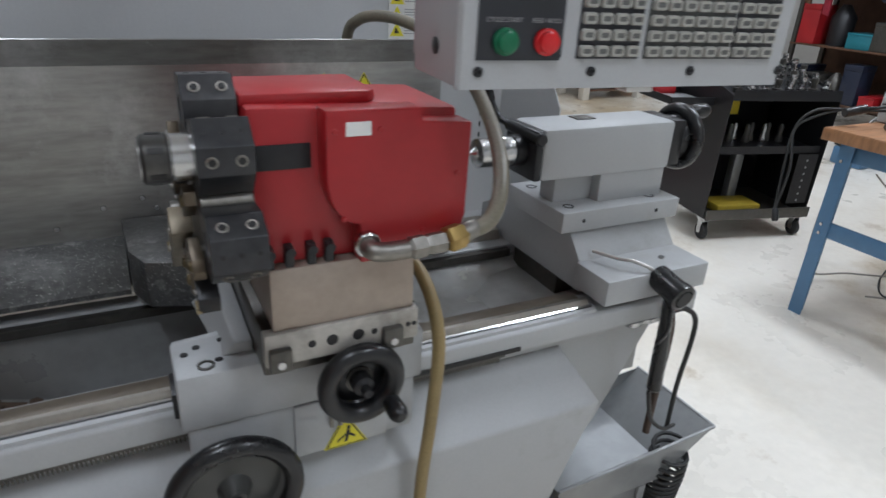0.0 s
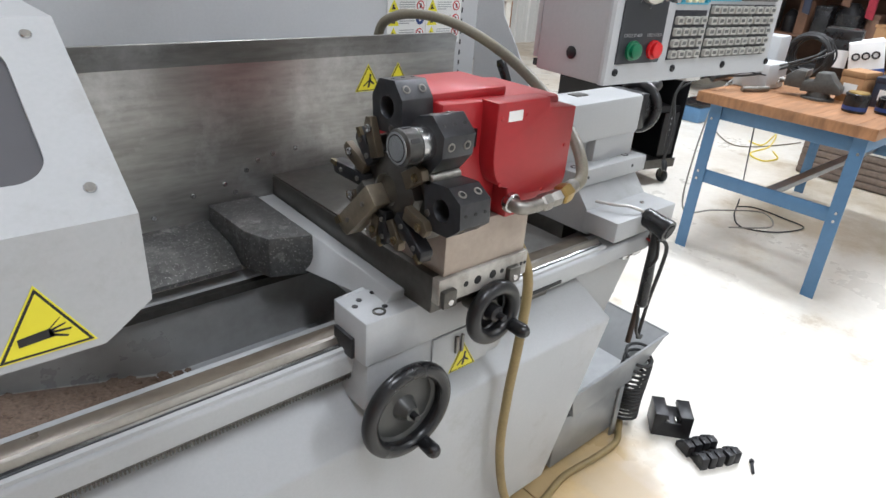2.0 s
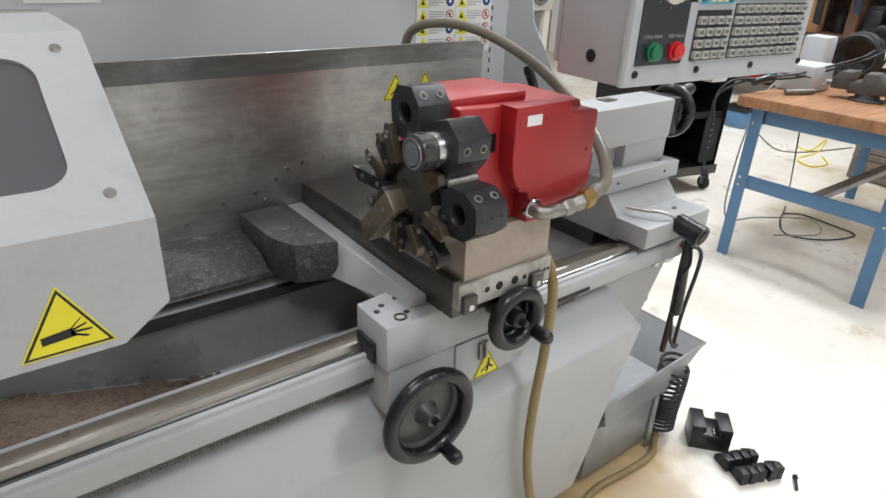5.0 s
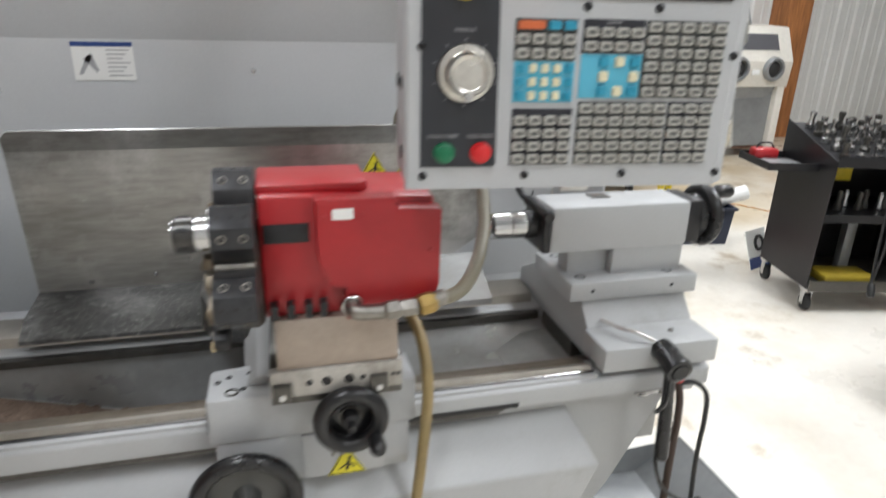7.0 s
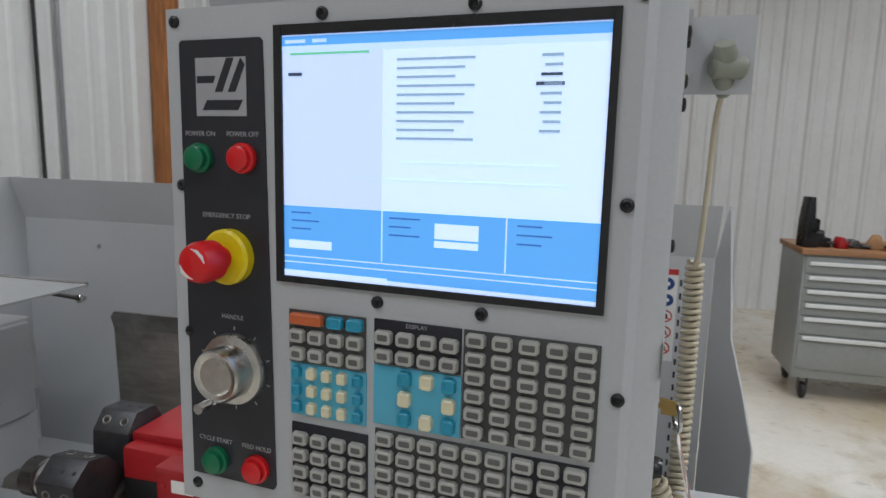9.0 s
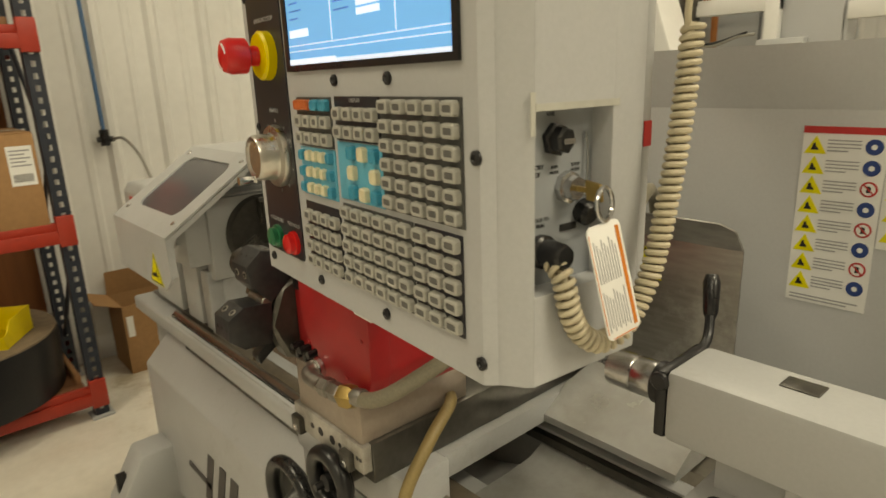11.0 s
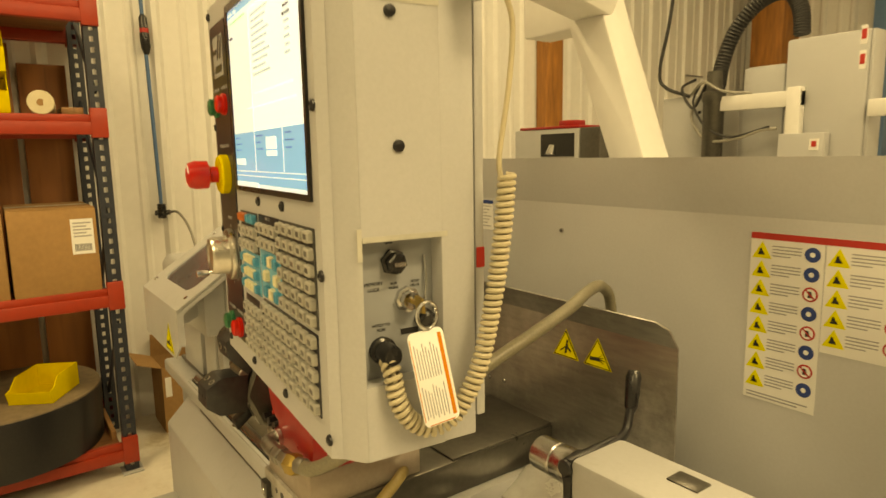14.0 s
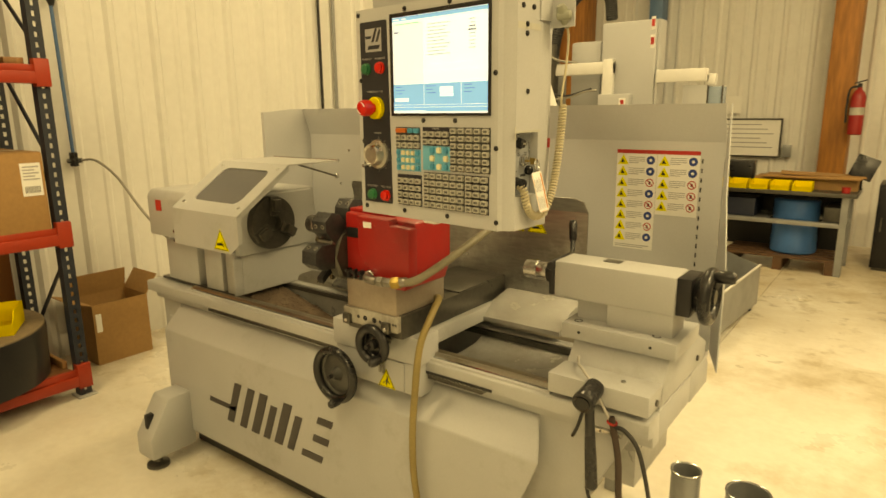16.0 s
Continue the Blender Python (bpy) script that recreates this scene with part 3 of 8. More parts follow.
def picture_rows(parent, x0, x1, ztop, rows, pitch, y):
    """One column of a safety sign: yellow triangles, lines of writing and round symbols."""
    for k in range(rows):
        zc = ztop - (k + 0.5) * pitch
        warning = part("warning_symbol", facing(triangle(0.042, 0.037, 0.0008), x0 + 0.023, y, zc - 0.018), YELLOW_SIGN, parent)
        part("symbol_mark", facing(prism([(-0.007, 0.0035), (0.008, 0.0035), (0.006, 0.009), (0.003, 0.011), (0.001, 0.018), (-0.003, 0.017), (-0.004, 0.010)], "y", -0.0014, -0.0006), x0 + 0.021, y, zc - 0.014), INK, warning)
        for j in range(4):
            w = (x1 - x0 - 0.085) * (0.95 if j < 3 else 0.6)
            part("writing_bar", box(x0 + 0.045, x0 + 0.045 + w, y - 0.0008, y, zc + 0.009 - j * 0.007, zc + 0.0115 - j * 0.007), GREY_INK, parent)
        blue = k < 2 if rows < 8 else k not in (2, 4, 6)
        c = Vector((x1 - 0.021, y, zc))
        disc = part("round_symbol", lathe(c, c + Vector((0, -0.001, 0)), [(0, 0.0155), (0.001, 0.0155)], 20), BLUE_INK if blue else RED_INK, parent)
        part("symbol_face", lathe(c, c + Vector((0, -0.0015, 0)), [(0, 0.006 if blue else 0.012), (0.0015, 0.005 if blue else 0.012)], 16), WHITE, disc)
        if not blue:
            part("symbol_bar", moved(box(-0.013, 0.013, -0.002, -0.0012, -0.0015, 0.0015), Matrix.Translation((x1 - 0.021, y, zc)) @ Matrix.Rotation(radians(45), 4, "Y")), RED_INK, disc)
            part("symbol_mark", facing(prism([(-0.004, -0.007), (0.005, -0.006), (0.003, 0.006), (-0.003, 0.007)], "y", -0.0019, -0.0012), x1 - 0.021, y, zc), INK, disc)


sign = thing("safety_sign", (0.235, 1.098, 1.07), "white two-column safety sign with yellow triangles and red header", "safety sign")
part("long_sheet", box(0.082, 0.234, 1.0975, 1.0995, 1.085, 1.462), WHITE, sign)
part("short_sheet", box(0.236, 0.386, 1.0975, 1.0995, 1.225, 1.462), WHITE, sign)
part("header", box(0.082, 0.386, 1.0965, 1.0978, 1.448, 1.462), RED_INK, sign, "red header band")
picture_rows(sign, 0.084, 0.232, 1.445, 8, 0.0415, 1.0975)
picture_rows(sign, 0.238, 0.384, 1.445, 5, 0.0415, 1.0975)
part("writing_bar", box(0.09, 0.22, 1.0967, 1.0977, 1.098, 1.101), GREY_INK, sign)
part("writing_bar", box(0.09, 0.20, 1.0967, 1.0977, 1.091, 1.094), GREY_INK, sign)

notice = thing("notice_sticker", (-0.87, 1.098, 1.37), "white notice sticker with a blue header and line drawing", "sticker")
part("sheet", box(-0.946, -0.796, 1.0975, 1.0995, 1.375, 1.474), WHITE, notice)
part("header", box(-0.946, -0.796, 1.0966, 1.0978, 1.462, 1.474), BLUE_INK, notice, "blue header band")
part("drawing", joined(prism([(-0.935, 1.39), (-0.925, 1.39), (-0.895, 1.44), (-0.91, 1.44)], "y", 1.0966, 1.0976), prism([(-0.92, 1.43), (-0.90, 1.445), (-0.885, 1.40), (-0.89, 1.395)], "y", 1.0966, 1.0976)), GREY_INK, notice)
for k in range(7):
    part("writing_bar", box(-0.862, -0.805 - 0.01 * (k % 3), 1.0967, 1.0977, 1.452 - k * 0.011, 1.455 - k * 0.011), GREY_INK, notice)

slide(0, -0.020, 0, splash_guard)
slide(0.005, -0.020, -0.020, sign)
slide(0.008, -0.020, -0.006, notice)

# ---- tailstock ----
tailstock = thing("tailstock", (0.36, 0.5, 0.81), "grey painted tailstock clamped on the lathe bed", "tailstock")
part("front_box", box(0.243, 0.530, 0.243, 0.352, 0.812, 0.870, 0.004), GREY, tailstock)
part("bridge", prism([(0.335, 0.80), (0.341, 0.858), (0.350, 0.870), (0.398, 0.927), (0.65, 0.927), (0.78, 0.86), (0.78, 0.80)], "x", 0.250, 0.530, 0.004), GREY, tailstock)
part("underside", box(0.25, 0.50, 0.42, 0.60, 0.755, 0.80), DARK_STEEL, tailstock)
part("plate", box(0.213, 0.550, 0.378, 0.600, 0.927, 0.975, 0.005), GREY, tailstock)


def raised(name, bm, mat, parent, label=""):
    """A part of the tailstock above its plate."""
    return part(name, moved(bm, Matrix.Translation((0.010, -0.033, -0.020))), mat, parent, label)


raised("neck", prism([(0.325, 0.990), (0.325, 1.066), (0.515, 1.066), (0.515, 0.990)], "y", 0.452, 0.562, 0.006), GREY, tailstock)
raised("neck_web", box(0.222, 0.33, 0.480, 0.535, 0.990, 1.066, 0.004), GREY, tailstock)
raised("barrel", box(0.157, 0.518, 0.445, 0.57, 1.058, 1.170, 0.010), GREY, tailstock)
raised("front_cap", box(0.140, 0.158, 0.447, 0.568, 1.060, 1.166, 0.004), BLACK, tailstock, "black steel front cap")
quill = raised("quill", lathe((0.03, 0.507, 1.115), (0.145, 0.507, 1.115), [(0, 0.022), (0.004, 0.030), (0.045, 0.031), (0.047, 0.029), (0.05, 0.031), (0.082, 0.031), (0.084, 0.022), (0.115, 0.022)], 28), STEEL, tailstock, "bright steel quill")
raised("centre_point", lathe((0.008, 0.507, 1.115), (0.035, 0.507, 1.115), [(0, 0.001), (0.014, 0.008), (0.018, 0.013), (0.027, 0.016)], 20), STEEL, quill)
raised("lock_collar", rod((0.112, 0.507, 1.115), (0.141, 0.507, 1.115), 0.034, 24, 0.003), BLACK, tailstock)
lever = raised("lock_lever", joined(rod((0.148, 0.44, 1.15), (0.148, 0.57, 1.155), 0.014, 16, 0.003), tube([(0.148, 0.565, 1.155), (0.140, 0.605, 1.165), (0.130, 0.630, 1.20)], 0.008, 10)), BLACK, tailstock, "black quill lock lever")
raised("knob", lathe((0.132, 0.627, 1.19), (0.118, 0.652, 1.252), [(0, 0.008), (0.01, 0.012), (0.06, 0.014), (0.072, 0.010)], 14), BLACK_PLASTIC, lever)
raised("plug_plate", box(0.285, 0.335, 0.508, 0.544, 1.169, 1.1725, 0.0015), DARK_STEEL, tailstock, "dark plate on the barrel's top")
raised("rear_cap", box(0.517, 0.556, 0.452, 0.565, 1.062, 1.168, 0.004), BLACK, tailstock, "black rear bearing cap")
wheel = raised("handwheel", torus((0.590, 0.507, 1.115), (1, 0, 0), 0.064, 0.0165, 44, 14), BLACK_PLASTIC, tailstock, "black plastic handwheel")
raised("web", lathe((0.556, 0.507, 1.115), (0.605, 0.507, 1.115), [(0, 0.045), (0.02, 0.058), (0.026, 0.058), (0.028, 0.022), (0.049, 0.02)], 32), BLACK_PLASTIC, wheel)
raised("crank_knob", lathe((0.590, 0.488, 1.178), (0.650, 0.488, 1.178), [(0, 0.009), (0.012, 0.011), (0.02, 0.017), (0.055, 0.018), (0.065, 0.013)], 18), BLACK_PLASTIC, wheel)
for bx, by in ((0.252, 0.415), (0.485, 0.415), (0.492, 0.560), (0.250, 0.558)):
    part("bolt_recess", lathe((bx, by, 0.968), (bx, by, 0.976), [(0, 0.013), (0.0078, 0.013), (0.008, 0.009), (0.004, 0.0085)], 20, caps=False), BLACK, tailstock)
    bolt_head((bx, by, 0.971), (0, 0, 1), 0.009, 0.003, tailstock)
for bx in (0.27, 0.48):
    bolt_head((bx, 0.379, 0.952), (0, -1, 0), 0.005, 0.002, tailstock)
bolt_head((0.44, 0.30, 0.870), (0, 0, 1), 0.007, 0.004, tailstock, STEEL)
bolt_head((0.530, 0.30, 0.835), (1, 0, 0), 0.009, 0.006, tailstock, DARK_STEEL)
bolt_head((0.530, 0.68, 0.835), (1, 0, 0), 0.009, 0.006, tailstock, DARK_STEEL)

# ---- headstock and chuck hood ----
headstock = thing("headstock", (-1.5, 0.5, 0.80), "grey headstock with rounded cover on the lathe bed", "headstock")
part("cover", prism([(0.262, 1.03), (0.262, 1.215), (0.285, 1.245), (0.78, 1.245), (0.80, 1.03)], "x", -1.88, -1.30, 0.012), GREY, headstock)
part("spindle_case", box(-1.34, -1.285, 0.33, 0.76, 0.98, 1.235, 0.008), GREY, headstock)
part("pedestal", box(-1.82, -1.31, 0.36, 0.78, 0.80, 1.03, 0.006), GREY, headstock)
for a, b in ((-1.84, -1.585), (-1.53, -1.40), (-1.37, -1.312)):
    part("front_plate", box(a, b, 0.315, 0.362, 0.80, 1.005, 0.006), GREY, headstock)
part("oil_line", box(-1.90, -1.32, 0.313, 0.345, 0.800, 0.812, 0.002), DARK_STEEL, headstock, "dark oily joint line")
part("badge", box(-1.80, -1.755, 0.259, 0.263, 1.15, 1.20), RED_INK, headstock, "red maker's badge")
for hz in (1.045, 1.085):
    part("latch_knob", lathe((-1.56, 0.262, hz), (-1.56, 0.20, hz), [(0, 0.006), (0.03, 0.006), (0.032, 0.012), (0.055, 0.012), (0.062, 0.008)], 16), STEEL, headstock, "bright steel latch knob")

hood = thing("chuck_hood", (-1.19, 0.35, 1.05), "pale grey hinged chuck hood with smoked window and warning sticker", "chuck guard")
hx0, hx1 = -1.405, -0.975
hs = lambda p: prism(p, "x", hx0, hx1)  # noqa: E731
part("front_face", prism([(hx0, 1.045), (hx1 - 0.055, 1.045), (hx1, 1.085), (hx1, 1.192), (hx0, 1.192)], "y", 0.142, 0.147), GREY, hood)
sl0, sl1 = Vector((0.142, 1.192)), Vector((0.395, 1.363))


def on_slope(a, b):
    """A point of the hood's sloping face: a along x, b up the slope (0 to 1)."""
    return (a, sl0.x + (sl1.x - sl0.x) * b, sl0.y + (sl1.y - sl0.y) * b)


nrm = Vector((0, -(sl1.y - sl0.y), sl1.x - sl0.x)).normalized()


def slope_piece(a0, a1, b0, b1, t0=0.0, t1=0.005):
    bm = bmesh.new()
    vs = [bm.verts.new(Vector(on_slope(a, b)) + nrm * t) for t in (t0 - 0.005, t1 - 0.005) for a, b in ((a0, b0), (a1, b0), (a1, b1), (a0, b1))]
    for f in ((3, 2, 1, 0), (4, 5, 6, 7), (0, 1, 5, 4), (1, 2, 6, 5), (2, 3, 7, 6), (3, 0, 4, 7)):
        bm.faces.new([vs[i] for i in f])
    return bm


WA0, WA1, WB0, WB1, RAD = -1.335, -1.040, 0.20, 0.86, 0.035
SLEN = (sl1 - sl0).length


def window_loop(grow=0.0, n=8):
    """The rounded outline of the hood's window in x and way up the slope (0 to 1)."""
    out = []
    for cx, cb, a0 in ((WA1 - RAD, WB1 * SLEN - RAD, 0), (WA0 + RAD, WB1 * SLEN - RAD, 90), (WA0 + RAD, WB0 * SLEN + RAD, 180), (WA1 - RAD, WB0 * SLEN + RAD, 270)):
        for k in range(n + 1):
            a = radians(a0 + 90 * k / n)
            out.append((cx + (RAD + grow) * math.cos(a), (cb + (RAD + grow) * math.sin(a)) / SLEN))
    return out


def slope_ring(inner, outer, t0, t1):
    """A plate on the slope between two outlines of as many points; outer None fills the inner one."""
    bm = bmesh.new()
    lay = lambda p, t: [bm.verts.new(Vector(on_slope(a, b)) + nrm * t) for a, b in p]  # noqa: E731
    i0, i1 = lay(inner, t0), lay(inner, t1)
    n = len(inner)
    if outer is None:
        bm.faces.new(i0)
        bm.faces.new(i1)
    else:
        o0, o1 = lay(outer, t0), lay(outer, t1)
        for k in range(n):
            m = (k + 1) % n
            bm.faces.new((i1[k], i1[m], o1[m], o1[k]))
            bm.faces.new((i0[k], i0[m], o0[m], o0[k]))
            bm.faces.new((o0[k], o0[m], o1[m], o1[k]))
    for k in range(n):
        m = (k + 1) % n
        bm.faces.new((i0[k], i0[m], i1[m], i1[k]))
    bmesh.ops.recalc_face_normals(bm, faces=bm.faces[:])
    return bm


inner = window_loop()
outer = []
for q, (ox, ob) in enumerate(((hx1, 1.0), (hx0, 1.0), (hx0, 0.0), (hx1, 0.0))):
    for k in range(9):
        a, b = inner[q * 9 + k]
        if k == 4:
            outer.append((ox, ob))
        elif (k < 4) == (q % 2 == 0):
            outer.append((ox, b))
        else:
            outer.append((a, ob))
part("slope_face", slope_ring(inner, outer, -0.005, 0.0), GREY, hood, smooth=False)
window = part("window", slope_ring(window_loop(0.01), None, -0.009, -0.0045), GLASS_DARK, hood, "smoked grey polycarbonate window", smooth=False)
for a, b in ((-1.37, 0.14), (-1.01, 0.14), (-1.37, 0.9), (-1.01, 0.9)):
    p = Vector(on_slope(a, b))
    bolt_head(p - nrm * 0.001, nrm, 0.007, 0.004, hood, STEEL, "screw")
part("top_face", box(hx0, hx1, 0.395, 0.66, 1.358, 1.363), GREY, hood)
part("left_face", prism([(0.1475, 1.047), (0.1475, 1.187), (0.395, 1.354), (0.66, 1.3575), (0.66, 1.24), (0.27, 1.047)], "x", hx0, hx0 + 0.004), GREY, hood)
part("right_lip", prism([(0.1475, 1.090), (0.1475, 1.187), (0.395, 1.354), (0.395, 1.339), (0.160, 1.180), (0.160, 1.090)], "x", hx1 - 0.005, hx1 - 0.001), GREY, hood)
part("hinge_rod", rod((-1.40, 0.665, 1.362), (-0.98, 0.665, 1.362), 0.006, 10), STEEL, hood, "thin steel hinge rod")
strap = part("hinge_strap", moved(box(0, 0.265, -0.014, 0.014, -0.004, 0.004, 0.001), Matrix.Translation((-1.36, 0.665, 1.352)) @ Matrix.Rotation(radians(51), 4, "Z") @ Matrix.Rotation(radians(18.5), 4, "Y")), DARK_STEEL, hood, "flat dark hinge strap")
bolt_head((-1.20, 0.862, 1.268), (0, -1, 0), 0.012, 0.008, hood, STEEL)
warning_triangle(hood, -1.085, 0.142, 1.055, 0.095, 0.082, 0)
slide(0.024, -0.042, 0.027, hood)

chuck = thing("lathe_chuck", (-1.19, 0.5, 1.0), "dark oiled three-jaw lathe chuck on the spindle", "chuck")
part("body", lathe((-1.29, 0.5, 1.11), (-1.15, 0.5, 1.11), [(0, 0.09), (0.03, 0.09), (0.035, 0.118), (0.130, 0.12), (0.138, 0.116), (0.140, 0.035), (0.115, 0.03)], 48), DARK_STEEL, chuck)
for k in range(3):
    m = Matrix.Translation((-1.155, 0.5, 1.11)) @ Matrix.Rotation(radians(90 + 120 * k), 4, "X")
    part("jaw", moved(joined(box(-0.005, 0.018, 0.035, 0.118, -0.022, 0.022, 0.002), box(0.016, 0.040, 0.055, 0.105, -0.019, 0.019, 0.002)), m), DARK_STEEL, chuck)
slide(-0.10, 0, 0, chuck)

# ---- carriage: saddle, apron, wheels ----
WORN_PIN = material("dull_pin_steel", (0.25, 0.24, 0.22), 0.4, metal=1.0)
END_PLATE = material("oily_pale_steel", (0.46, 0.44, 0.40), 0.38, metal=0.2, grain=0.1, scale=60, stain=0.8, stain_scale=12, stain_colour=(0.14, 0.12, 0.09))
carriage = thing("carriage", (-0.40, 0.5, 0.80), "grey lathe carriage with saddle, apron and black handwheels", "lathe carriage")
part("upper_apron", box(-0.590, -0.200, 0.222, 0.33, 0.788, 0.884, 0.006), GREY, carriage)
part("lower_apron", prism([(0.228, 0.788), (0.228, 0.700), (0.24, 0.672), (0.33, 0.672), (0.33, 0.788)], "x", -0.582, -0.212, 0.005), GREY, carriage)
part("cover_plate", box(-0.425, -0.265, 0.222, 0.229, 0.684, 0.785, 0.002), GREY, carriage)
part("wiper", box(-0.597, -0.581, 0.258, 0.320, 0.79, 0.835, 0.002), BLACK, carriage, "black rubber way wiper")
part("wiper", box(-0.222, -0.205, 0.258, 0.320, 0.79, 0.835, 0.002), BLACK, carriage, "black rubber way wiper")
part("saddle", prism([(-0.586, 0.3305), (-0.586, 0.335), (-0.507, 0.345), (-0.507, 0.80), (-0.215, 0.80), (-0.215, 0.3305)], "z", 0.831, 0.881, 0.001), GREY, carriage)
wall_ = prism([(-0.556, 0.80), (-0.512, 0.918), (-0.473, 0.918), (-0.473, 0.80)], "y", 0.262, 0.80)
for v in wall_.verts:
    if v.co.y < 0.3 and v.co.z < 0.81:
        v.co.z, v.co.x = 0.882, v.co.x if v.co.x > -0.5 else -0.522
    elif v.co.y < 0.3:
        v.co.z, v.co.x = 0.902, v.co.x if v.co.x > -0.5 else -0.500
bmesh.ops.bevel(wall_, geom=wall_.edges[:], offset=0.003, segments=2, affect="EDGES", profile=0.5)
part("saddle_wall", wall_, GREY, carriage, "grey sloping saddle wall under the slide")
for bx, by in ((-0.572, 0.285), (-0.553, 0.300), (-0.525, 0.255), (-0.515, 0.31), (-0.500, 0.275)):
    part("hole", lathe((bx, by, 0.880), (bx, by, 0.8855), [(0, 0.006), (0.0052, 0.006), (0.0055, 0.004)], 14), BLACK, carriage)
part("bore", lathe((-0.545, 0.245, 0.878), (-0.545, 0.245, 0.8865), [(0, 0.013), (0.008, 0.013), (0.0085, 0.009), (0.002, 0.0085)], 20), DARK_STEEL, carriage)
part("slide_bed", box(-0.472, -0.235, 0.185, 0.815, 0.884, 0.962, 0.003), DARK_STEEL, carriage, "dark oiled cross slide")
part("slide_cover", box(-0.470, -0.238, 0.50, 0.812, 0.961, 0.967, 0.001), DARK_STEEL, carriage)
ends = part("slide_end_plate", box(-0.472, -0.238, 0.166, 0.186, 0.910, 0.962, 0.002), END_PLATE, carriage, "pale scraped end plate with bolts")
for bx, r in ((-0.405, 0.006), (-0.375, 0.009), (-0.335, 0.009), (-0.31, 0.005), (-0.255, 0.004), (-0.245, 0.004)):
    part("bolt_hole", lathe((bx, 0.1655, 0.936), (bx, 0.169, 0.936), [(0, r), (0.0035, r)], 16), BLACK, ends)
for bx in (-0.452, -0.282):
    part("wiper_clip", box(bx - 0.016, bx + 0.016, 0.154, 0.171, 0.905, 0.940, 0.003), DARK_STEEL, ends)
    bolt_head((bx, 0.155, 0.918), (0, -1, 0), 0.007, 0.003, carriage, STEEL)
part("riser_block", box(-0.458, -0.245, 0.172, 0.42, 0.962, 1.058, 0.003), TAN_STEEL, carriage, "tan scraped steel riser block")
warning_triangle(carriage, -0.340, 0.2215, 0.683, 0.077, 0.067, 1)


def handwheel(name, c, R, r, knob_at, face):
    """A dished black handwheel on the apron with a turning knob."""
    c = Vector(c)
    rim = part(name, torus(c, (0, 1, 0), R, r, 48, 14), BLACK_PLASTIC, carriage, "black handwheel with a knob")
    part("dish", lathe(c + Vector((0, 0.035, 0)), c + Vector((0, -0.03, 0)), [(0, R * 0.45), (0.012, R * 0.9), (0.022, R * 1.0), (0.027, R * 0.97), (0.018, R * 0.80), (0.022, R * 0.30), (0.03, R * 0.24), (0.05, R * 0.16)], 40), face, rim, "satin grey dish")
    part("hub", lathe(c + Vector((0, 0.02, 0)), c + Vector((0, -0.045, 0)), [(0, 0.018), (0.030, 0.016), (0.035, 0.008), (0.050, 0.007)], 20), BLACK, rim)
    part("shaft", rod(c + Vector((0, 0.01, 0)), (c.x, 0.23, c.z), 0.022, 18), DARK_STEEL, rim)
    k = c + Vector(knob_at)
    part("knob", lathe(k, k + Vector((0, -0.055, 0)), [(0, 0.007), (0.008, 0.009), (0.014, 0.0145), (0.042, 0.0155), (0.051, 0.012), (0.055, 0.007)], 18), BLACK_PLASTIC, rim)


DISH = material("satin_dish", (0.09, 0.09, 0.085), 0.35, metal=0.3, stain=0.3, stain_scale=8)
handwheel("feed_handwheel", (-0.530, 0.165, 0.700), 0.088, 0.0155, (0.03, -0.005, -0.083), DISH)
handwheel("cross_handwheel", (-0.335, 0.152, 0.857), 0.054, 0.0155, (0.042, -0.003, -0.036), BLACK_PLASTIC)
for px in (-0.365, -0.350):
    part("pin", rod((px, 0.216, 0.775), (px, 0.216, 0.735), 0.004, 8), WORN_PIN, carriage)
slide(0.008, -0.020, 0, carriage)

# chip guard that rides behind the carriage
guard = thing("chip_guard", (-0.48, 0.785, 0.83), "oil-stained sheet steel chip guard riding behind the carriage", "chip guard")
part("plate", prism([(-1.020, 0.845), (-1.034, 1.237), (0.108, 1.237), (0.108, 0.96), (-0.05, 0.86), (-0.2, 0.845)], "y", 0.782, 0.786), STAINLESS, guard)
part("top_fold", moved(prism([(-1.034, 0.0), (-1.031, 0.035), (-1.012, 0.056), (0.070, 0.056), (0.098, 0.043), (0.108, 0.0)], "y", -0.004, 0.0), Matrix.Translation((0, 0.786, 1.237)) @ Matrix.Rotation(radians(24), 4, "X")), STAINLESS, guard, "folded top edge")
part("lower_cover", prism([(0.782, 0.885), (0.782, 0.832), (0.612, 0.828), (0.612, 0.838), (0.66, 0.868)], "x", -1.022, -0.63), SPECKLED, guard, "sloping rear way cover")
part("right_cover", prism([(0.782, 0.915), (0.782, 0.832), (0.60, 0.834), (0.60, 0.85), (0.68, 0.895)], "x", -0.21, 0.10), PAN, guard, "sloping rear way cover with worn pale top")
part("corner_box", prism([(-0.632, 0.775), (-0.625, 0.60), (-0.60, 0.535), (-0.512, 0.505), (-0.512, 0.775)], "z", 0.832, 0.925, 0.004), SPECKLED, guard, "chip-covered corner box")
for sx, sz in ((-0.90, 0.905), (-0.75, 0.915), (-0.66, 0.95), (-0.585, 0.965), (-0.53, 0.99), (-0.50, 1.01), (-0.46, 1.02), (-0.40, 1.025), (-0.56, 0.94)):
    bolt_head((sx, 0.782, sz), (0, -1, 0), 0.006, 0.004, guard, STEEL, "screw")
warning_triangle(guard, -0.090, 0.782, 1.146, 0.080, 0.068, 0)
warning_triangle(guard, -0.184, 0.782, 1.146, 0.080, 0.068, 1)

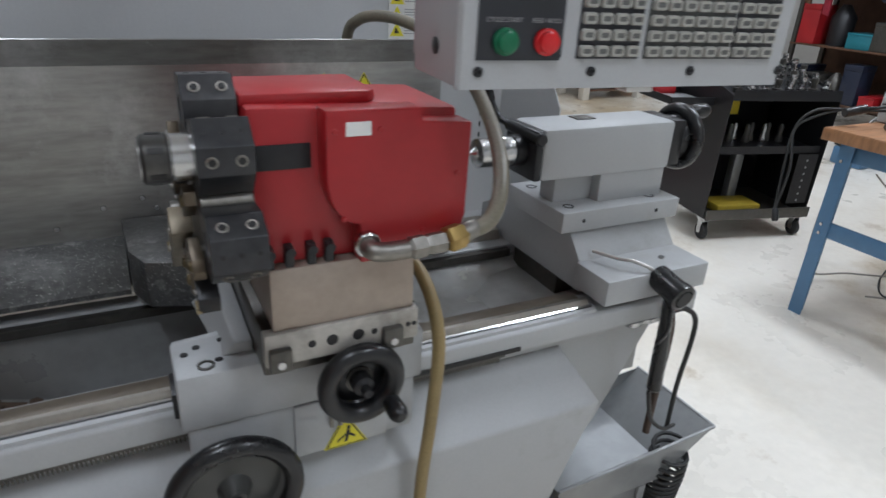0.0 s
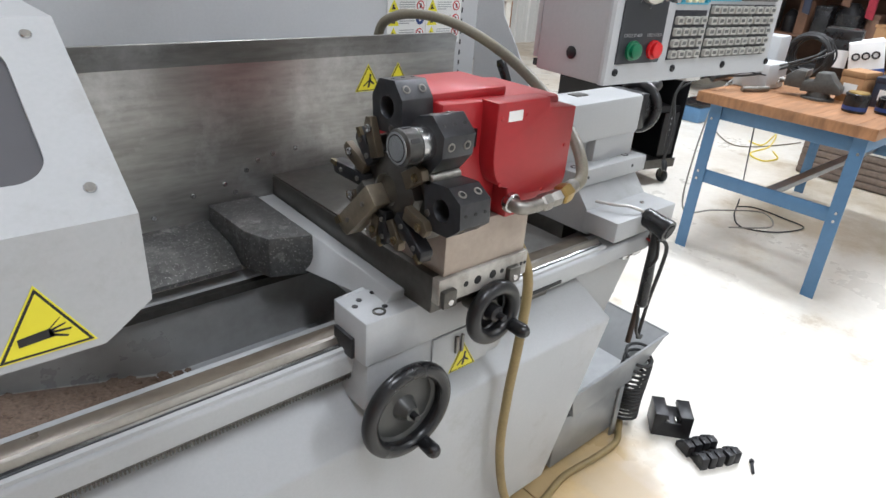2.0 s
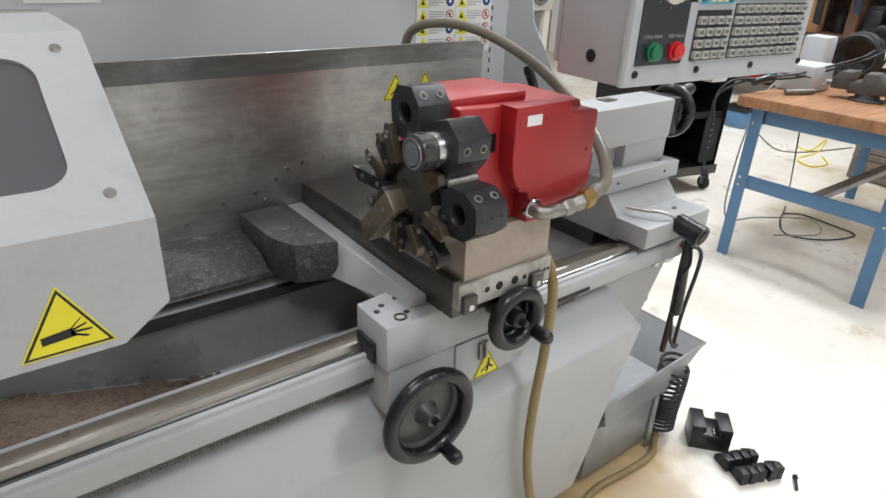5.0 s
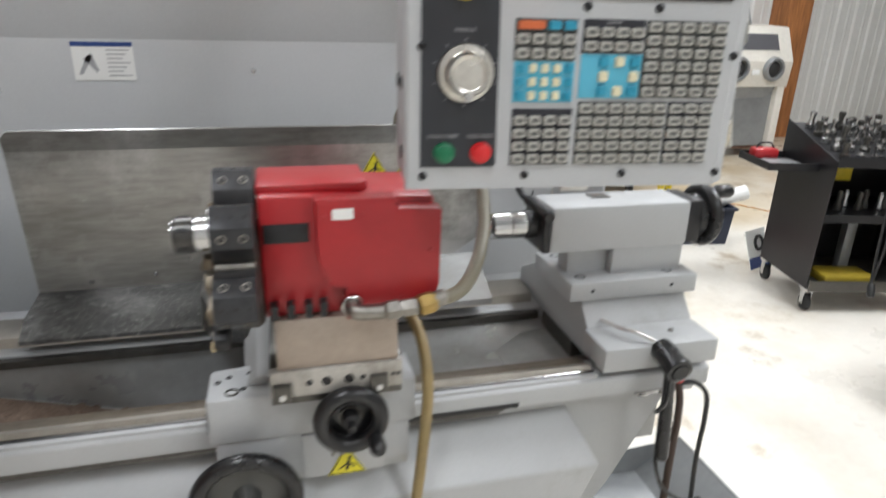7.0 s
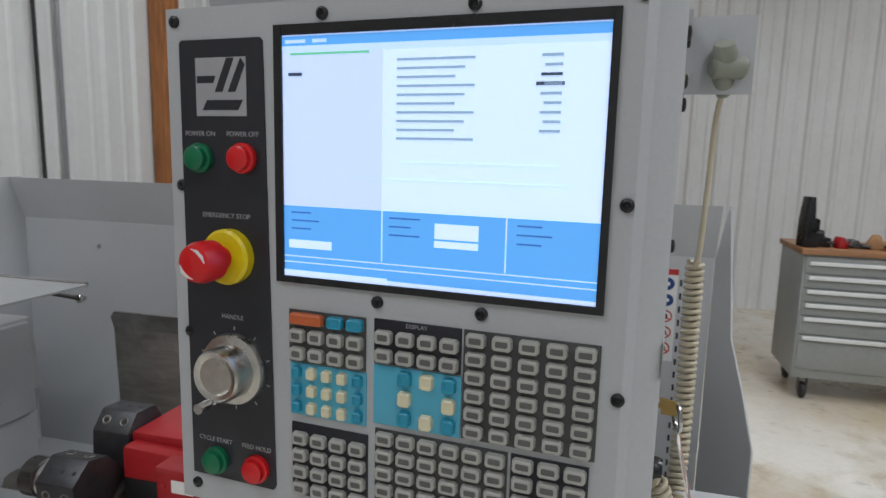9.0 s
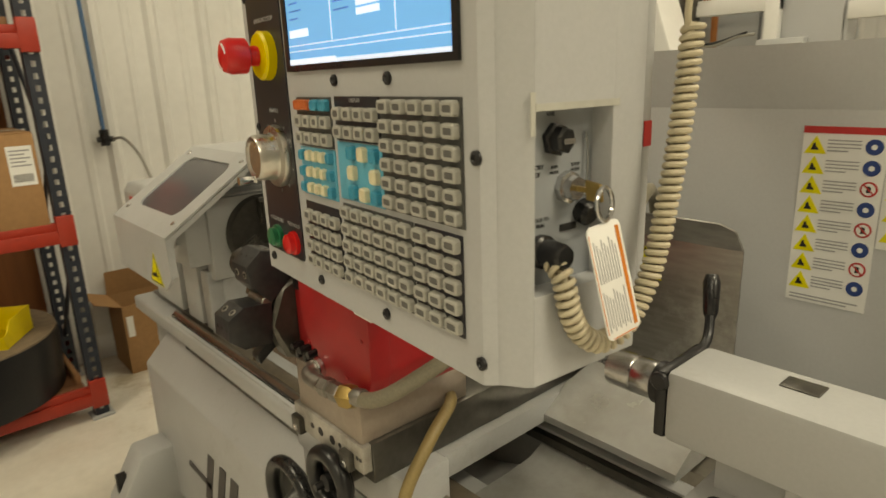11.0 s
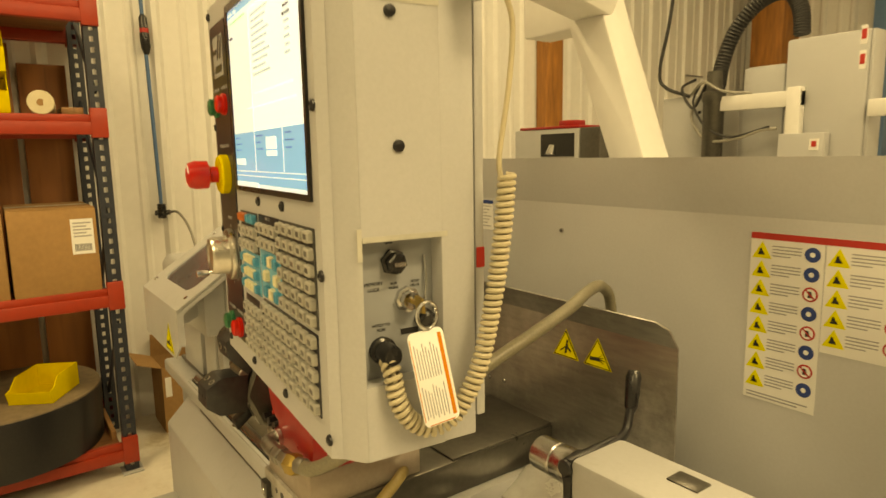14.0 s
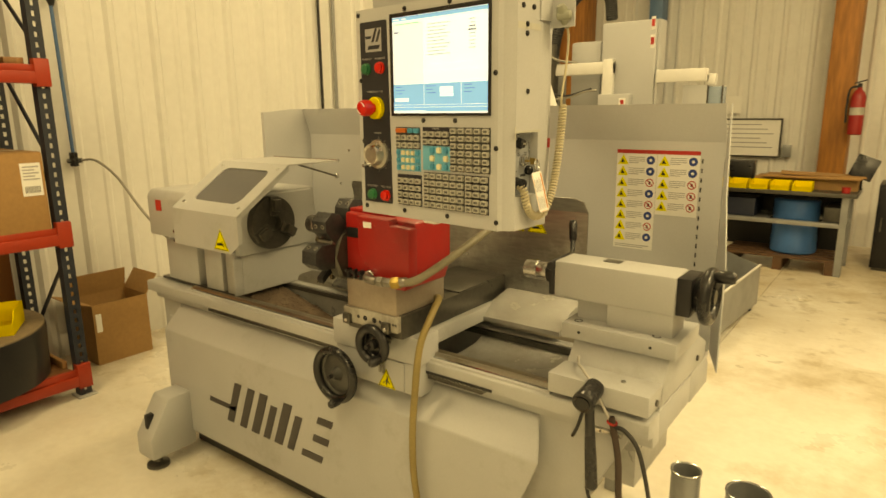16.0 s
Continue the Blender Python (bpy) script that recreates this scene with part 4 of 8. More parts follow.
# ---- tool turret ----
turret = thing("tool_turret", (-0.36, 0.27, 1.03), "red painted tool turret with black tool holders on the cross slide", "tool turret")
RED_Y = 0.168
part("housing", prism([(-0.468, 1.03), (-0.468, 1.246), (-0.175, 1.236), (-0.175, 1.09), (-0.195, 1.03)], "y", 0.205, 0.385, 0.008), RED, turret)
# front cover with its curved left edge
cov = [(-0.378, 1.245)]
for k in range(9):
    a = k / 8
    cov.append((-0.378 + 0.0 * a, 1.245 - 0.085 * a))
for k in range(1, 9):
    a = radians(k * 90 / 8)
    cov.append((-0.378 + 0.045 * (1 - math.cos(a)), 1.16 - 0.07 * math.sin(a)))
cov += [(-0.333, 1.032), (-0.19, 1.032), (-0.172, 1.085), (-0.170, 1.222), (-0.245, 1.226), (-0.247, 1.245)]
part("front_cover", prism(cov, "y", RED_Y, 0.21, 0.004), RED, turret, "red front cover")
part("top_cover", prism([(-0.47, 0.23), (-0.30, 0.23), (-0.285, 0.245), (-0.285, 0.37), (-0.47, 0.37)], "z", 1.240, 1.257, 0.004), RED, turret, "red top cover")
part("window_slot", box(-0.462, -0.388, 0.2025, 0.2055, 1.165, 1.198, 0.001), BLACK, turret)
part("label_plate", box(-0.352, -0.318, RED_Y - 0.0012, RED_Y, 1.212, 1.230), WHITE, turret, "small white label")
for bx, bz in ((-0.366, 1.219), (-0.305, 1.219), (-0.355, 1.10), (-0.24, 1.07), (-0.19, 1.15)):
    bolt_head((bx, RED_Y, bz), (0, -1, 0), 0.004, 0.0015, turret, RED, "screw")
for bx in (-0.452, -0.425, -0.395, -0.37):
    part("foot_bolt", joined(box(bx - 0.006, bx + 0.006, 0.19, 0.206, 1.031, 1.062, 0.002), rod((bx, 0.196, 1.055), (bx, 0.182, 1.055), 0.007, 12)), BLACK, turret)
TC = Vector((-0.535, 0.254, 1.099))
part("disc", lathe(TC + Vector((0.066, 0, 0)), TC + Vector((-0.004, 0, 0)), [(0, 0.094), (0.008, 0.102), (0.040, 0.102), (0.046, 0.070), (0.062, 0.066), (0.070, 0.030), (0.064, 0.024)], 8), DARK_STEEL, turret, "dark turret disc")
WORN_STEEL = material("worn_dull_steel", (0.30, 0.285, 0.26), 0.45, metal=1.0, grain=0.15, scale=80, stain=0.5, stain_scale=25)
TOOL_TAN = material("tan_tool_steel", (0.12, 0.095, 0.065), 0.4, metal=0.6, stain=0.5, stain_scale=15)
INSERT = material("worn_gold_insert", (0.14, 0.11, 0.06), 0.35, metal=0.8, stain=0.4, stain_scale=30)


def station(angle):
    """Frame of a turret station: x along the spindle, y outwards."""
    return Matrix.Translation(TC) @ Matrix.Rotation(radians(angle), 4, "X")


def bored_block(outline, length, centre, r, deep, n=24):
    """A block along x with a blind round hole in its front face."""
    bm = bmesh.new()
    front = [bm.verts.new((0.0, a, b)) for a, b in outline]
    back = [bm.verts.new((length, a, b)) for a, b in outline]
    for i in range(len(outline)):
        j = (i + 1) % len(outline)
        bm.faces.new((front[i], front[j], back[j], back[i]))
    bm.faces.new(back)
    bmesh.ops.bevel(bm, geom=[e for e in bm.edges if len(e.link_faces) == 2], offset=0.0015, segments=2, affect="EDGES", profile=0.5)
    rim = [e for e in bm.edges if len(e.link_faces) == 1]
    ring = lambda x, q: [bm.verts.new((x, centre + q * math.cos(k * math.tau / n), q * math.sin(k * math.tau / n))) for k in range(n)]  # noqa: E731
    rings = [ring(0.0, r), ring(0.002, r - 0.001), ring(deep, r - 0.001)]
    for p, q in zip(rings, rings[1:]):
        for i in range(n):
            bm.faces.new((p[i], p[(i + 1) % n], q[(i + 1) % n], q[i]))
    bm.faces.new(rings[-1])
    mouth = [e for e in bm.edges if len(e.link_faces) == 1 and e not in rim]
    bmesh.ops.triangle_fill(bm, edges=rim + mouth, use_beauty=True)
    bmesh.ops.recalc_face_normals(bm, faces=bm.faces[:])
    return bm


def bar_holder(angle, collet):
    """A black chamfered boring-bar holder on the disc, with its screws and open bore."""
    m = station(angle)
    h = part("bar_holder", moved(bored_block([(0.096, -0.040), (0.152, -0.040), (0.180, -0.020), (0.180, 0.020), (0.152, 0.040), (0.096, 0.040)], 0.063, 0.137, 0.0185, 0.05), m), HOLDER, turret, "black bar holder with an open bore")
    part("lock_screw", moved(lathe((0.001, 0.104, 0.012), (-0.003, 0.104, 0.012), [(0, 0.006), (0.003, 0.006), (0.004, 0.003)], 12), m), DARK_STEEL, h)
    for sx in (0.016, 0.048):
        for sg in (-1, 1):
            p0 = m @ Vector((sx, 0.166, sg * 0.030))
            w = (m.to_3x3() @ Vector((0, 0.581, 0.814 * sg))).normalized()
            sc = part("socket_screw", lathe(p0 - w * 0.004, p0 + w * 0.0015, [(0, 0.0072), (0.005, 0.0072), (0.0055, 0.006), (0.0045, 0.004)], 14), WORN_STEEL, h)
            part("socket", lathe(p0 + w * 0.0008, p0 + w * 0.0016, [(0, 0.0045), (0.0008, 0.0045)], 6), INK, sc)
    for sx in (0.012, 0.032, 0.052):
        p0 = m @ Vector((sx, 0.1795, 0.0))
        w = m.to_3x3() @ Vector((0, 1, 0))
        part("set_screw", lathe(p0, p0 + w * 0.001, [(0, 0.0034), (0.001, 0.003)], 10), INK, h)
    if collet:
        c = part("collet_holder", moved(lathe((0.0, 0.137, 0), (-0.055, 0.137, 0), [(0, 0.027), (0.022, 0.027), (0.023, 0.025), (0.055, 0.0245)], 30), m), STEEL, h, "bright steel collet holder")
        part("collet_nut", moved(lathe((-0.024, 0.137, 0), (-0.056, 0.137, 0), [(0, 0.026), (0.002, 0.0285), (0.026, 0.0285), (0.030, 0.025), (0.0315, 0.019), (0.025, 0.014), (0.018, 0.006)], 30), m), COLLET, c, "dark steel collet nut")
        for k in range(6):
            notch = Matrix.Translation((0, 0.137, 0)) @ Matrix.Rotation(k * math.tau / 6 + 0.3, 4, "X")
            part("notch", moved(box(-0.046, -0.030, 0.0272, 0.0292, -0.0035, 0.0035), m @ notch), INK, c)


def turning_tool(angle, r0, r1, half, mat, x0=-0.014, x1=0.012, lean=0.0):
    """A square-shank turning tool clamped on the disc."""
    m = station(angle) @ Matrix.Translation((0, r0, 0)) @ Matrix.Rotation(radians(lean), 4, "X") @ Matrix.Translation((0, -r0, 0))
    t = part("turning_tool", moved(prism([(r0, -half), (r1 - 0.006, -half), (r1, -half * 0.4), (r1 + 0.004, half), (r0, half)], "x", x0, x1, 0.0015), m), mat, turret, "oily turning tool")
    part("clamp_block", moved(prism([(r0 + 0.01, half), (r0 + 0.045, half), (r0 + 0.038, half + 0.014), (r0 + 0.01, half + 0.014)], "x", x0 + 0.004, x1 + 0.012, 0.002), m), DARK_STEEL, t)
    for k in (0.25, 0.75):
        c = m @ Vector((x0, r0 + (r1 - r0) * k, 0))
        part("clamp_screw", lathe(c, c + Vector((-0.003, 0, 0)), [(0, 0.0045), (0.0025, 0.0045), (0.003, 0.002)], 12), WORN_STEEL, t)
    part("insert", moved(prism([(r1 - 0.012, half * 0.2), (r1 + 0.006, half * 0.5), (r1 + 0.003, half * 1.1), (r1 - 0.012, half)], "x", x0 - 0.003, x0 + 0.004), m), INSERT, t, "gold cutting insert")


def insert_plate(angle, r0, r1, half, disc, x0=-0.016, lean=0.0):
    """A thin tan toolholder head with a round insert screw."""
    m = station(angle) @ Matrix.Translation((0, r0, 0)) @ Matrix.Rotation(radians(lean), 4, "X") @ Matrix.Translation((0, -r0, 0))
    t = part("tool_head", moved(prism([(r0, -half * 0.9), (r1 - 0.012, -half), (r1, -half * 0.3), (r1 - 0.003, half * 0.6), (r0, half * 0.8)], "x", x0, x0 + 0.014, 0.001), m), TOOL_TAN, turret, "tan insert tool head")
    c = m @ Vector((x0, r1 - 0.020, 0))
    part("insert_screw", lathe(c, c + Vector((-0.004, 0, 0)), [(0, 0.0075), (0.003, 0.0075), (0.004, 0.005), (0.002, 0.002)], 16), disc, t)


HOLDER = material("worn_black_oxide", (0.040, 0.041, 0.045), 0.36, metal=0.45, grain=0.2, scale=70, stain=0.4, stain_scale=14, stain_colour=(0.09, 0.085, 0.08))
COLLET = material("dark_collet_steel", (0.085, 0.083, 0.08), 0.33, metal=0.85, grain=0.15, scale=90, stain=0.4, stain_scale=20)
BLOCK_TAN = material("oily_tan_tool_block", (0.24, 0.205, 0.15), 0.42, metal=0.6, grain=0.12, scale=60, stain=0.6, stain_scale=16)
# angles run from +y round towards +z
for a, col in ((86, False), (131, True), (176, False)):
    bar_holder(a, col)
for a, r0, r1, w, dc in ((70, 0.055, 0.124, 0.013, STEEL), (25, 0.055, 0.122, 0.014, STEEL), (338, 0.060, 0.115, 0.013, STEEL), (150, 0.070, 0.122, 0.017, INSERT), (195, 0.066, 0.126, 0.015, INSERT), (241, 0.05, 0.105, 0.011, INSERT), (285, 0.05, 0.100, 0.011, INSERT)):
    insert_plate(a, r0, r1, w, dc)
for a, r0, r1, w, mt in ((0, 0.045, 0.150, 0.012, BLACK), (48, 0.05, 0.110, 0.012, BLACK), (217, 0.050, 0.136, 0.010, BLACK), (266, 0.035, 0.096, 0.013, BLACK)):
    turning_tool(a, r0, r1, w, mt)
turning_tool(315, 0.012, 0.142, 0.020, BLOCK_TAN, -0.030, 0.004)
part("round_shank", moved(rod((0.0, 0.112, 0.0), (0.062, 0.112, 0.0), 0.011, 18, 0.002), station(154)), WORN_STEEL, turret, "bright round tool shank")

slide(0.005, -0.036, 0.027, turret)

# ---- hoses and fittings on the turret ----
fitting = thing("hose_fitting", (-0.27, 0.15, 1.05), "worn steel elbow fitting with a brass nut on the turret", "pipe fitting")
part("elbow", tube([(-0.325, 0.175, 1.062), (-0.325, 0.148, 1.060), (-0.312, 0.140, 1.058), (-0.275, 0.140, 1.057)], 0.0135, 14, 6), WORN_STEEL, fitting)
part("flange", rod((-0.325, 0.170, 1.0625), (-0.325, 0.157, 1.0615), 0.019, 20, 0.002), STEEL, fitting)
part("hex_body", lathe((-0.275, 0.140, 1.057), (-0.215, 0.142, 1.060), [(0, 0.012), (0.006, 0.017), (0.026, 0.017), (0.028, 0.013), (0.034, 0.016), (0.056, 0.016), (0.06, 0.012)], 6), WORN_STEEL, fitting)
part("brass_nut", lathe((-0.216, 0.142, 1.060), (-0.180, 0.146, 1.066), [(0, 0.015), (0.004, 0.0195), (0.026, 0.0195), (0.034, 0.014)], 6), BRASS, fitting, "brass hose nut")
slide(0.005, -0.036, 0.027, fitting)
turret_hose = thing("turret_hose", (-0.11, 0.88, 0.66), "grey oily hose looping from turret over the chip guard", "hose")
part("hose", tube([(-0.19, 0.109, 1.091), (-0.13, 0.120, 1.105), (-0.080, 0.18, 1.148), (-0.04, 0.29, 1.205), (-0.015, 0.44, 1.268), (-0.02, 0.60, 1.318), (-0.055, 0.71, 1.338), (-0.095, 0.80, 1.325), (-0.11, 0.850, 1.26), (-0.11, 0.870, 1.0), (-0.11, 0.88, 0.66)], 0.0125, 14, 8), GREY_HOSE, turret_hose)
part("ferrule", lathe((-0.192, 0.109, 1.0905), (-0.158, 0.113, 1.098), [(0, 0.0135), (0.002, 0.0145), (0.030, 0.0145), (0.034, 0.0128)], 16), WORN_STEEL, turret_hose, "crimped steel ferrule")
solid("coolant_hose", tube([(-0.240, 0.36, 0.975), (-0.20, 0.32, 0.985), (-0.175, 0.25, 0.955), (-0.172, 0.185, 0.87), (-0.185, 0.172, 0.72), (-0.20, 0.172, 0.55), (-0.195, 0.175, 0.38), (-0.15, 0.175, 0.20), (-0.06, 0.18, 0.07), (0.06, 0.20, 0.014), (0.20, 0.225, 0.013), (0.34, 0.215, 0.013), (0.46, 0.215, 0.013), (0.53, 0.25, 0.014), (0.56, 0.27, 0.03)], 0.0115, 12, 8), TAN_HOSE,
      "tan rubber hose hanging from the cross slide to the floor", "hose")
hose_clamp = thing("hose_clamp", (-0.24, 0.36, 0.947), "steel hose block on the cross slide", "pipe fitting")
part("block", box(-0.268, -0.242, 0.335, 0.40, 0.967, 0.987, 0.003), STEEL, hose_clamp)
bolt_head((-0.255, 0.35, 0.987), (0, 0, 1), 0.006, 0.004, hose_clamp, STEEL)
# ---- pendant ----
KEY = material("grey_keycap", (0.40, 0.395, 0.36), 0.45, grain=0.03, stain=0.15, stain_scale=30)
KEY_DARK = material("dark_keycap_face", (0.115, 0.115, 0.11), 0.45, grain=0.03, stain=0.1)
KEY_CREAM = material("cream_keycap", (0.70, 0.65, 0.45), 0.45, stain=0.1)
KEY_BLUE = material("blue_keycap", (0.03, 0.28, 0.42), 0.4, stain=0.1)
KEY_ORANGE = material("orange_keycap", (0.55, 0.13, 0.04), 0.4, stain=0.1)
PAD_BLUE = material("pale_blue_keypad", (0.10, 0.42, 0.58), 0.4, stain=0.06)
PAD_GREY = material("grey_keypad", (0.055, 0.057, 0.055), 0.4, stain=0.06)
PAD_BLACK = material("black_keypad", (0.014, 0.014, 0.02), 0.4, stain=0.05)
GREEN_BTN = material("green_button", (0.008, 0.14, 0.06), 0.3, stain=0.05)
RED_BTN = material("red_button", (0.62, 0.012, 0.015), 0.28, stain=0.05)
YELLOW_RING = material("yellow_collar", (0.75, 0.58, 0.0), 0.35, stain=0.1)
JOG = material("brushed_jog_dial", (0.60, 0.58, 0.54), 0.3, metal=1.0, grain=0.08, scale=90, stain=0.3, stain_scale=30)
POCKET = material("pocket_grey", (0.30, 0.32, 0.34), 0.45, stain=0.15, stain_scale=12)
CREAM = material("cream_cord", (0.52, 0.46, 0.33), 0.5, grain=0.05, stain=0.3, stain_scale=20)
HANDSET = material("grey_green_plastic", (0.26, 0.27, 0.22), 0.45, stain=0.2, stain_scale=20)
TAPE = material("old_masking_tape", (0.47, 0.465, 0.42), 0.6, stain=0.4, stain_scale=20)
ORANGE_INK = material("orange_ink", (0.62, 0.19, 0.02), 0.5, stain=0.03, bump=0)
PZ = 1.31
pendant = thing("control_pendant", (0, 0.004, PZ), "grey machine control pendant with lit screen, keypad and stop button", "control panel", turn=-5.5)


def pp(name, bm, mat, parent=None, label=""):
    """A part of the pendant, in its own metres: u across, v back, w up from 1.31 m."""
    bm.transform(Matrix.Translation((0, 0, -PZ)))
    return part(name, bm, mat, parent or pendant, label, local=True)


# shell with chamfered front right edge; the side pocket goes in through it
pp("front_plate", prism([(-0.25, 0.004), (-0.246, 0.0), (0.232, 0.0), (0.240, 0.010), (-0.25, 0.010)], "z", 1.312, 1.850), PANEL)
pp("case", box(-0.248, 0.215, 0.010, 0.160, 1.312, 1.850, 0.004), PANEL)
side = [(0.212, 0.010), (0.239, 0.010), (0.258, 0.024), (0.262, 0.029)]
pp("side_front", prism(side + [(0.262, 0.0295), (0.212, 0.0295)], "z", 1.312, 1.850), PANEL)
pp("side_back", box(0.212, 0.262, 0.119, 0.160, 1.312, 1.850, 0.002), PANEL)
pp("side_lower", box(0.212, 0.262, 0.029, 0.1195, 1.312, 1.391), PANEL)
pp("side_upper", box(0.212, 0.262, 0.029, 0.1195, 1.539, 1.850), PANEL)
pp("rear_cover", box(-0.245, 0.259, 0.163, 0.175, 1.33, 1.845, 0.003), PANEL)
pp("red_sticker", box(0.259, 0.2602, 0.164, 0.174, 1.50, 1.522), RED_INK)
pp("bottom_tab", box(-0.012, 0.03, 0.006, 0.03, 1.304, 1.313, 0.002), WHITE_PAINT)
pk = pp("pocket_panel", box(0.217, 0.222, 0.029, 0.1195, 1.391, 1.539), POCKET, None, "recessed grey connector panel")

# screws on the faces
for u, z in ((-0.225, 1.332), (-0.074, 1.332), (0.078, 1.332), (0.231, 1.332), (0.0, 1.566), (0.105, 1.566), (0.229, 1.504), (0.226, 1.671), (-0.228, 1.51), (-0.232, 1.67), (-0.235, 1.837), (-0.06, 1.837), (0.09, 1.837), (0.229, 1.837)):
    pp("screw", lathe((u, 0.0, z), (u, -0.004, z), [(0, 0.0062), (0.0025, 0.006), (0.004, 0.0035), (0.002, 0.002)], 14), BLACK)
for v, z in ((0.072, 1.631), (0.066, 1.757), (0.066, 1.777), (0.05, 1.815), (0.09, 1.815)):
    pp("screw", lathe((0.262, v, z), (0.2655, v, z), [(0, 0.0062), (0.0025, 0.006), (0.0035, 0.003)], 14), BLACK)
for v, z in ((0.078, 1.352), (0.075, 1.455), (0.13, 1.455), (0.075, 1.60), (0.13, 1.60)):
    pp("plug_button", lathe((-0.248, v, z), (-0.251, v, z), [(0, 0.0105), (0.002, 0.0105), (0.003, 0.007)], 18), BLACK_PLASTIC)
pp("tape", box(0.262, 0.2628, 0.012 + 0.02, 0.12, 1.766, 1.780), TAPE)
pp("tape", box(0.262, 0.2628, 0.030, 0.126, 1.538, 1.5435), TAPE)
pp("tape", box(0.262, 0.2628, 0.0245, 0.0295, 1.520, 1.552), TAPE)

# left switch panel
sw = pp("switch_panel", prism([(-0.229, 1.345), (-0.229, 1.815), (-0.226, 1.818), (-0.130, 1.818), (-0.127, 1.815), (-0.119, 1.350), (-0.122, 1.345)], "y", -0.002, 0.001), DARK_PANEL, None, "dark switch panel")
badge = pp("badge", box(-0.208, -0.146, -0.0028, -0.0018, 1.742, 1.800), GREY_INK, sw, "grey square badge with dark slanted bars")
for p in ([(-0.206, 1.775), (-0.186, 1.775), (-0.183, 1.782), (-0.206, 1.782)], [(-0.184, 1.766), (-0.175, 1.766), (-0.160, 1.799), (-0.169, 1.799)], [(-0.168, 1.766), (-0.159, 1.766), (-0.147, 1.792), (-0.152, 1.799)],
          [(-0.200, 1.748), (-0.156, 1.748), (-0.150, 1.758), (-0.194, 1.758)]):
    pp("badge_bar", prism(p, "y", -0.0033, -0.0026), DARK_PANEL, badge)


def writing(text, size, at, parent, mat, turn=Matrix()):
    """Lettering in the built-in font, as a thin mesh, facing -y before the turn."""
    cu = bpy.data.curves.new("text", "FONT")
    cu.body, cu.size, cu.align_x, cu.align_y, cu.extrude = text, size, "CENTER", "CENTER", 0.0002
    tmp = bpy.data.objects.new("text", cu)
    me = bpy.data.meshes.new_from_object(tmp)
    bpy.data.objects.remove(tmp)
    bm = bmesh.new()
    bm.from_mesh(me)
    bpy.data.meshes.remove(me)
    bm.transform(Matrix.Translation(at) @ turn @ Matrix.Rotation(radians(90), 4, "X"))
    return pp("lettering", bm, mat, parent)


def push_button(u, z, mat, r=0.0125):
    b = pp("push_button", lathe((u, -0.002, z), (u, -0.016, z), [(0, r + 0.003), (0.005, r + 0.003), (0.006, r), (0.012, r), (0.014, r - 0.003)], 22), mat)
    return b


push_button(-0.205, 1.699, GREEN_BTN)
push_button(-0.151, 1.700, RED_BTN)
push_button(-0.195, 1.366, GREEN_BTN)
push_button(-0.142, 1.366, RED_BTN)
for s, u, z in (("POWER ON", -0.205, 1.724), ("POWER OFF", -0.152, 1.724), ("EMERGENCY STOP", -0.175, 1.640), ("HANDLE", -0.170, 1.532), ("CYCLE START", -0.197, 1.389), ("FEED HOLD", -0.143, 1.389)):
    writing(s, 0.0072, (u, -0.0022, z), sw, GREY_INK)
estop = pp("emergency_stop", lathe((-0.170, -0.002, 1.598), (-0.170, -0.016, 1.598), [(0, 0.029), (0.010, 0.029), (0.013, 0.026), (0.014, 0.014)], 32), YELLOW_RING, None, "yellow collar of the emergency stop")
pp("mushroom_head", lathe((-0.170, -0.015, 1.598), (-0.170, -0.060, 1.598), [(0, 0.012), (0.012, 0.012), (0.016, 0.0205), (0.034, 0.021), (0.042, 0.018), (0.045, 0.010)], 32), RED_BTN, estop, "red mushroom head")
for a in (40, 220):
    pp("arrow_mark", moved(prism([(-0.010, 0.011), (-0.004, 0.015), (0.004, 0.015), (0.010, 0.011), (0.004, 0.0125), (-0.004, 0.0125)], "y", -0.0602, -0.0585), Matrix.Translation((-0.170, 0, 1.598)) @ Matrix.Rotation(radians(a), 4, "Y")), WHITE, estop)
jog = pp("jog_dial", lathe((-0.168, -0.002, 1.476), (-0.168, -0.036, 1.476), [(0, 0.039), (0.004, 0.0395), (0.008, 0.038), (0.010, 0.030), (0.014, 0.0285), (0.030, 0.0285), (0.034, 0.026), (0.033, 0.022), (0.0315, 0.02)], 48), JOG, None, "brushed metal jog dial")
pp("jog_handle", lathe((-0.172, -0.034, 1.449), (-0.172, -0.056, 1.449), [(0, 0.005), (0.004, 0.0035), (0.010, 0.0055), (0.022, 0.0055)], 14), STEEL, jog)
for k in range(10):
    a = radians(k * 36)
    pp("tick", moved(box(-0.0006, 0.0006, -0.0028, -0.002, 0.042, 0.046), Matrix.Translation((-0.168, 0, 1.476)) @ Matrix.Rotation(a, 4, "Y")), GREY_INK, jog)

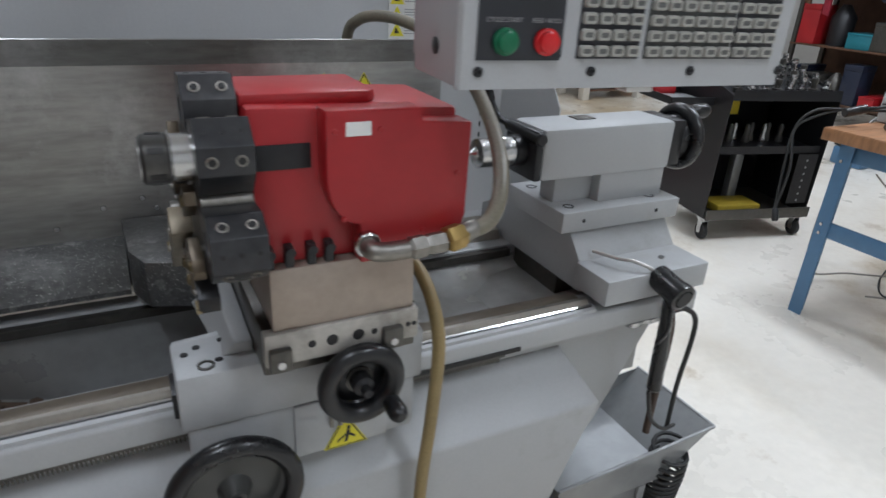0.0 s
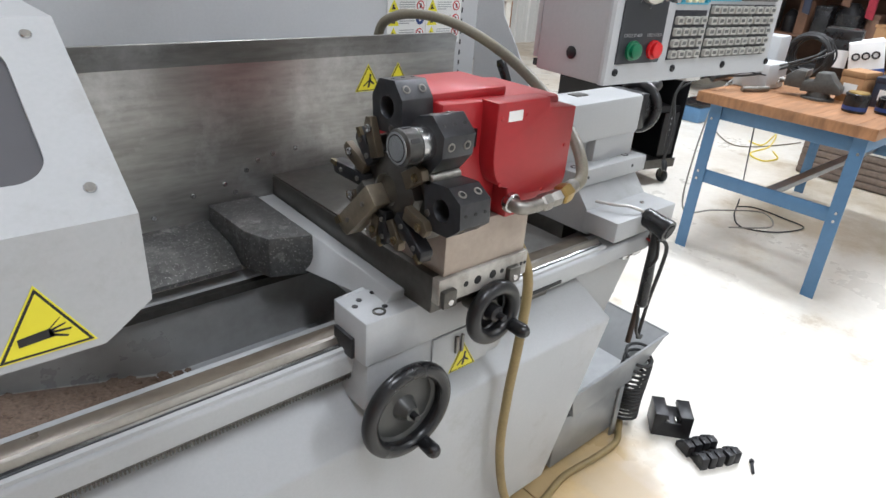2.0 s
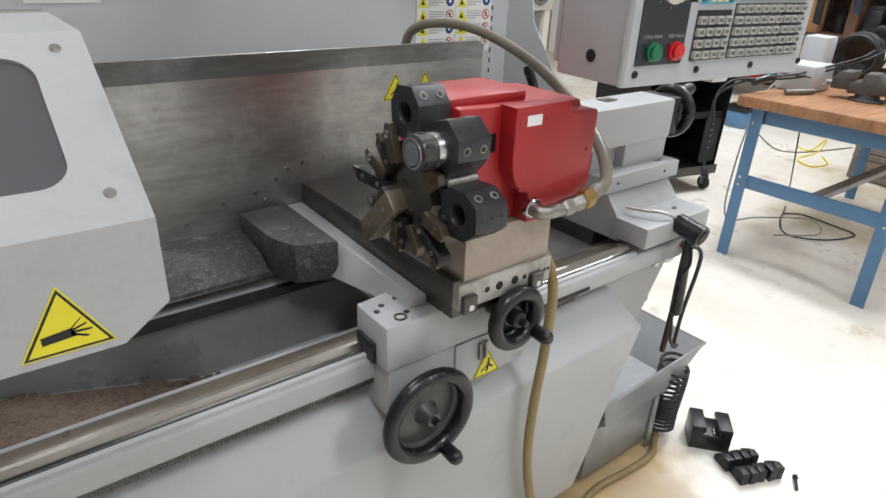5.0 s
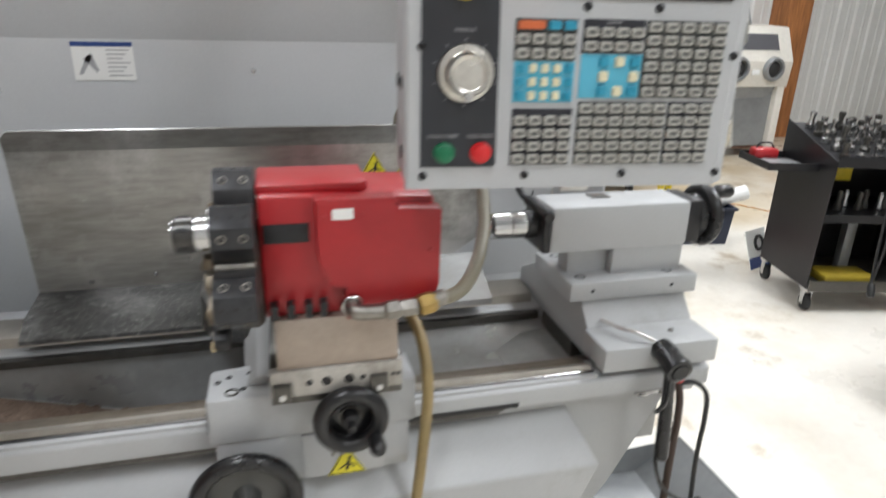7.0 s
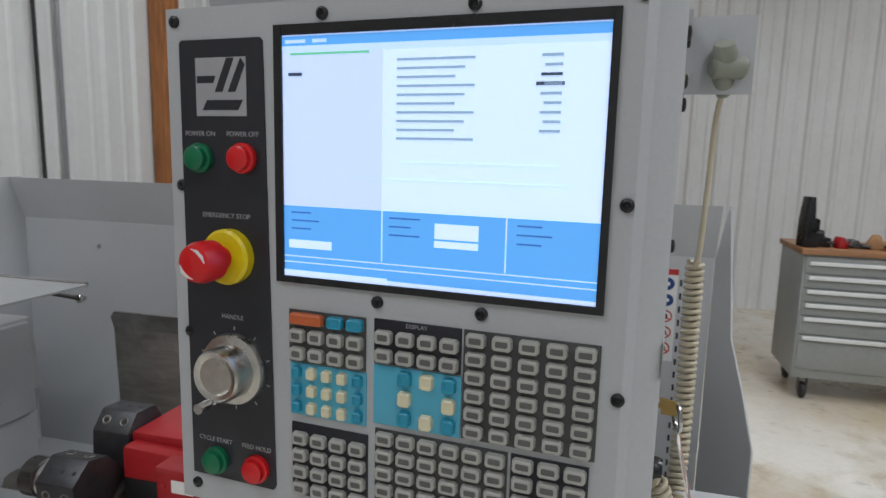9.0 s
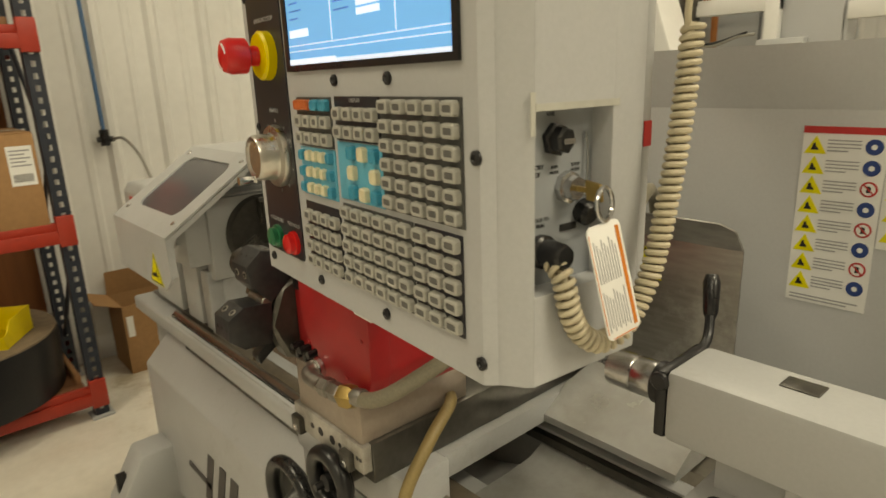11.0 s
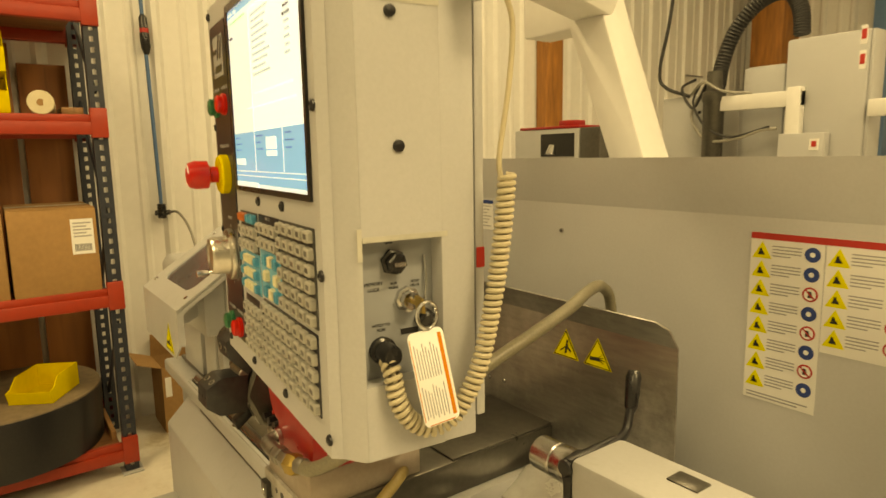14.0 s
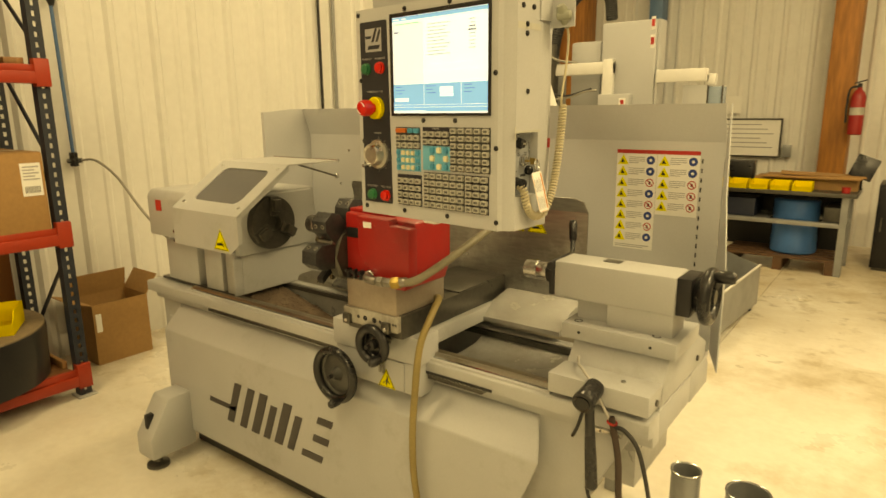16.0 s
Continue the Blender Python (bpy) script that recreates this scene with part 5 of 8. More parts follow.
# screen
LCD_WHITE = glowing("lcd_white", (0.74, 0.90, 1.45), SCREEN_GLOW)
LCD_PALE = glowing("lcd_pale", (0.60, 0.80, 1.35), SCREEN_GLOW)
LCD_BLUE = glowing("lcd_blue", (0.13, 0.42, 0.92), SCREEN_GLOW)
LCD_ANGLE_DIM = glowing("lcd_angle_dim", (0.64, 0.76, 1.15), SCREEN_GLOW)
LCD_LINE = glowing("lcd_line", (0.30, 0.42, 0.55), SCREEN_GLOW)
LCD_GREEN = glowing("lcd_green", (0.18, 0.60, 0.30), SCREEN_GLOW)
LCD_TEXT = glowing("lcd_dark_blue", (0.05, 0.16, 0.38), SCREEN_GLOW)
LCD_INK = glowing("lcd_ink", (0.05, 0.07, 0.10), SCREEN_GLOW)
scr = pp("screen_bezel", joined(box(-0.113, -0.104, -0.0035, 0.001, 1.577, 1.828), box(0.206, 0.213, -0.0035, 0.001, 1.577, 1.828), box(-0.105, 0.207, -0.0035, 0.001, 1.577, 1.584), box(-0.105, 0.207, -0.0035, 0.001, 1.818, 1.828)), BLACK_PLASTIC, None, "black screen bezel")
disp = pp("display", box(-0.105, 0.207, -0.0012, 0.001, 1.583, 1.819), LCD_WHITE, scr, "lit white and blue display")
pp("display_field", box(-0.104, 0.206, -0.0016, -0.0010, 1.588, 1.655), LCD_BLUE, disp)
pp("display_field", box(-0.104, 0.206, -0.0016, -0.0010, 1.808, 1.817), LCD_BLUE, disp)
pp("display_field", box(-0.104, 0.206, -0.0016, -0.0010, 1.802, 1.808), LCD_PALE, disp)
# left half drawn dimmer: the viewing-angle falloff is in its colour
pp("display_field", box(-0.104, 0.004, -0.0015, -0.0010, 1.655, 1.802), LCD_ANGLE_DIM, disp)
pp("display_bar", box(-0.095, -0.010, -0.0019, -0.0010, 1.7995, 1.8015), LCD_GREEN, disp)
for a, b, c, d in ((-0.098, -0.050, 1.613, 1.621), (0.058, 0.100, 1.632, 1.646), (0.058, 0.100, 1.624, 1.630), (-0.104, 0.01, 1.584, 1.590)):
    pp("display_box", box(a, b, -0.0021, -0.0010, c, d), LCD_WHITE, disp)
for z0 in (1.604, 1.598):
    pp("display_bar", box(-0.104, 0.206, -0.0020, -0.0010, z0, z0 + 0.0008), LCD_WHITE, disp)
for u in (0.004, 0.125):
    pp("display_bar", box(u, u + 0.001, -0.0020, -0.0010, 1.606, 1.655), LCD_WHITE, disp)
for k, (a, b, z0) in enumerate(((-0.100, -0.078, 1.8105), (-0.070, -0.055, 1.8105), (-0.097, -0.082, 1.780), (0.146, 0.170, 1.768), (0.02, 0.17, 1.700), (-0.03, 0.18, 1.684))):
    pp("display_bar", box(a, b, -0.0021, -0.0010, z0, z0 + (0.003 if k < 4 else 0.0008)), LCD_INK if k in (2, 3) else LCD_PALE, disp)
for k in range(10):
    z0 = 1.7915 - k * 0.0078
    pp("display_bar", box(0.018, 0.092 - 0.009 * (k % 3), -0.0021, -0.0010, z0, z0 + 0.0022), LCD_LINE, disp)
    if k < 9:
        pp("display_bar", box(0.150 + 0.003 * (k % 2), 0.168, -0.0021, -0.0010, z0, z0 + 0.0024), LCD_INK if k == 2 else LCD_LINE, disp)
for k in range(9):
    u0, z0 = (-0.095, 0.012, 0.135)[k % 3], 1.648 - 0.008 * (k // 3)
    pp("display_bar", box(u0, u0 + 0.022 + 0.009 * (k % 2), -0.0021, -0.0010, z0, z0 + 0.0013), LCD_TEXT, disp)

# keypad blocks: (left, right, bottom, top, pad material)
_keys = {}


def keycap(w, h, mat):
    """One raised key with a sunk dark face, its mesh shared among alike keys."""
    k = (round(w, 4), round(h, 4), mat.name)
    if k not in _keys:
        bm = bmesh.new()
        def ring(s, y):
            a, b = w / 2 - s, h / 2 - s
            c = min(a, b) * 0.35
            return [bm.verts.new(p) for p in ((-a + c, y, -b), (a - c, y, -b), (a, y, -b + c), (a, y, b - c), (a - c, y, b), (-a + c, y, b), (-a, y, b - c), (-a, y, -b + c))]
        rings = [ring(0, 0), ring(0.0005, -0.0052), ring(0.0015, -0.0062), ring(min(w, h) * 0.26, -0.0062), ring(min(w, h) * 0.28, -0.0056)]
        for a, b in zip(rings, rings[1:]):
            for i in range(8):
                bm.faces.new((a[i], a[(i + 1) % 8], b[(i + 1) % 8], b[i]))
        f = bm.faces.new(rings[-1])
        bmesh.ops.recalc_face_normals(bm, faces=bm.faces[:])
        f.material_index = 1
        me = bpy.data.meshes.new("key")
        bm.to_mesh(me)
        bm.free()
        me.materials.append(mat)
        me.materials.append(KEY_DARK if mat is KEY else mat)
        _keys[k] = me
    return _keys[k]


def key_block(u0, u1, z0, z1, cols, rows, pad, mat, top=0.0, kw=0.80, kh=0.74, skip=()):
    """A membrane pad with its grid of keys."""
    p = pp("keypad", box(u0, u1, -0.0015, 0.001, z0, z1, 0.0006), pad)
    du, dz = (u1 - u0) / cols, (z1 - top - z0) / rows
    for r in range(rows):
        for c in range(cols):
            if (r, c) in skip:
                continue
            o = new("key", keycap(du * kw, dz * kh, mat if not callable(mat) else mat(r, c)))
            o.parent = p
            o.location = (u0 + (c + 0.5) * du, -0.0015, z1 - top - (r + 0.5) * dz - PZ)
    return p


key_block(-0.100, -0.012, 1.494, 1.532, 4, 2, PAD_GREY, KEY)
kp = key_block(-0.100, -0.012, 1.532, 1.549, 4, 1, PAD_GREY, lambda r, c: KEY_BLUE, skip=((0, 0), (0, 1)))
o = new("key", keycap(0.038, 0.012, KEY_ORANGE))
o.parent, o.location = kp, (-0.078, -0.0015, 1.5405 - PZ)
key_block(-0.099, -0.011, 1.437, 1.493, 5, 3, PAD_BLUE, lambda r, c: KEY_BLUE if c in (0, 4) else KEY_CREAM, kw=0.60, kh=0.66)
kb = key_block(-0.098, -0.009, 1.347, 1.428, 4, 4, PAD_BLACK, KEY, top=0.007, kw=0.82)
kd = key_block(-0.003, 0.087, 1.505, 1.550, 4, 2, PAD_BLACK, KEY, top=0.008, kw=0.82)
writing("DISPLAY", 0.006, (0.042, -0.0017, 1.546), kd, GREY_INK)
key_block(-0.003, 0.088, 1.443, 1.504, 4, 3, PAD_BLUE, lambda r, c: KEY_CREAM if (r, c) in ((0, 2), (1, 1), (1, 3), (2, 2)) else KEY_BLUE, kw=0.6, kh=0.74, skip=((0, 0), (1, 0), (2, 0), (1, 2)))
key_block(0.089, 0.213, 1.444, 1.550, 5, 6, PAD_GREY, KEY, kw=0.76)
key_block(-0.001, 0.135, 1.347, 1.438, 6, 5, PAD_GREY, KEY, kw=0.84)
key_block(0.138, 0.209, 1.347, 1.438, 3, 5, PAD_BLACK, KEY, kw=0.84)

# side pocket: port, key switch, cord socket, writing
S = Matrix.Rotation(radians(90), 4, "Z")
port = pp("port_nut", lathe((0.222, 0.072, 1.513), (0.238, 0.072, 1.513), [(0, 0.0140), (0.005, 0.0140), (0.006, 0.0115), (0.014, 0.011), (0.016, 0.009)], 6), BLACK_PLASTIC, pk, "black data port nut")
pp("port_slot", box(0.2375, 0.2388, 0.067, 0.080, 1.510, 1.5145), STEEL, port)
lock = pp("key_switch", lathe((0.222, 0.087, 1.472), (0.236, 0.087, 1.472), [(0, 0.014), (0.006, 0.014), (0.007, 0.011), (0.014, 0.010)], 8), STEEL, pk, "steel key switch")
pp("key", joined(box(0.236, 0.247, 0.085, 0.089, 1.470, 1.474), prism([(0.245, 1.480), (0.260, 1.478), (0.262, 1.464), (0.247, 1.464)], "y", 0.085, 0.0885)), BRASS, lock, "brass key")
sock = pp("cord_socket", lathe((0.222, 0.057, 1.421), (0.252, 0.057, 1.421), [(0, 0.0145), (0.006, 0.0145), (0.008, 0.012), (0.026, 0.011), (0.03, 0.009)], 16), BLACK_PLASTIC, pk, "black cord socket")
pp("dark_button", lathe((0.222, 0.107, 1.449), (0.235, 0.107, 1.446), [(0, 0.011), (0.01, 0.011), (0.013, 0.008)], 18), BLACK_PLASTIC, pk)
pp("black_plate", box(0.222, 0.2232, 0.080, 0.1, 1.434, 1.440), INK, pk)
for s, v, z, sz in (("USB", 0.068, 1.5335, 0.005), ("MEMORY", 0.050, 1.4915, 0.0052), ("LOCK", 0.050, 1.4855, 0.0052), ("RUN", 0.073, 1.490, 0.0038), ("MODE", 0.073, 1.4855, 0.0038), ("SETUP", 0.098, 1.490, 0.0038), ("MODE", 0.098, 1.4855, 0.0038), ("HOLD TO", 0.057, 1.4475, 0.0045), ("RUN", 0.057, 1.4425, 0.0045)):
    writing(s, sz, (0.2224, v, z), pk, INK, S)
chain = bmesh.new()
for k in range(22):
    a = k / 21
    bmesh.ops.create_icosphere(chain, subdivisions=1, radius=0.0016, matrix=Matrix.Translation((0.2245 + 0.004 * a, 0.108 - 0.004 * a + 0.003 * math.sin(3 * a), 1.516 - 0.052 * a)))
pp("bead_chain", chain, STEEL, pk, "bead chain")
ring = pp("key_ring", torus((0.262, 0.090, 1.462), (1, 0.25, 0.1), 0.0135, 0.0022, 30, 8), STEEL, pk, "steel split ring")

pk.location.x = 0.018

# hanging tag
tag = thing("paper_tag", (0.272, 0.07, 1.34), "white laminated tag with an orange band hanging from a key ring", "tag")
TM = Matrix.Translation((0, 0.004, 0)) @ Matrix.Rotation(radians(-5.5), 4, "Z")
TG = Matrix.Translation((0.281, 0.086, 1.4455)) @ Matrix.Rotation(radians(-13), 4, "Y") @ Matrix.Rotation(radians(5), 4, "X")
card = lambda y0, y1, z0, z1, t0, t1, b=0.0: moved(box(t0, t1, y0, y1, z0, z1, b), TM @ TG)  # noqa: E731
TG = TG @ Matrix.Diagonal((1.0, 0.82, 0.88, 1.0))
outline = [(-0.0255, -0.100), (-0.0235, -0.104), (-0.0195, -0.106), (0.0185, -0.106), (0.0225, -0.104), (0.0245, -0.100), (0.0245, -0.004), (0.0225, 0.0), (0.0185, 0.002), (-0.0195, 0.002), (-0.0235, 0.0), (-0.0255, -0.004)]
crd = part("card", moved(prism(outline, "x", 0.0, 0.0014, 0.0004), TM @ TG), WHITE, tag)
part("orange_band", card(0.0155, 0.0205, -0.100, -0.004, 0.0014, 0.0017), ORANGE_INK, crd, "orange printed band")
part("border", joined(card(-0.0185, 0.0175, -0.1050, -0.1040, 0.0014, 0.0017), card(-0.0245, -0.0237, -0.099, -0.005, 0.0014, 0.0017)), ORANGE_INK, crd)
for k in range(9):
    for a, b in ((-0.098 + 0.003 * (k % 2), -0.060 - 0.003 * (k % 4)), (-0.052, -0.012 - 0.004 * (k % 3))):
        part("writing_bar", card(-0.0205 + 0.0038 * k, -0.0192 + 0.0038 * k, a, b, 0.0014, 0.0017), GREY_INK, crd)

# coiled cord with its hand switch on the bracket
cord_path = smooth_path([(0.250, 0.057, 1.421), (0.268, 0.055, 1.405), (0.274, 0.058, 1.376), (0.276, 0.072, 1.352), (0.279, 0.095, 1.341), (0.284, 0.122, 1.355), (0.287, 0.148, 1.40), (0.288, 0.166, 1.47), (0.288, 0.178, 1.54), (0.288, 0.184, 1.60)], 40)
coil = []
turn_a = 0.0
frame_u = None
for i in range(14, len(cord_path)):
    p = cord_path[i]
    w = (cord_path[min(i + 1, len(cord_path) - 1)] - cord_path[i - 1])
    step = w.length / 2 if 0 < i < len(cord_path) - 1 else w.length
    w = w.normalized()
    frame_u = w.orthogonal().normalized() if frame_u is None else (frame_u - w * frame_u.dot(w)).normalized()
    fv = w.cross(frame_u)
    sub = 3
    for k in range(sub):
        turn_a += step / sub / 0.0070 * math.tau
        q = p + w * (step * k / sub)
        coil.append(q + (frame_u * math.cos(turn_a) + fv * math.sin(turn_a)) * 0.0076)
cord = thing("hand_switch", (0.288, 0.18, 1.31), "cream hand switch on a bracket with a coiled cord", "hand switch")
cm = lambda bm: moved(bm, TM)  # noqa: E731
part("coiled_cord", cm(tube(coil, 0.0028, 7, 0)), CREAM, cord, "cream coiled cord")
part("cord_end", cm(tube([(0.248, 0.057, 1.421), (0.262, 0.056, 1.412), (0.272, 0.056, 1.396), (0.274, 0.058, 1.372)], 0.0031, 8, 6)), CREAM, cord)
part("straight_cord", cm(tube([(0.288, 0.176, 1.597), (0.291, 0.172, 1.62), (0.294, 0.182, 1.69), (0.296, 0.185, 1.75), (0.300, 0.170, 1.782)], 0.0029, 8, 8)), CREAM, cord)
part("handle", cm(joined(lathe((0.300, 0.175, 1.775), (0.296, 0.145, 1.822), [(0, 0.006), (0.012, 0.011), (0.045, 0.013), (0.055, 0.009)], 16), rod((0.285, 0.15, 1.80), (0.318, 0.16, 1.80), 0.011, 14, 0.003))), HANDSET, cord)
part("bracket", cm(joined(box(0.262, 0.266, 0.115, 0.165, 1.79, 1.848), box(0.262, 0.325, 0.161, 0.165, 1.775, 1.85))), PANEL, cord, "bent steel bracket")

# swing arm that carries the pendant
arm = thing("pendant_arm", (-0.31, 1.18, 0.0), "white box-section swing arm carrying the control pendant", "support arm")
part("top_housing", cm(box(-0.235, 0.10, 0.045, 0.16, 1.855, 2.02, 0.012)), PANEL, arm, "grey swivel housing over the pendant")
part("swivel", rod((-0.06, 0.11, 1.846), (-0.06, 0.11, 1.862), 0.045, 24), DARK_STEEL, arm)
bd_ = Vector((-0.50, 1.24, 0)) - Vector((-0.06, 0.11, 0))
part("beam", moved(box(-0.06, bd_.length + 0.05, -0.06, 0.06, 2.005, 2.118, 0.01), Matrix.Translation((-0.06, 0.11, 0)) @ Matrix.Rotation(math.atan2(bd_.y, bd_.x), 4, "Z")), WHITE_PAINT, arm)
part("leg", prism([(-0.62, 2.125), (-0.47, 2.125), (-0.42, 1.985), (-0.28, 1.61), (-0.20, 1.40), (-0.20, 0.0), (-0.33, 0.0), (-0.33, 1.42), (-0.40, 1.61), (-0.555, 1.985), (-0.75, 1.985), (-0.75, 2.125)], "y", 1.18, 1.30, 0.008), WHITE_PAINT, arm)
# ---- beside the tailstock ----
GALV = material("dull_galvanised_sheet", (0.31, 0.32, 0.325), 0.38, metal=0.45, grain=0.08, scale=40, stain=0.4, stain_scale=5)
CREAM_PAINT = material("cream_paint", (0.72, 0.69, 0.62), 0.45, stain=0.15, stain_scale=4)
CABINET_GREY = material("green_grey_paint", (0.30, 0.31, 0.295), 0.42, stain=0.15, stain_scale=3)
BLUE_HOSE = material("blue_hose", (0.06, 0.15, 0.30), 0.45, stain=0.2, stain_scale=20)
NAVY = material("navy_plastic", (0.018, 0.024, 0.045), 0.4, stain=0.15)
BROWN_TOP = material("dusty_brown_lid", (0.20, 0.15, 0.10), 0.7, grain=0.15, scale=30, stain=0.5, stain_scale=6)
CEDAR = material("red_cedar_plank", (0.30, 0.11, 0.04), 0.6, grain=0.35, scale=10, stain=0.8, stain_scale=5, stretch=(2, 2.5, 0.25))
RAG = material("red_cloth", (0.25, 0.016, 0.03), 0.9, grain=0.3, scale=60, stain=0.4, stain_scale=12, bump=0.4)
CLEAR_BLUE = material("pale_blue_panel", (0.28, 0.36, 0.44), 0.25, stain=0.1)
GREEN = material("green_cloth", (0.03, 0.30, 0.15), 0.8, stain=0.3)
TEAL = material("teal_paint", (0.02, 0.16, 0.20), 0.5, stain=0.2)
BROWN_WOOD = material("dark_brown_wood", (0.11, 0.055, 0.03), 0.6, grain=0.25, scale=12, stain=0.5, stain_scale=4)
ROLL = material("cream_paper", (0.66, 0.58, 0.42), 0.7, stain=0.15)
ORANGE_CABLE = material("orange_cable", (0.55, 0.26, 0.03), 0.5, stain=0.1)
GREY_CABLE = material("grey_cable", (0.28, 0.27, 0.24), 0.5, stain=0.2)

bin_ = thing("chip_bin", (0.52, 0.42, 0.0), "grey sheet steel chip bin with sloping side", "bin")


def hopper(parent, prof, inner, y0, y1, depth, mat):
    """An open sheet bin: outline in x and z, its floor sheet and both ends."""
    for y in (y0, y1 - 0.003):
        part("end_panel", prism(prof, "y", y, y + 0.003), mat, parent)
    for a, b in zip(inner, inner[1:]):
        d = Vector((b[0] - a[0], b[1] - a[1])).normalized()
        n = Vector((-d.y, d.x)) * 0.003
        part("panel", prism([a, b, (b[0] + n.x, b[1] + n.y), (a[0] + n.x, a[1] + n.y)], "y", y0 + 0.003, y1 - 0.003), mat, parent)
    part("floor_of_bin", prism([(inner[0][0] + 0.01, depth), (inner[-1][0] - 0.06, depth), (inner[-1][0] - 0.06, depth + 0.004), (inner[0][0] + 0.01, depth + 0.004)], "y", y0 + 0.004, y1 - 0.004), mat, parent)


hopper(bin_, [(0.22, 0.215), (0.54, 0.215), (0.715, 0.335), (0.20, 0.30)], [(0.20, 0.30), (0.22, 0.215), (0.54, 0.215), (0.715, 0.335)], 0.30, 0.60, 0.235, GALV)
part("pedestal", box(0.16, 0.50, 0.31, 0.59, 0.03, 0.213, 0.004), GALV, bin_)
part("rim", joined(rod((0.715, 0.30, 0.335), (0.715, 0.60, 0.335), 0.005, 8), rod((0.202, 0.30, 0.302), (0.715, 0.30, 0.335), 0.005, 8)), GALV, bin_)
part("foot_bracket", box(0.475, 0.50, 0.300, 0.309, 0.0, 0.21, 0.002), GALV, bin_)
part("foot_bracket", box(0.475, 0.50, 0.591, 0.60, 0.0, 0.21, 0.002), GALV, bin_)
slide(0.012, -0.045, 0, bin_)
for qx, qy, qh, qr in ((0.433, 1.065, 0.22, 0.055), (0.65, 1.11, 0.18, 0.078)):
    can = thing("open_can", (qx, qy, 0.0), "dull steel open can standing behind the machine", "can", "open cans")
    part("wall", lathe((qx, qy, 0), (qx, qy, qh), [(0, qr), (qh - 0.01, qr), (qh - 0.005, qr + 0.004), (qh, qr + 0.002), (qh - 0.002, qr - 0.004), (0.02, qr - 0.005), (0.02, 0.001)], 28), GALV, can)
    part("rim", torus((qx, qy, qh), (0, 0, 1), qr + 0.001, 0.003, 28, 8), STEEL, can)

gun = thing("air_gun", (0.367, 0.215, 0.58), "black plastic blow gun hung at the tailstock", "air gun")
part("head", lathe((0.367, 0.255, 0.862), (0.367, 0.165, 0.842), [(0, 0.018), (0.008, 0.027), (0.06, 0.028), (0.078, 0.031), (0.088, 0.030), (0.090, 0.022), (0.08, 0.02)], 24), BLACK_PLASTIC, gun)
part("nozzle_bore", lathe((0.367, 0.167, 0.8425), (0.367, 0.164, 0.8418), [(0, 0.019), (0.002, 0.019)], 20), INK, gun)
part("handle", lathe((0.370, 0.205, 0.835), (0.386, 0.208, 0.580), [(0, 0.014), (0.06, 0.013), (0.15, 0.016), (0.245, 0.017), (0.252, 0.012), (0.255, 0.006)], 16), BLACK_PLASTIC, gun)
part("trigger", tube([(0.360, 0.19, 0.81), (0.350, 0.178, 0.765), (0.335, 0.185, 0.735)], 0.005, 8), BLACK_PLASTIC, gun)
part("hanger", box(0.352, 0.382, 0.236, 0.252, 0.848, 0.874, 0.002), DARK_STEEL, gun)
slide(0.015, 0, 0, gun)
valve = thing("air_valve", (0.405, 0.285, 0.72), "worn steel air valve with a lever", "valve")
part("body", lathe((0.36, 0.285, 0.725), (0.45, 0.285, 0.725), [(0, 0.010), (0.012, 0.014), (0.03, 0.014), (0.034, 0.010), (0.055, 0.010), (0.06, 0.014), (0.09, 0.013)], 6), STEEL, valve)
part("lever", prism([(0.375, 0.738), (0.44, 0.752), (0.442, 0.746), (0.378, 0.732)], "y", 0.275, 0.29, 0.001), STEEL, valve)
part("mount", box(0.395, 0.42, 0.285, 0.318, 0.712, 0.738, 0.002), DARK_STEEL, valve)
PALE_LEAD = material("pale_braided_lead", (0.55, 0.53, 0.50), 0.4, metal=0.4, stain=0.2, stain_scale=30)
solid("lead_wire", tube([(0.285, 0.352, 0.889), (0.31, 0.30, 0.890), (0.335, 0.27, 0.890), (0.375, 0.243, 0.868), (0.42, 0.238, 0.80), (0.44, 0.245, 0.76)], 0.0042, 8), PALE_LEAD, "thin grey lead over the tailstock's front box", "cable")
loom = thing("hose_bundle", (0.45, 0.25, 0.58), "taped bundle of black air hoses on the machine's front", "hose")
part("sleeve", tube([(0.432, 0.243, 0.79), (0.448, 0.240, 0.73), (0.458, 0.245, 0.66), (0.461, 0.25, 0.57), (0.47, 0.26, 0.40)], 0.009, 12), material("dark_brown_sleeve", (0.05, 0.03, 0.022), 0.6), loom, "dark brown fabric sleeve")
part("loop", tube([(0.442, 0.240, 0.765), (0.475, 0.230, 0.768), (0.51, 0.228, 0.735), (0.53, 0.24, 0.66), (0.55, 0.265, 0.52), (0.575, 0.285, 0.36)], 0.006, 10), RUBBER, loom)
part("tie", torus((0.436, 0.242, 0.775), (0.2, 0, 1), 0.012, 0.003, 20, 8), RED_INK, loom, "red tie")
coil_pts = []
for k in range(15 * 14 + 1):
    a = k / 14 * math.tau
    s = k / (15 * 14)
    coil_pts.append((0.600 + (0.046 + 0.008 * math.sin(s * 7)) * math.cos(a) - 0.020 * s, 0.275 + 0.046 * math.sin(a), 0.30 - 0.26 * s ** 0.8 + 0.010 * math.sin(a + 4 * s)))
solid("coiled_hose", tube(coil_pts, 0.0055, 8, 0), RUBBER, "black coiled air hose hanging down to the floor", "hose")
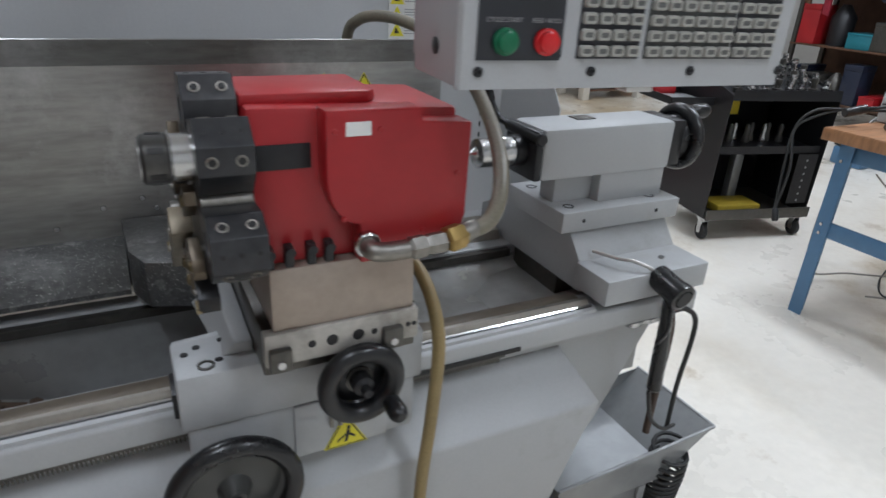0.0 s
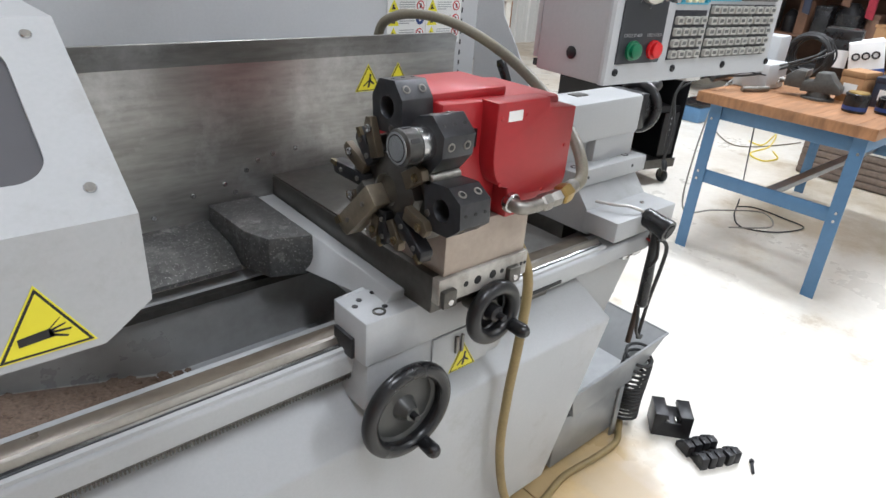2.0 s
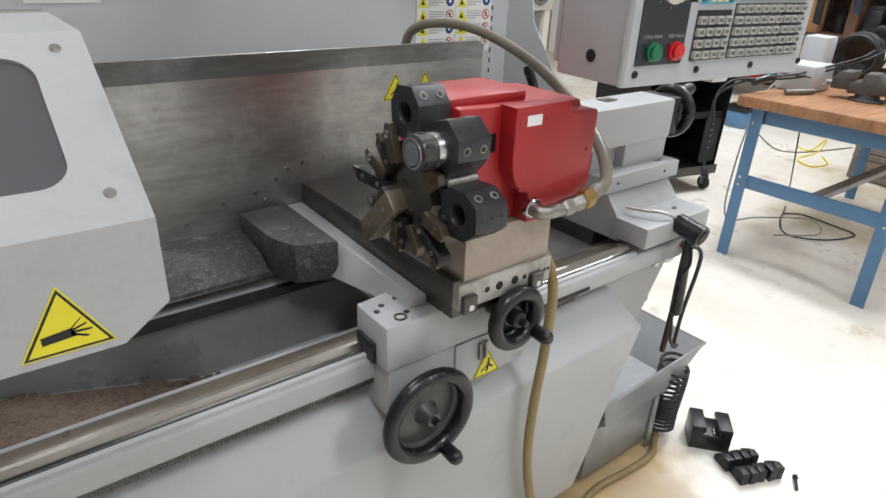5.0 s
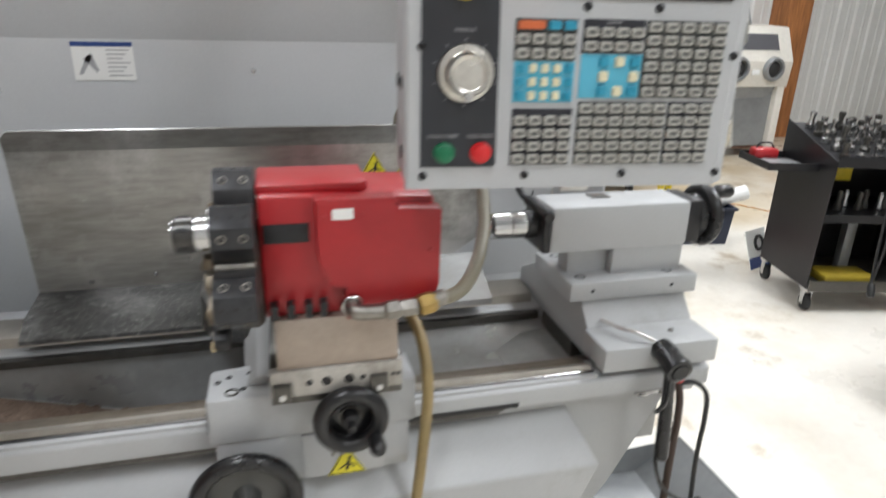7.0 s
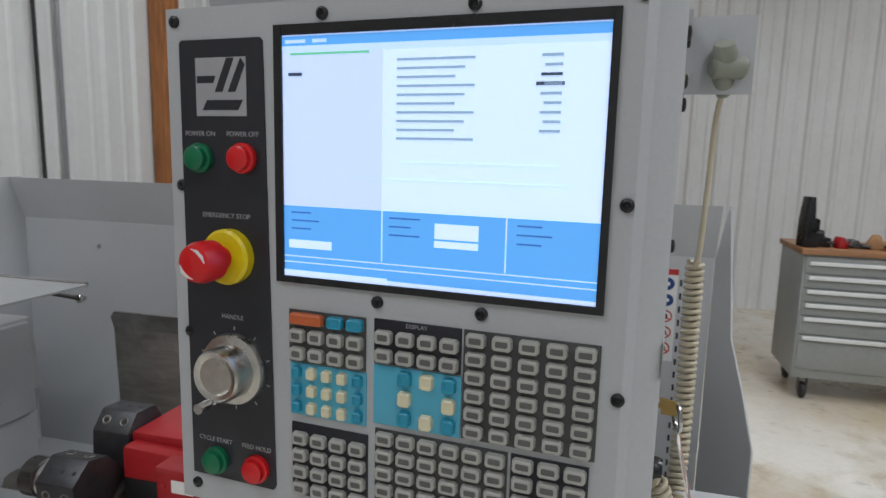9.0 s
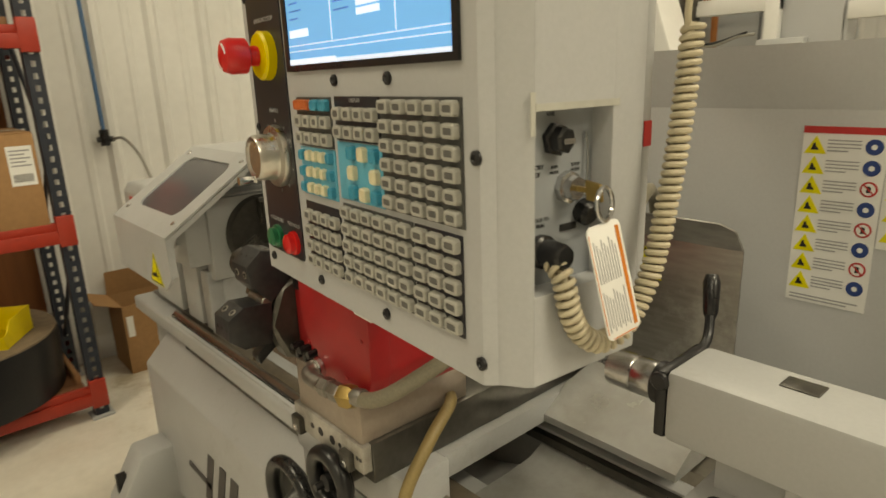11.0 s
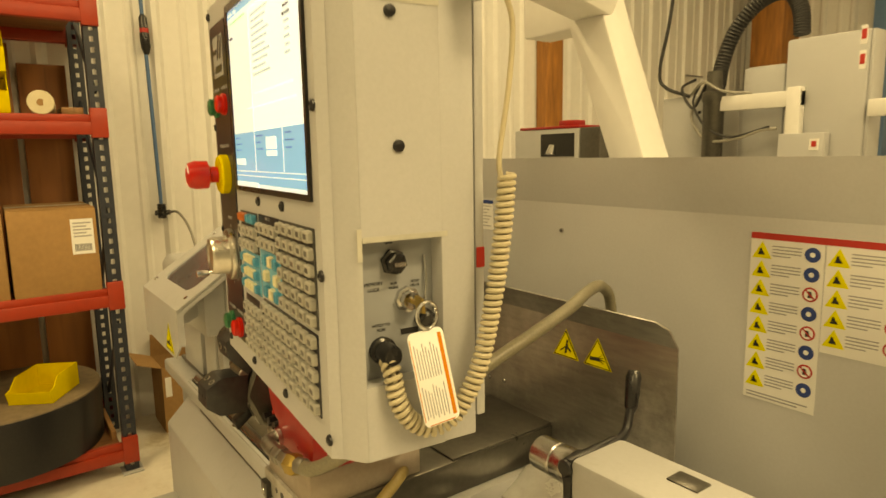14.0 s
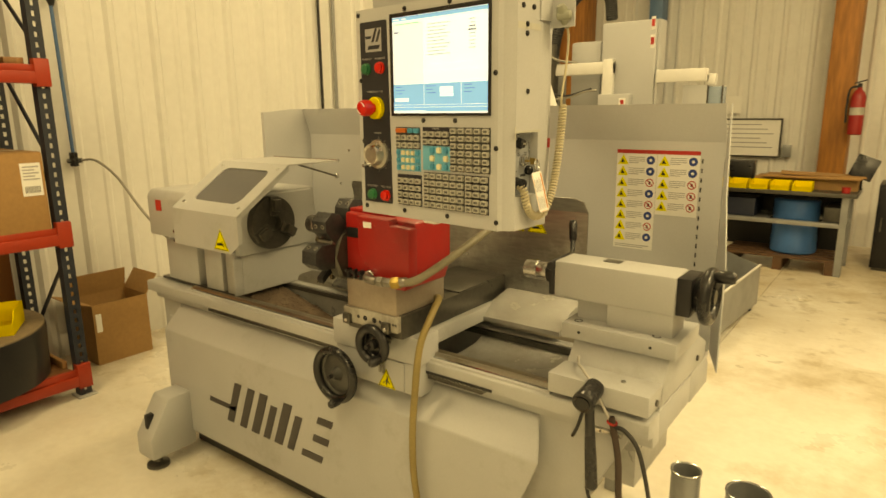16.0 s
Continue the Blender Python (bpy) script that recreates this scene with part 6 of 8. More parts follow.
solid("gun_hose", tube([(0.386, 0.208, 0.585), (0.40, 0.21, 0.54), (0.44, 0.225, 0.47), (0.52, 0.25, 0.40), (0.60, 0.285, 0.36)], 0.005, 8), RUBBER, "thin black hose from blow gun to coil", "hose")

# steel blocks on the floor
vee = thing("steel_block", (0.695, 0.155, 0.0), "black steel block with a slot on the floor", "block", turn=-50)
part("body", prism([(-0.065, 0), (0.065, 0), (0.065, 0.092), (0.020, 0.092), (0.020, 0.074), (0.028, 0.074), (0.028, 0.060), (-0.028, 0.060), (-0.028, 0.074), (-0.020, 0.074), (-0.020, 0.092), (-0.065, 0.092)], "y", -0.05, 0.05, 0.002), BLACK, vee, local=True)
for k in (-0.018, 0.012):
    part("pin", rod((k, -0.045, 0.062), (k, -0.018, 0.062), 0.006, 12), STEEL, vee, local=True)
for jx, jy, jt in ((0.588, -0.010, 62), (0.616, -0.024, 64), (0.646, -0.036, 60), (0.603, 0.052, 66), (0.634, 0.040, 60), (0.664, 0.028, 64), (0.694, 0.016, 58), (0.676, -0.052, 70), (0.706, -0.062, 62)):
    jaw = thing("chuck_jaw", (jx + 0.035, jy + 0.004, 0.0), "black hardened steel chuck jaw lying on the floor", "chuck jaw", "loose chuck jaws", turn=jt)
    part("body", prism([(-0.032, 0), (0.032, 0), (0.032, 0.020), (0.016, 0.020), (0.016, 0.034), (0.000, 0.034), (0.000, 0.046), (-0.032, 0.046)], "y", -0.0125, 0.0125, 0.0015), BLACK, jaw, local=True)
    part("groove", box(-0.028, -0.006, -0.0130, 0.0130, 0.022, 0.028), INK, jaw, local=True)
    for sx in (-0.024, -0.009):
        part("bolt_hole", lathe((sx, 0, 0.044), (sx, 0, 0.0466), [(0, 0.006), (0.0026, 0.006), (0.0026, 0.004)], 12), INK, jaw, local=True)
for sx, sy, st in ((0.75, -0.13, 30),):
    pin = thing("socket_screw", (sx, sy, 0.0), "black socket head screw lying on the floor", "screw", "loose screws", turn=st)
    part("shank", rod((-0.03, 0, 0.007), (0.02, 0, 0.007), 0.005, 10), BLACK, pin, local=True)
    part("head", rod((0.02, 0, 0.008), (0.032, 0, 0.008), 0.008, 12, 0.001), BLACK, pin, local=True)

# ---- west wall: rack, carton, hose ----
before_rack = set(bpy.data.objects)
rack = thing("pallet_rack", (-2.98, -0.7, 0), "dark blue slotted pallet rack with orange-red beams", "storage rack")


def upright(x, y, sx):
    """A slotted channel post: two strips, rungs between the slots, and flanges."""
    bm = bmesh.new()
    xf = x + sx * 0.030
    a, b = min(xf, xf - sx * 0.004), max(xf, xf - sx * 0.004)
    quad_box(bm, a, b, y - 0.032, y - 0.009, 0.012, 2.55)
    quad_box(bm, a, b, y + 0.009, y + 0.032, 0.012, 2.55)
    for k in range(50):
        quad_box(bm, a, b, y - 0.009, y + 0.009, 0.012 + k * 0.051, 0.038 + k * 0.051)
    quad_box(bm, x - 0.03, x + 0.026, y - 0.032, y - 0.028, 0.012, 2.55)
    quad_box(bm, x - 0.03, x + 0.026, y + 0.028, y + 0.032, 0.012, 2.55)
    up = part("upright", bm, RACK_BLUE, rack, smooth=False)
    part("foot_plate", box(x - 0.05, x + 0.055, y - 0.05, y + 0.05, 0, 0.012, 0.002), GREY, up, "pale steel foot plate")


for uy in (0.318, -2.05):
    upright(-2.70, uy, 1)
    upright(-3.31, uy, 1)
    for z0, z1 in ((0.25, 0.80), (0.80, 1.35), (1.35, 1.95), (1.95, 2.45)):
        part("brace", rod((-2.72, uy, z0 if int(z0 * 10) % 2 else z1), (-3.30, uy, z1 if int(z0 * 10) % 2 else z0), 0.011, 8), RACK_BLUE, rack)
for z in (0.17, 0.99, 1.84, 2.36):
    for bx, s in ((-2.695, 1), (-3.325, -1)):
        x0, x1 = sorted((bx, bx + s * 0.045))
        beam = part("beam", joined(box(x0, x1, -2.02, 0.285, z - 0.095, z - 0.035, 0.004), box(x0 if s > 0 else x0 + 0.012, x1 - 0.012 if s > 0 else x1, -2.02, 0.285, z - 0.036, z, 0.003)), RACK_RED, rack, "orange-red step beam")
        part("end_plate", box(bx - 0.003 if s > 0 else bx - 0.05, bx + 0.047 if s > 0 else bx + 0.003, 0.280, 0.352, z - 0.11, z + 0.03, 0.002), RACK_RED, beam)
    part("shelf_board", box(-3.33, -2.712, -2.0, 0.272, z - 0.034, z - 0.005, 0.002), PLYWOOD, rack, "worn brown shelf board")
for k, (py, pw, tilt) in enumerate(((0.155, 0.115, 0.0), (-0.10, 0.11, 0.01), (-0.37, 0.13, 0.0), (-0.75, 0.10, 0.0), (-1.05, 0.12, 0.0))):
    solid("leaning_plank", box(-3.395, -3.372, py - pw, py + pw, 0.0, 2.15 + 0.1 * (k % 2), 0.003), CEDAR, "reddish rough plank standing behind the rack", "plank", "planks behind the rack")


def carton(name, x0, x1, y0, y1, z, h, label):
    c = thing(name, ((x0 + x1) / 2, (y0 + y1) / 2, z), label, "cardboard box", "cartons on the rack")
    part("body", box(x0, x1, y0, y1, z, z + h, 0.006), CARDBOARD, c)
    part("flap", moved(box(x0 + 0.004, (x0 + x1) / 2 - 0.002, y0 + 0.004, y1 - 0.004, 0, 0.004), Matrix.Translation((0, 0, z + h + 0.001))), CARDBOARD, c)
    part("flap", moved(box((x0 + x1) / 2 + 0.002, x1 - 0.004, y0 + 0.004, y1 - 0.004, 0, 0.004), Matrix.Translation((0, 0, z + h + 0.001))), CARDBOARD, c)
    part("tape", box((x0 + x1) / 2 - 0.025, (x0 + x1) / 2 + 0.025, y0 + 0.002, y1 - 0.002, z + h + 0.0052, z + h + 0.0062), TAPE, c)
    return c


big = carton("cardboard_box", -3.18, -2.665, -0.10, 0.262, 0.986, 0.41, "brown cardboard box with a white label on a shelf")
part("label", box(-2.665, -2.6638, 0.150, 0.246, 1.175, 1.345), WHITE, big, "white shipping label")
for k in range(5):
    part("writing_bar", box(-2.6638, -2.6632, 0.160, 0.236 - 0.02 * (k % 2), 1.322 - k * 0.016, 1.329 - k * 0.016), GREY_INK, big)
for k in range(12):
    part("code_bar", box(-2.6638, -2.6632, 0.162 + k * 0.0062, 0.165 + k * 0.0062, 1.19, 1.225), INK, big)
carton("cardboard_box", -3.18, -2.67, -0.50, -0.115, 0.986, 0.40, "brown cardboard box on a rack shelf")
carton("cardboard_box", -3.18, -2.69, -0.95, -0.53, 0.986, 0.35, "brown cardboard box on a rack shelf")


def open_bin(x, y, z, w, d, h, turn, label, group):
    """A stacking bin with a cut-down front."""
    b = thing("storage_bin", (x, y, z), label, "plastic bin", group, turn=turn)
    t = 0.004
    part("floor", box(-w / 2, w / 2, -d / 2, d / 2, 0, t), YELLOW, b, local=True)
    part("back", box(-w / 2, w / 2, d / 2 - t, d / 2, t, h, 0.001), YELLOW, b, local=True)
    for s in (-1, 1):
        x0, x1 = sorted((s * w / 2, s * (w / 2 - t)))
        part("side", prism([(-d / 2, t), (-d / 2 - 0.02, h * 0.55), (-d / 2 + 0.07 * d, h * 0.6), (-d / 2 + 0.25 * d, h), (d / 2 - t, h), (d / 2 - t, t)], "x", x0, x1), YELLOW, b, local=True)
    part("front", prism([(-d / 2, t), (-d / 2 - 0.02, h * 0.55), (-d / 2 - 0.016, h * 0.55), (-d / 2 + t, t)], "x", -w / 2 + t, w / 2 - t), YELLOW, b, local=True)
    return b


for k in range(2):
    open_bin(-2.86, -0.165, 1.835 + k * 0.192, 0.27, 0.30, 0.19, 90, "stacked yellow plastic bin on the rack", "yellow rack bins")
    open_bin(-2.86, -0.47, 1.835 + k * 0.192, 0.27, 0.30, 0.19, 90, "stacked yellow plastic bin on the rack", "yellow rack bins")
rl = thing("paper_roll", (-2.85, 0.10, 1.835), "cream paper roll lying on a rack shelf", "roll")
part("roll", lathe((-2.66, 0.085, 1.89), (-3.02, 0.12, 1.89), [(0, 0.02), (0.0, 0.052), (0.004, 0.055), (0.35, 0.055), (0.36, 0.052)], 24), ROLL, rl)
part("core", lathe((-2.659, 0.085, 1.89), (-2.662, 0.085, 1.89), [(0, 0.016), (0.003, 0.016)], 18), CARDBOARD, rl)
solid("wood_offcut", box(-2.95, -2.72, 0.17, 0.262, 1.835, 1.875, 0.003), BENCHTOP, "short wooden offcut on a rack shelf", "wood")
drum = thing("banding_coil", (-2.97, -0.22, 0.165), "big black coil with a dusty brown lid", "coil")
part("body", lathe((-2.97, -0.22, 0.165), (-2.97, -0.22, 0.46), [(0, 0.42), (0.01, 0.455), (0.28, 0.465), (0.295, 0.46)], 56), BLACK, drum)
part("lid", lathe((-2.97, -0.22, 0.461), (-2.97, -0.22, 0.472), [(0, 0.46), (0.008, 0.458), (0.010, 0.452)], 56), BROWN_TOP, drum, "dusty brown round lid")
open_bin(-2.80, -0.02, 0.473, 0.20, 0.27, 0.115, 60, "yellow plastic bin on the black coil", "yellow rack bins")
solid("wood_offcut", box(-3.15, -2.75, 0.245, 0.268, 0.166, 0.21, 0.002), BENCHTOP, "short wooden offcut on a rack shelf", "wood")

slide(0, -0.12, 0, *[o for o in bpy.data.objects if o not in before_rack and o.parent is None])

ctn = thing("open_carton", (-3.19, 0.66, 0), "open brown cardboard carton on the floor, flaps up", "cardboard box")
cx0, cx1, cy0, cy1, ch = -3.36, -3.06, 0.50, 0.86, 0.40
for nm, b in (("side", box(cx0, cx1, cy0, cy0 + 0.005, 0, ch)), ("side", box(cx0, cx1, cy1 - 0.005, cy1, 0, ch)), ("side", box(cx0, cx0 + 0.005, cy0 + 0.005, cy1 - 0.005, 0, ch)), ("side", box(cx1 - 0.005, cx1, cy0 + 0.005, cy1 - 0.005, 0, ch)), ("bottom", box(cx0 + 0.005, cx1 - 0.005, cy0 + 0.005, cy1 - 0.005, 0.001, 0.006))):
    part(nm, b, CARDBOARD, ctn)
part("flap", moved(box(-0.002, 0.002, 0, cy1 - cy0, 0, 0.15), Matrix.Translation((cx0 + 0.004, cy0, ch)) @ Matrix.Rotation(radians(12), 4, "Y")), CARDBOARD, ctn)
part("flap", moved(box(0, cx1 - cx0, -0.002, 0.002, 0, 0.15), Matrix.Translation((cx0, cy1 - 0.004, ch)) @ Matrix.Rotation(radians(-35), 4, "X")), CARDBOARD, ctn)
part("flap", moved(box(0, cx1 - cx0, -0.002, 0.002, 0, 0.14), Matrix.Translation((cx0, cy0 + 0.004, ch)) @ Matrix.Rotation(radians(70), 4, "X")), CARDBOARD, ctn)
part("label", box(cx1, cx1 + 0.001, 0.515, 0.55, 0.22, 0.34), WHITE, ctn)
slide(0, -0.05, 0, ctn)

drop = thing("hose_drop", (-3.36, 0.66, 1.2), "blue air hose drop with black couplings on the wall", "hose")
part("hose", tube([(-3.37, 0.62, 4.5), (-3.37, 0.63, 3.2), (-3.365, 0.645, 2.3), (-3.365, 0.655, 1.7), (-3.36, 0.66, 1.27)], 0.011, 10, 4), BLUE_HOSE, drop)
part("coupling", lathe((-3.365, 0.644, 2.42), (-3.365, 0.650, 2.19), [(0, 0.014), (0.02, 0.024), (0.10, 0.024), (0.11, 0.028), (0.19, 0.027), (0.23, 0.014)], 16), BLACK_PLASTIC, drop, "black coupling")
part("red_band", lathe((-3.365, 0.646, 2.34), (-3.365, 0.648, 2.30), [(0, 0.0255), (0.04, 0.0255)], 16), RED_INK, drop)
part("end_fitting", joined(rod((-3.36, 0.66, 1.30), (-3.36, 0.66, 1.21), 0.025, 14, 0.004), rod((-3.36, 0.62, 1.245), (-3.36, 0.71, 1.245), 0.016, 12, 0.003)), BLACK_PLASTIC, drop)
part("cable", tube([(-3.36, 0.70, 1.245), (-3.20, 0.72, 1.25), (-2.95, 0.72, 1.16), (-2.6, 0.68, 0.98), (-2.3, 0.66, 0.85), (-1.98, 0.66, 0.76)], 0.008, 10), GREY_CABLE, drop, "grey-tan drooping cable")
slide(0, -0.07, 0.05, drop)
drop2 = thing("cord_drop", (-3.37, 2.76, 1.3), "black power cord hanging down the wall", "cable")
part("cord", tube([(-3.365, 2.74, 4.5), (-3.36, 2.76, 2.6), (-3.36, 2.765, 1.25)], 0.013, 8, 4), RUBBER, drop2)
part("socket", lathe((-3.36, 2.765, 1.27), (-3.36, 2.765, 1.13), [(0, 0.014), (0.03, 0.026), (0.12, 0.026), (0.14, 0.02)], 14), BLACK_PLASTIC, drop2)
solid("wall_conduit", rod((-3.372, 2.95, 0.3), (-3.372, 2.95, 4.5), 0.016, 12), GALV, "grey steel conduit up the wall", "conduit")
solid("timber_post", box(-3.39, -3.27, 3.83, 4.05, 0, HIGH, 0.006), TIMBER, "orange-brown timber building post against the wall", "post", "wall posts", "structure")
solid("timber_post", box(-3.39, -3.12, -2.74, -2.44, 0, HIGH, 0.006), TIMBER, "orange-brown timber building post against the wall", "post", "wall posts", "structure")

# door and exit sign at the far corner
door = thing("door_1", (-3.37, 6.40, 0), "cream door in a cream steel frame", "door", kind="structure")
part("door_leaf", box(-3.385, -3.345, 6.05, 6.74, 0.01, 2.05, 0.004), CREAM_PAINT, door)
part("door_frame", joined(box(-3.39, -3.32, 5.99, 6.05, 0, 2.11, 0.003), box(-3.39, -3.32, 6.74, 6.80, 0, 2.11, 0.003), box(-3.39, -3.32, 6.05, 6.74, 2.055, 2.11, 0.003)), BENCHTOP, door)
part("door_handle", joined(rod((-3.345, 6.13, 1.0), (-3.29, 6.13, 1.0), 0.012, 10), rod((-3.295, 6.13, 1.0), (-3.295, 6.25, 1.0), 0.010, 10)), STEEL, door)
EXIT_RED = glowing("exit_sign_red", (1.0, 0.08, 0.10), 1.2)
ex = thing("exit_sign", (-3.36, 6.55, 2.16), "white exit sign with a glowing red face", "exit sign")
part("case", box(-3.385, -3.33, 6.40, 6.68, 2.16, 2.42, 0.006), WHITE_PAINT, ex)
part("lit_face", box(-3.331, -3.327, 6.44, 6.64, 2.18, 2.34, 0.001), EXIT_RED, ex, "glowing red face")
part("arm", rod((-3.37, 6.42, 2.44), (-3.37, 6.10, 2.44), 0.01, 8), GALV, ex)
pan = thing("electric_panel", (-3.28, 7.30, 1.2), "grey steel electric panel in the corner", "electric box")
part("case", box(-3.385, -3.16, 7.18, 7.33, 1.25, 2.32, 0.005), GALV, pan)
part("cover", box(-3.375, -3.17, 7.172, 7.18, 1.27, 2.30, 0.002), GREY, pan)
part("latch", box(-3.20, -3.185, 7.165, 7.174, 1.75, 1.80, 0.002), BLACK, pan)

# ---- mill and its parts behind the splash guard ----
SET_BACK = Matrix.Translation((1.0, -0.8, 1.62)) @ Matrix.Scale(1.235, 4) @ Matrix.Translation((-1.0, 0.8, -1.62))


def mpart(name, bm, mat, parent, label="", kind=""):
    """A part of the mill group, drawn to a smaller scale and set back to its place."""
    return part(name, moved(bm, SET_BACK), mat, parent, label, kind=kind)


mill = thing("milling_machine", (-1.1, 3.6, 0), "grey milling machine with tall column behind the lathe", "milling machine")
mpart("base", box(-1.15, -0.27, 2.50, 3.25, 0.3085, 1.35, 0.02), GREY, mill)
mpart("column", box(-0.63, -0.30, 2.60, 2.74, 1.35, 2.15, 0.01), PANEL, mill, "tall grey column cover")
mpart("column_edge", box(-0.299, -0.285, 2.61, 2.73, 1.40, 2.15, 0.003), GREY, mill)
mpart("head_box", box(-1.28, -1.0, 2.62, 2.9, 1.35, 1.945, 0.01), GREY, mill)
mpart("arm", box(-0.955, -0.54, 2.56, 2.62, 1.855, 1.925, 0.004), WHITE_PAINT, mill, "pale horizontal arm")
mpart("arm_post", box(-0.60, -0.54, 2.555, 2.62, 1.35, 1.94, 0.004), WHITE_PAINT, mill)
mpart("arm_box", box(-0.62, -0.425, 2.545, 2.60, 1.35, 1.735, 0.004), GREY, mill)
sk = mpart("sticker", box(-0.485, -0.445, 2.543, 2.545, 1.66, 1.71), WHITE, mill)
mpart("mark", box(-0.475, -0.455, 2.5415, 2.543, 1.675, 1.70), RED_INK, sk)
mpart("rear_arm", box(-0.284, -0.005, 2.58, 2.63, 1.795, 1.865, 0.004), WHITE_PAINT, mill, "pale horizontal arm")
mpart("spindle", lathe((-0.96, 2.58, 1.35), (-0.96, 2.58, 2.06), [(0, 0.05), (0.55, 0.05), (0.56, 0.056), (0.60, 0.056), (0.61, 0.04), (0.70, 0.036)], 20), DARK_STEEL, mill, "dark vertical cylinder")
mpart("motor", box(-0.86, -0.66, 2.66, 2.9, 1.35, 2.06, 0.015), GREY, mill)
for k, zz in enumerate((2.12, 2.02)):
    st = mpart("sticker", box(-0.335, -0.310, 2.5985, 2.60, zz - 0.03, zz + 0.045), WHITE, mill)
    mpart("mark", box(-0.332, -0.313, 2.597, 2.5985, zz - 0.01, zz + 0.03), RED_INK, st)
rings = []
hose_pts = smooth_path([(-0.955, 2.60, 1.96), (-0.95, 2.62, 2.08), (-0.90, 2.64, 2.24), (-0.79, 2.66, 2.36), (-0.68, 2.68, 2.38), (-0.63, 2.70, 2.30), (-0.62, 2.71, 2.18)], 10)
mpart("corrugated_hose", tube(hose_pts, 0.032, 14, 0), RUBBER, mill, "black corrugated hose")
for k in range(2, len(hose_pts) - 1, 1):
    rings.append(torus(hose_pts[k], hose_pts[k] - hose_pts[k - 1], 0.032, 0.006, 14, 6))
mpart("hose_ribs", joined(*rings), RUBBER, mill, kind="stuff")
mpart("cable_arc", tube([(-1.02, 2.60, 1.98), (-1.08, 2.58, 1.85), (-0.98, 2.55, 1.72), (-0.82, 2.54, 1.72), (-0.70, 2.54, 1.755), (-0.63, 2.55, 1.76)], 0.008, 8), GREY_CABLE, mill)
mpart("cable_arc", tube([(-1.04, 2.585, 2.0), (-1.06, 2.56, 1.90), (-0.97, 2.54, 1.78), (-0.84, 2.535, 1.73), (-0.66, 2.54, 1.77)], 0.006, 8), RUBBER, mill)
mpart("cable_arc", tube([(-1.10, 2.60, 1.95), (-1.0, 2.55, 2.0), (-0.90, 2.545, 1.95), (-0.78, 2.60, 1.93)], 0.007, 8), GREY_CABLE, mill)
for bz in (1.76, 1.86):
    mpart("bolt", rod((-1.06, 2.616, bz), (-1.06, 2.62, bz), 0.009, 8), BLACK, mill)
mpart("cable_drop", tube([(-1.22, 2.65, 3.2), (-1.24, 2.62, 2.45), (-1.29, 2.6, 2.1), (-1.25, 2.6, 2.0), (-1.12, 2.62, 1.945)], 0.009, 8), RUBBER, mill)
mpart("cable_drop", tube([(-1.05, 2.56, 2.02), (-1.12, 2.55, 1.98), (-1.06, 2.56, 1.88), (-1.0, 2.57, 1.99)], 0.007, 8), RUBBER, mill)
mon = thing("operator_panel", (-0.25, 3.47, 0), "grey operator panel with a pale blue side", "control panel")
mpart("case", box(-0.132, 0.0, 2.60, 2.72, 1.35, 1.775, 0.004), GREY, mon)
mpart("side_panel", box(0.002, 0.08, 2.61, 2.70, 1.58, 1.765, 0.003), CLEAR_BLUE, mon, "pale blue panel")
mpart("pedestal", box(-0.160, -0.136, 2.62, 2.68, 0.3085, 1.50, 0.002), GREY, mon)
for bz in (1.40, 1.45, 1.50):
    for bx in (-0.115, -0.04):
        mpart("bolt", rod((bx, 2.597, bz), (bx, 2.60, bz), 0.007, 8), BLACK, mon)
mpart("lower_case", box(0.002, 0.08, 2.61, 2.70, 1.35, 1.575, 0.003), GREY, mon)
mpart("post", box(-0.05, -0.02, 2.60, 2.63, 1.775, 1.80, 0.002), WHITE_PAINT, mon)
mpart("button_box", box(0.0, 0.04, 2.60, 2.64, 1.775, 1.835, 0.004), WHITE_PAINT, mon)
mpart("frame", joined(box(-0.002, 0.006, 2.602, 2.61, 1.36, 1.77), box(0.076, 0.084, 2.602, 2.61, 1.36, 1.77), box(0.006, 0.076, 2.602, 2.61, 1.56, 1.57)), DARK_STEEL, mon)
slide(0.03, 0, -0.06, mill, mon)
vent = thing("vent_box", (-1.6, 2.3, 0), "grey vented enclosure with a red lid", "enclosure")
part("body", box(-1.90, -1.42, 2.2, 2.44, 0, 1.745, 0.008), GREY, vent)
part("lid", joined(box(-1.86, -1.42, 2.2, 2.40, 1.746, 1.760, 0.004), box(-1.60, -1.50, 2.24, 2.34, 1.760, 1.79, 0.006)), RED, vent, "red lid")
part("side_box", box(-1.415, -1.285, 2.2, 2.42, 0, 1.745, 0.006), DARK_STEEL, vent)
part("opening", box(-1.69, -1.45, 2.196, 2.20, 1.60, 1.72), INK, vent)
part("spout", lathe((-1.60, 2.18, 1.61), (-1.60, 2.196, 1.66), [(0, 0.03), (0.05, 0.02)], 14), STEEL, vent)
solid("blue_column", box(-1.955, -1.79, 7.14, 7.36, 0, HIGH, 0.004), BLUE, "blue painted steel column on the wall", "column", kind="structure")

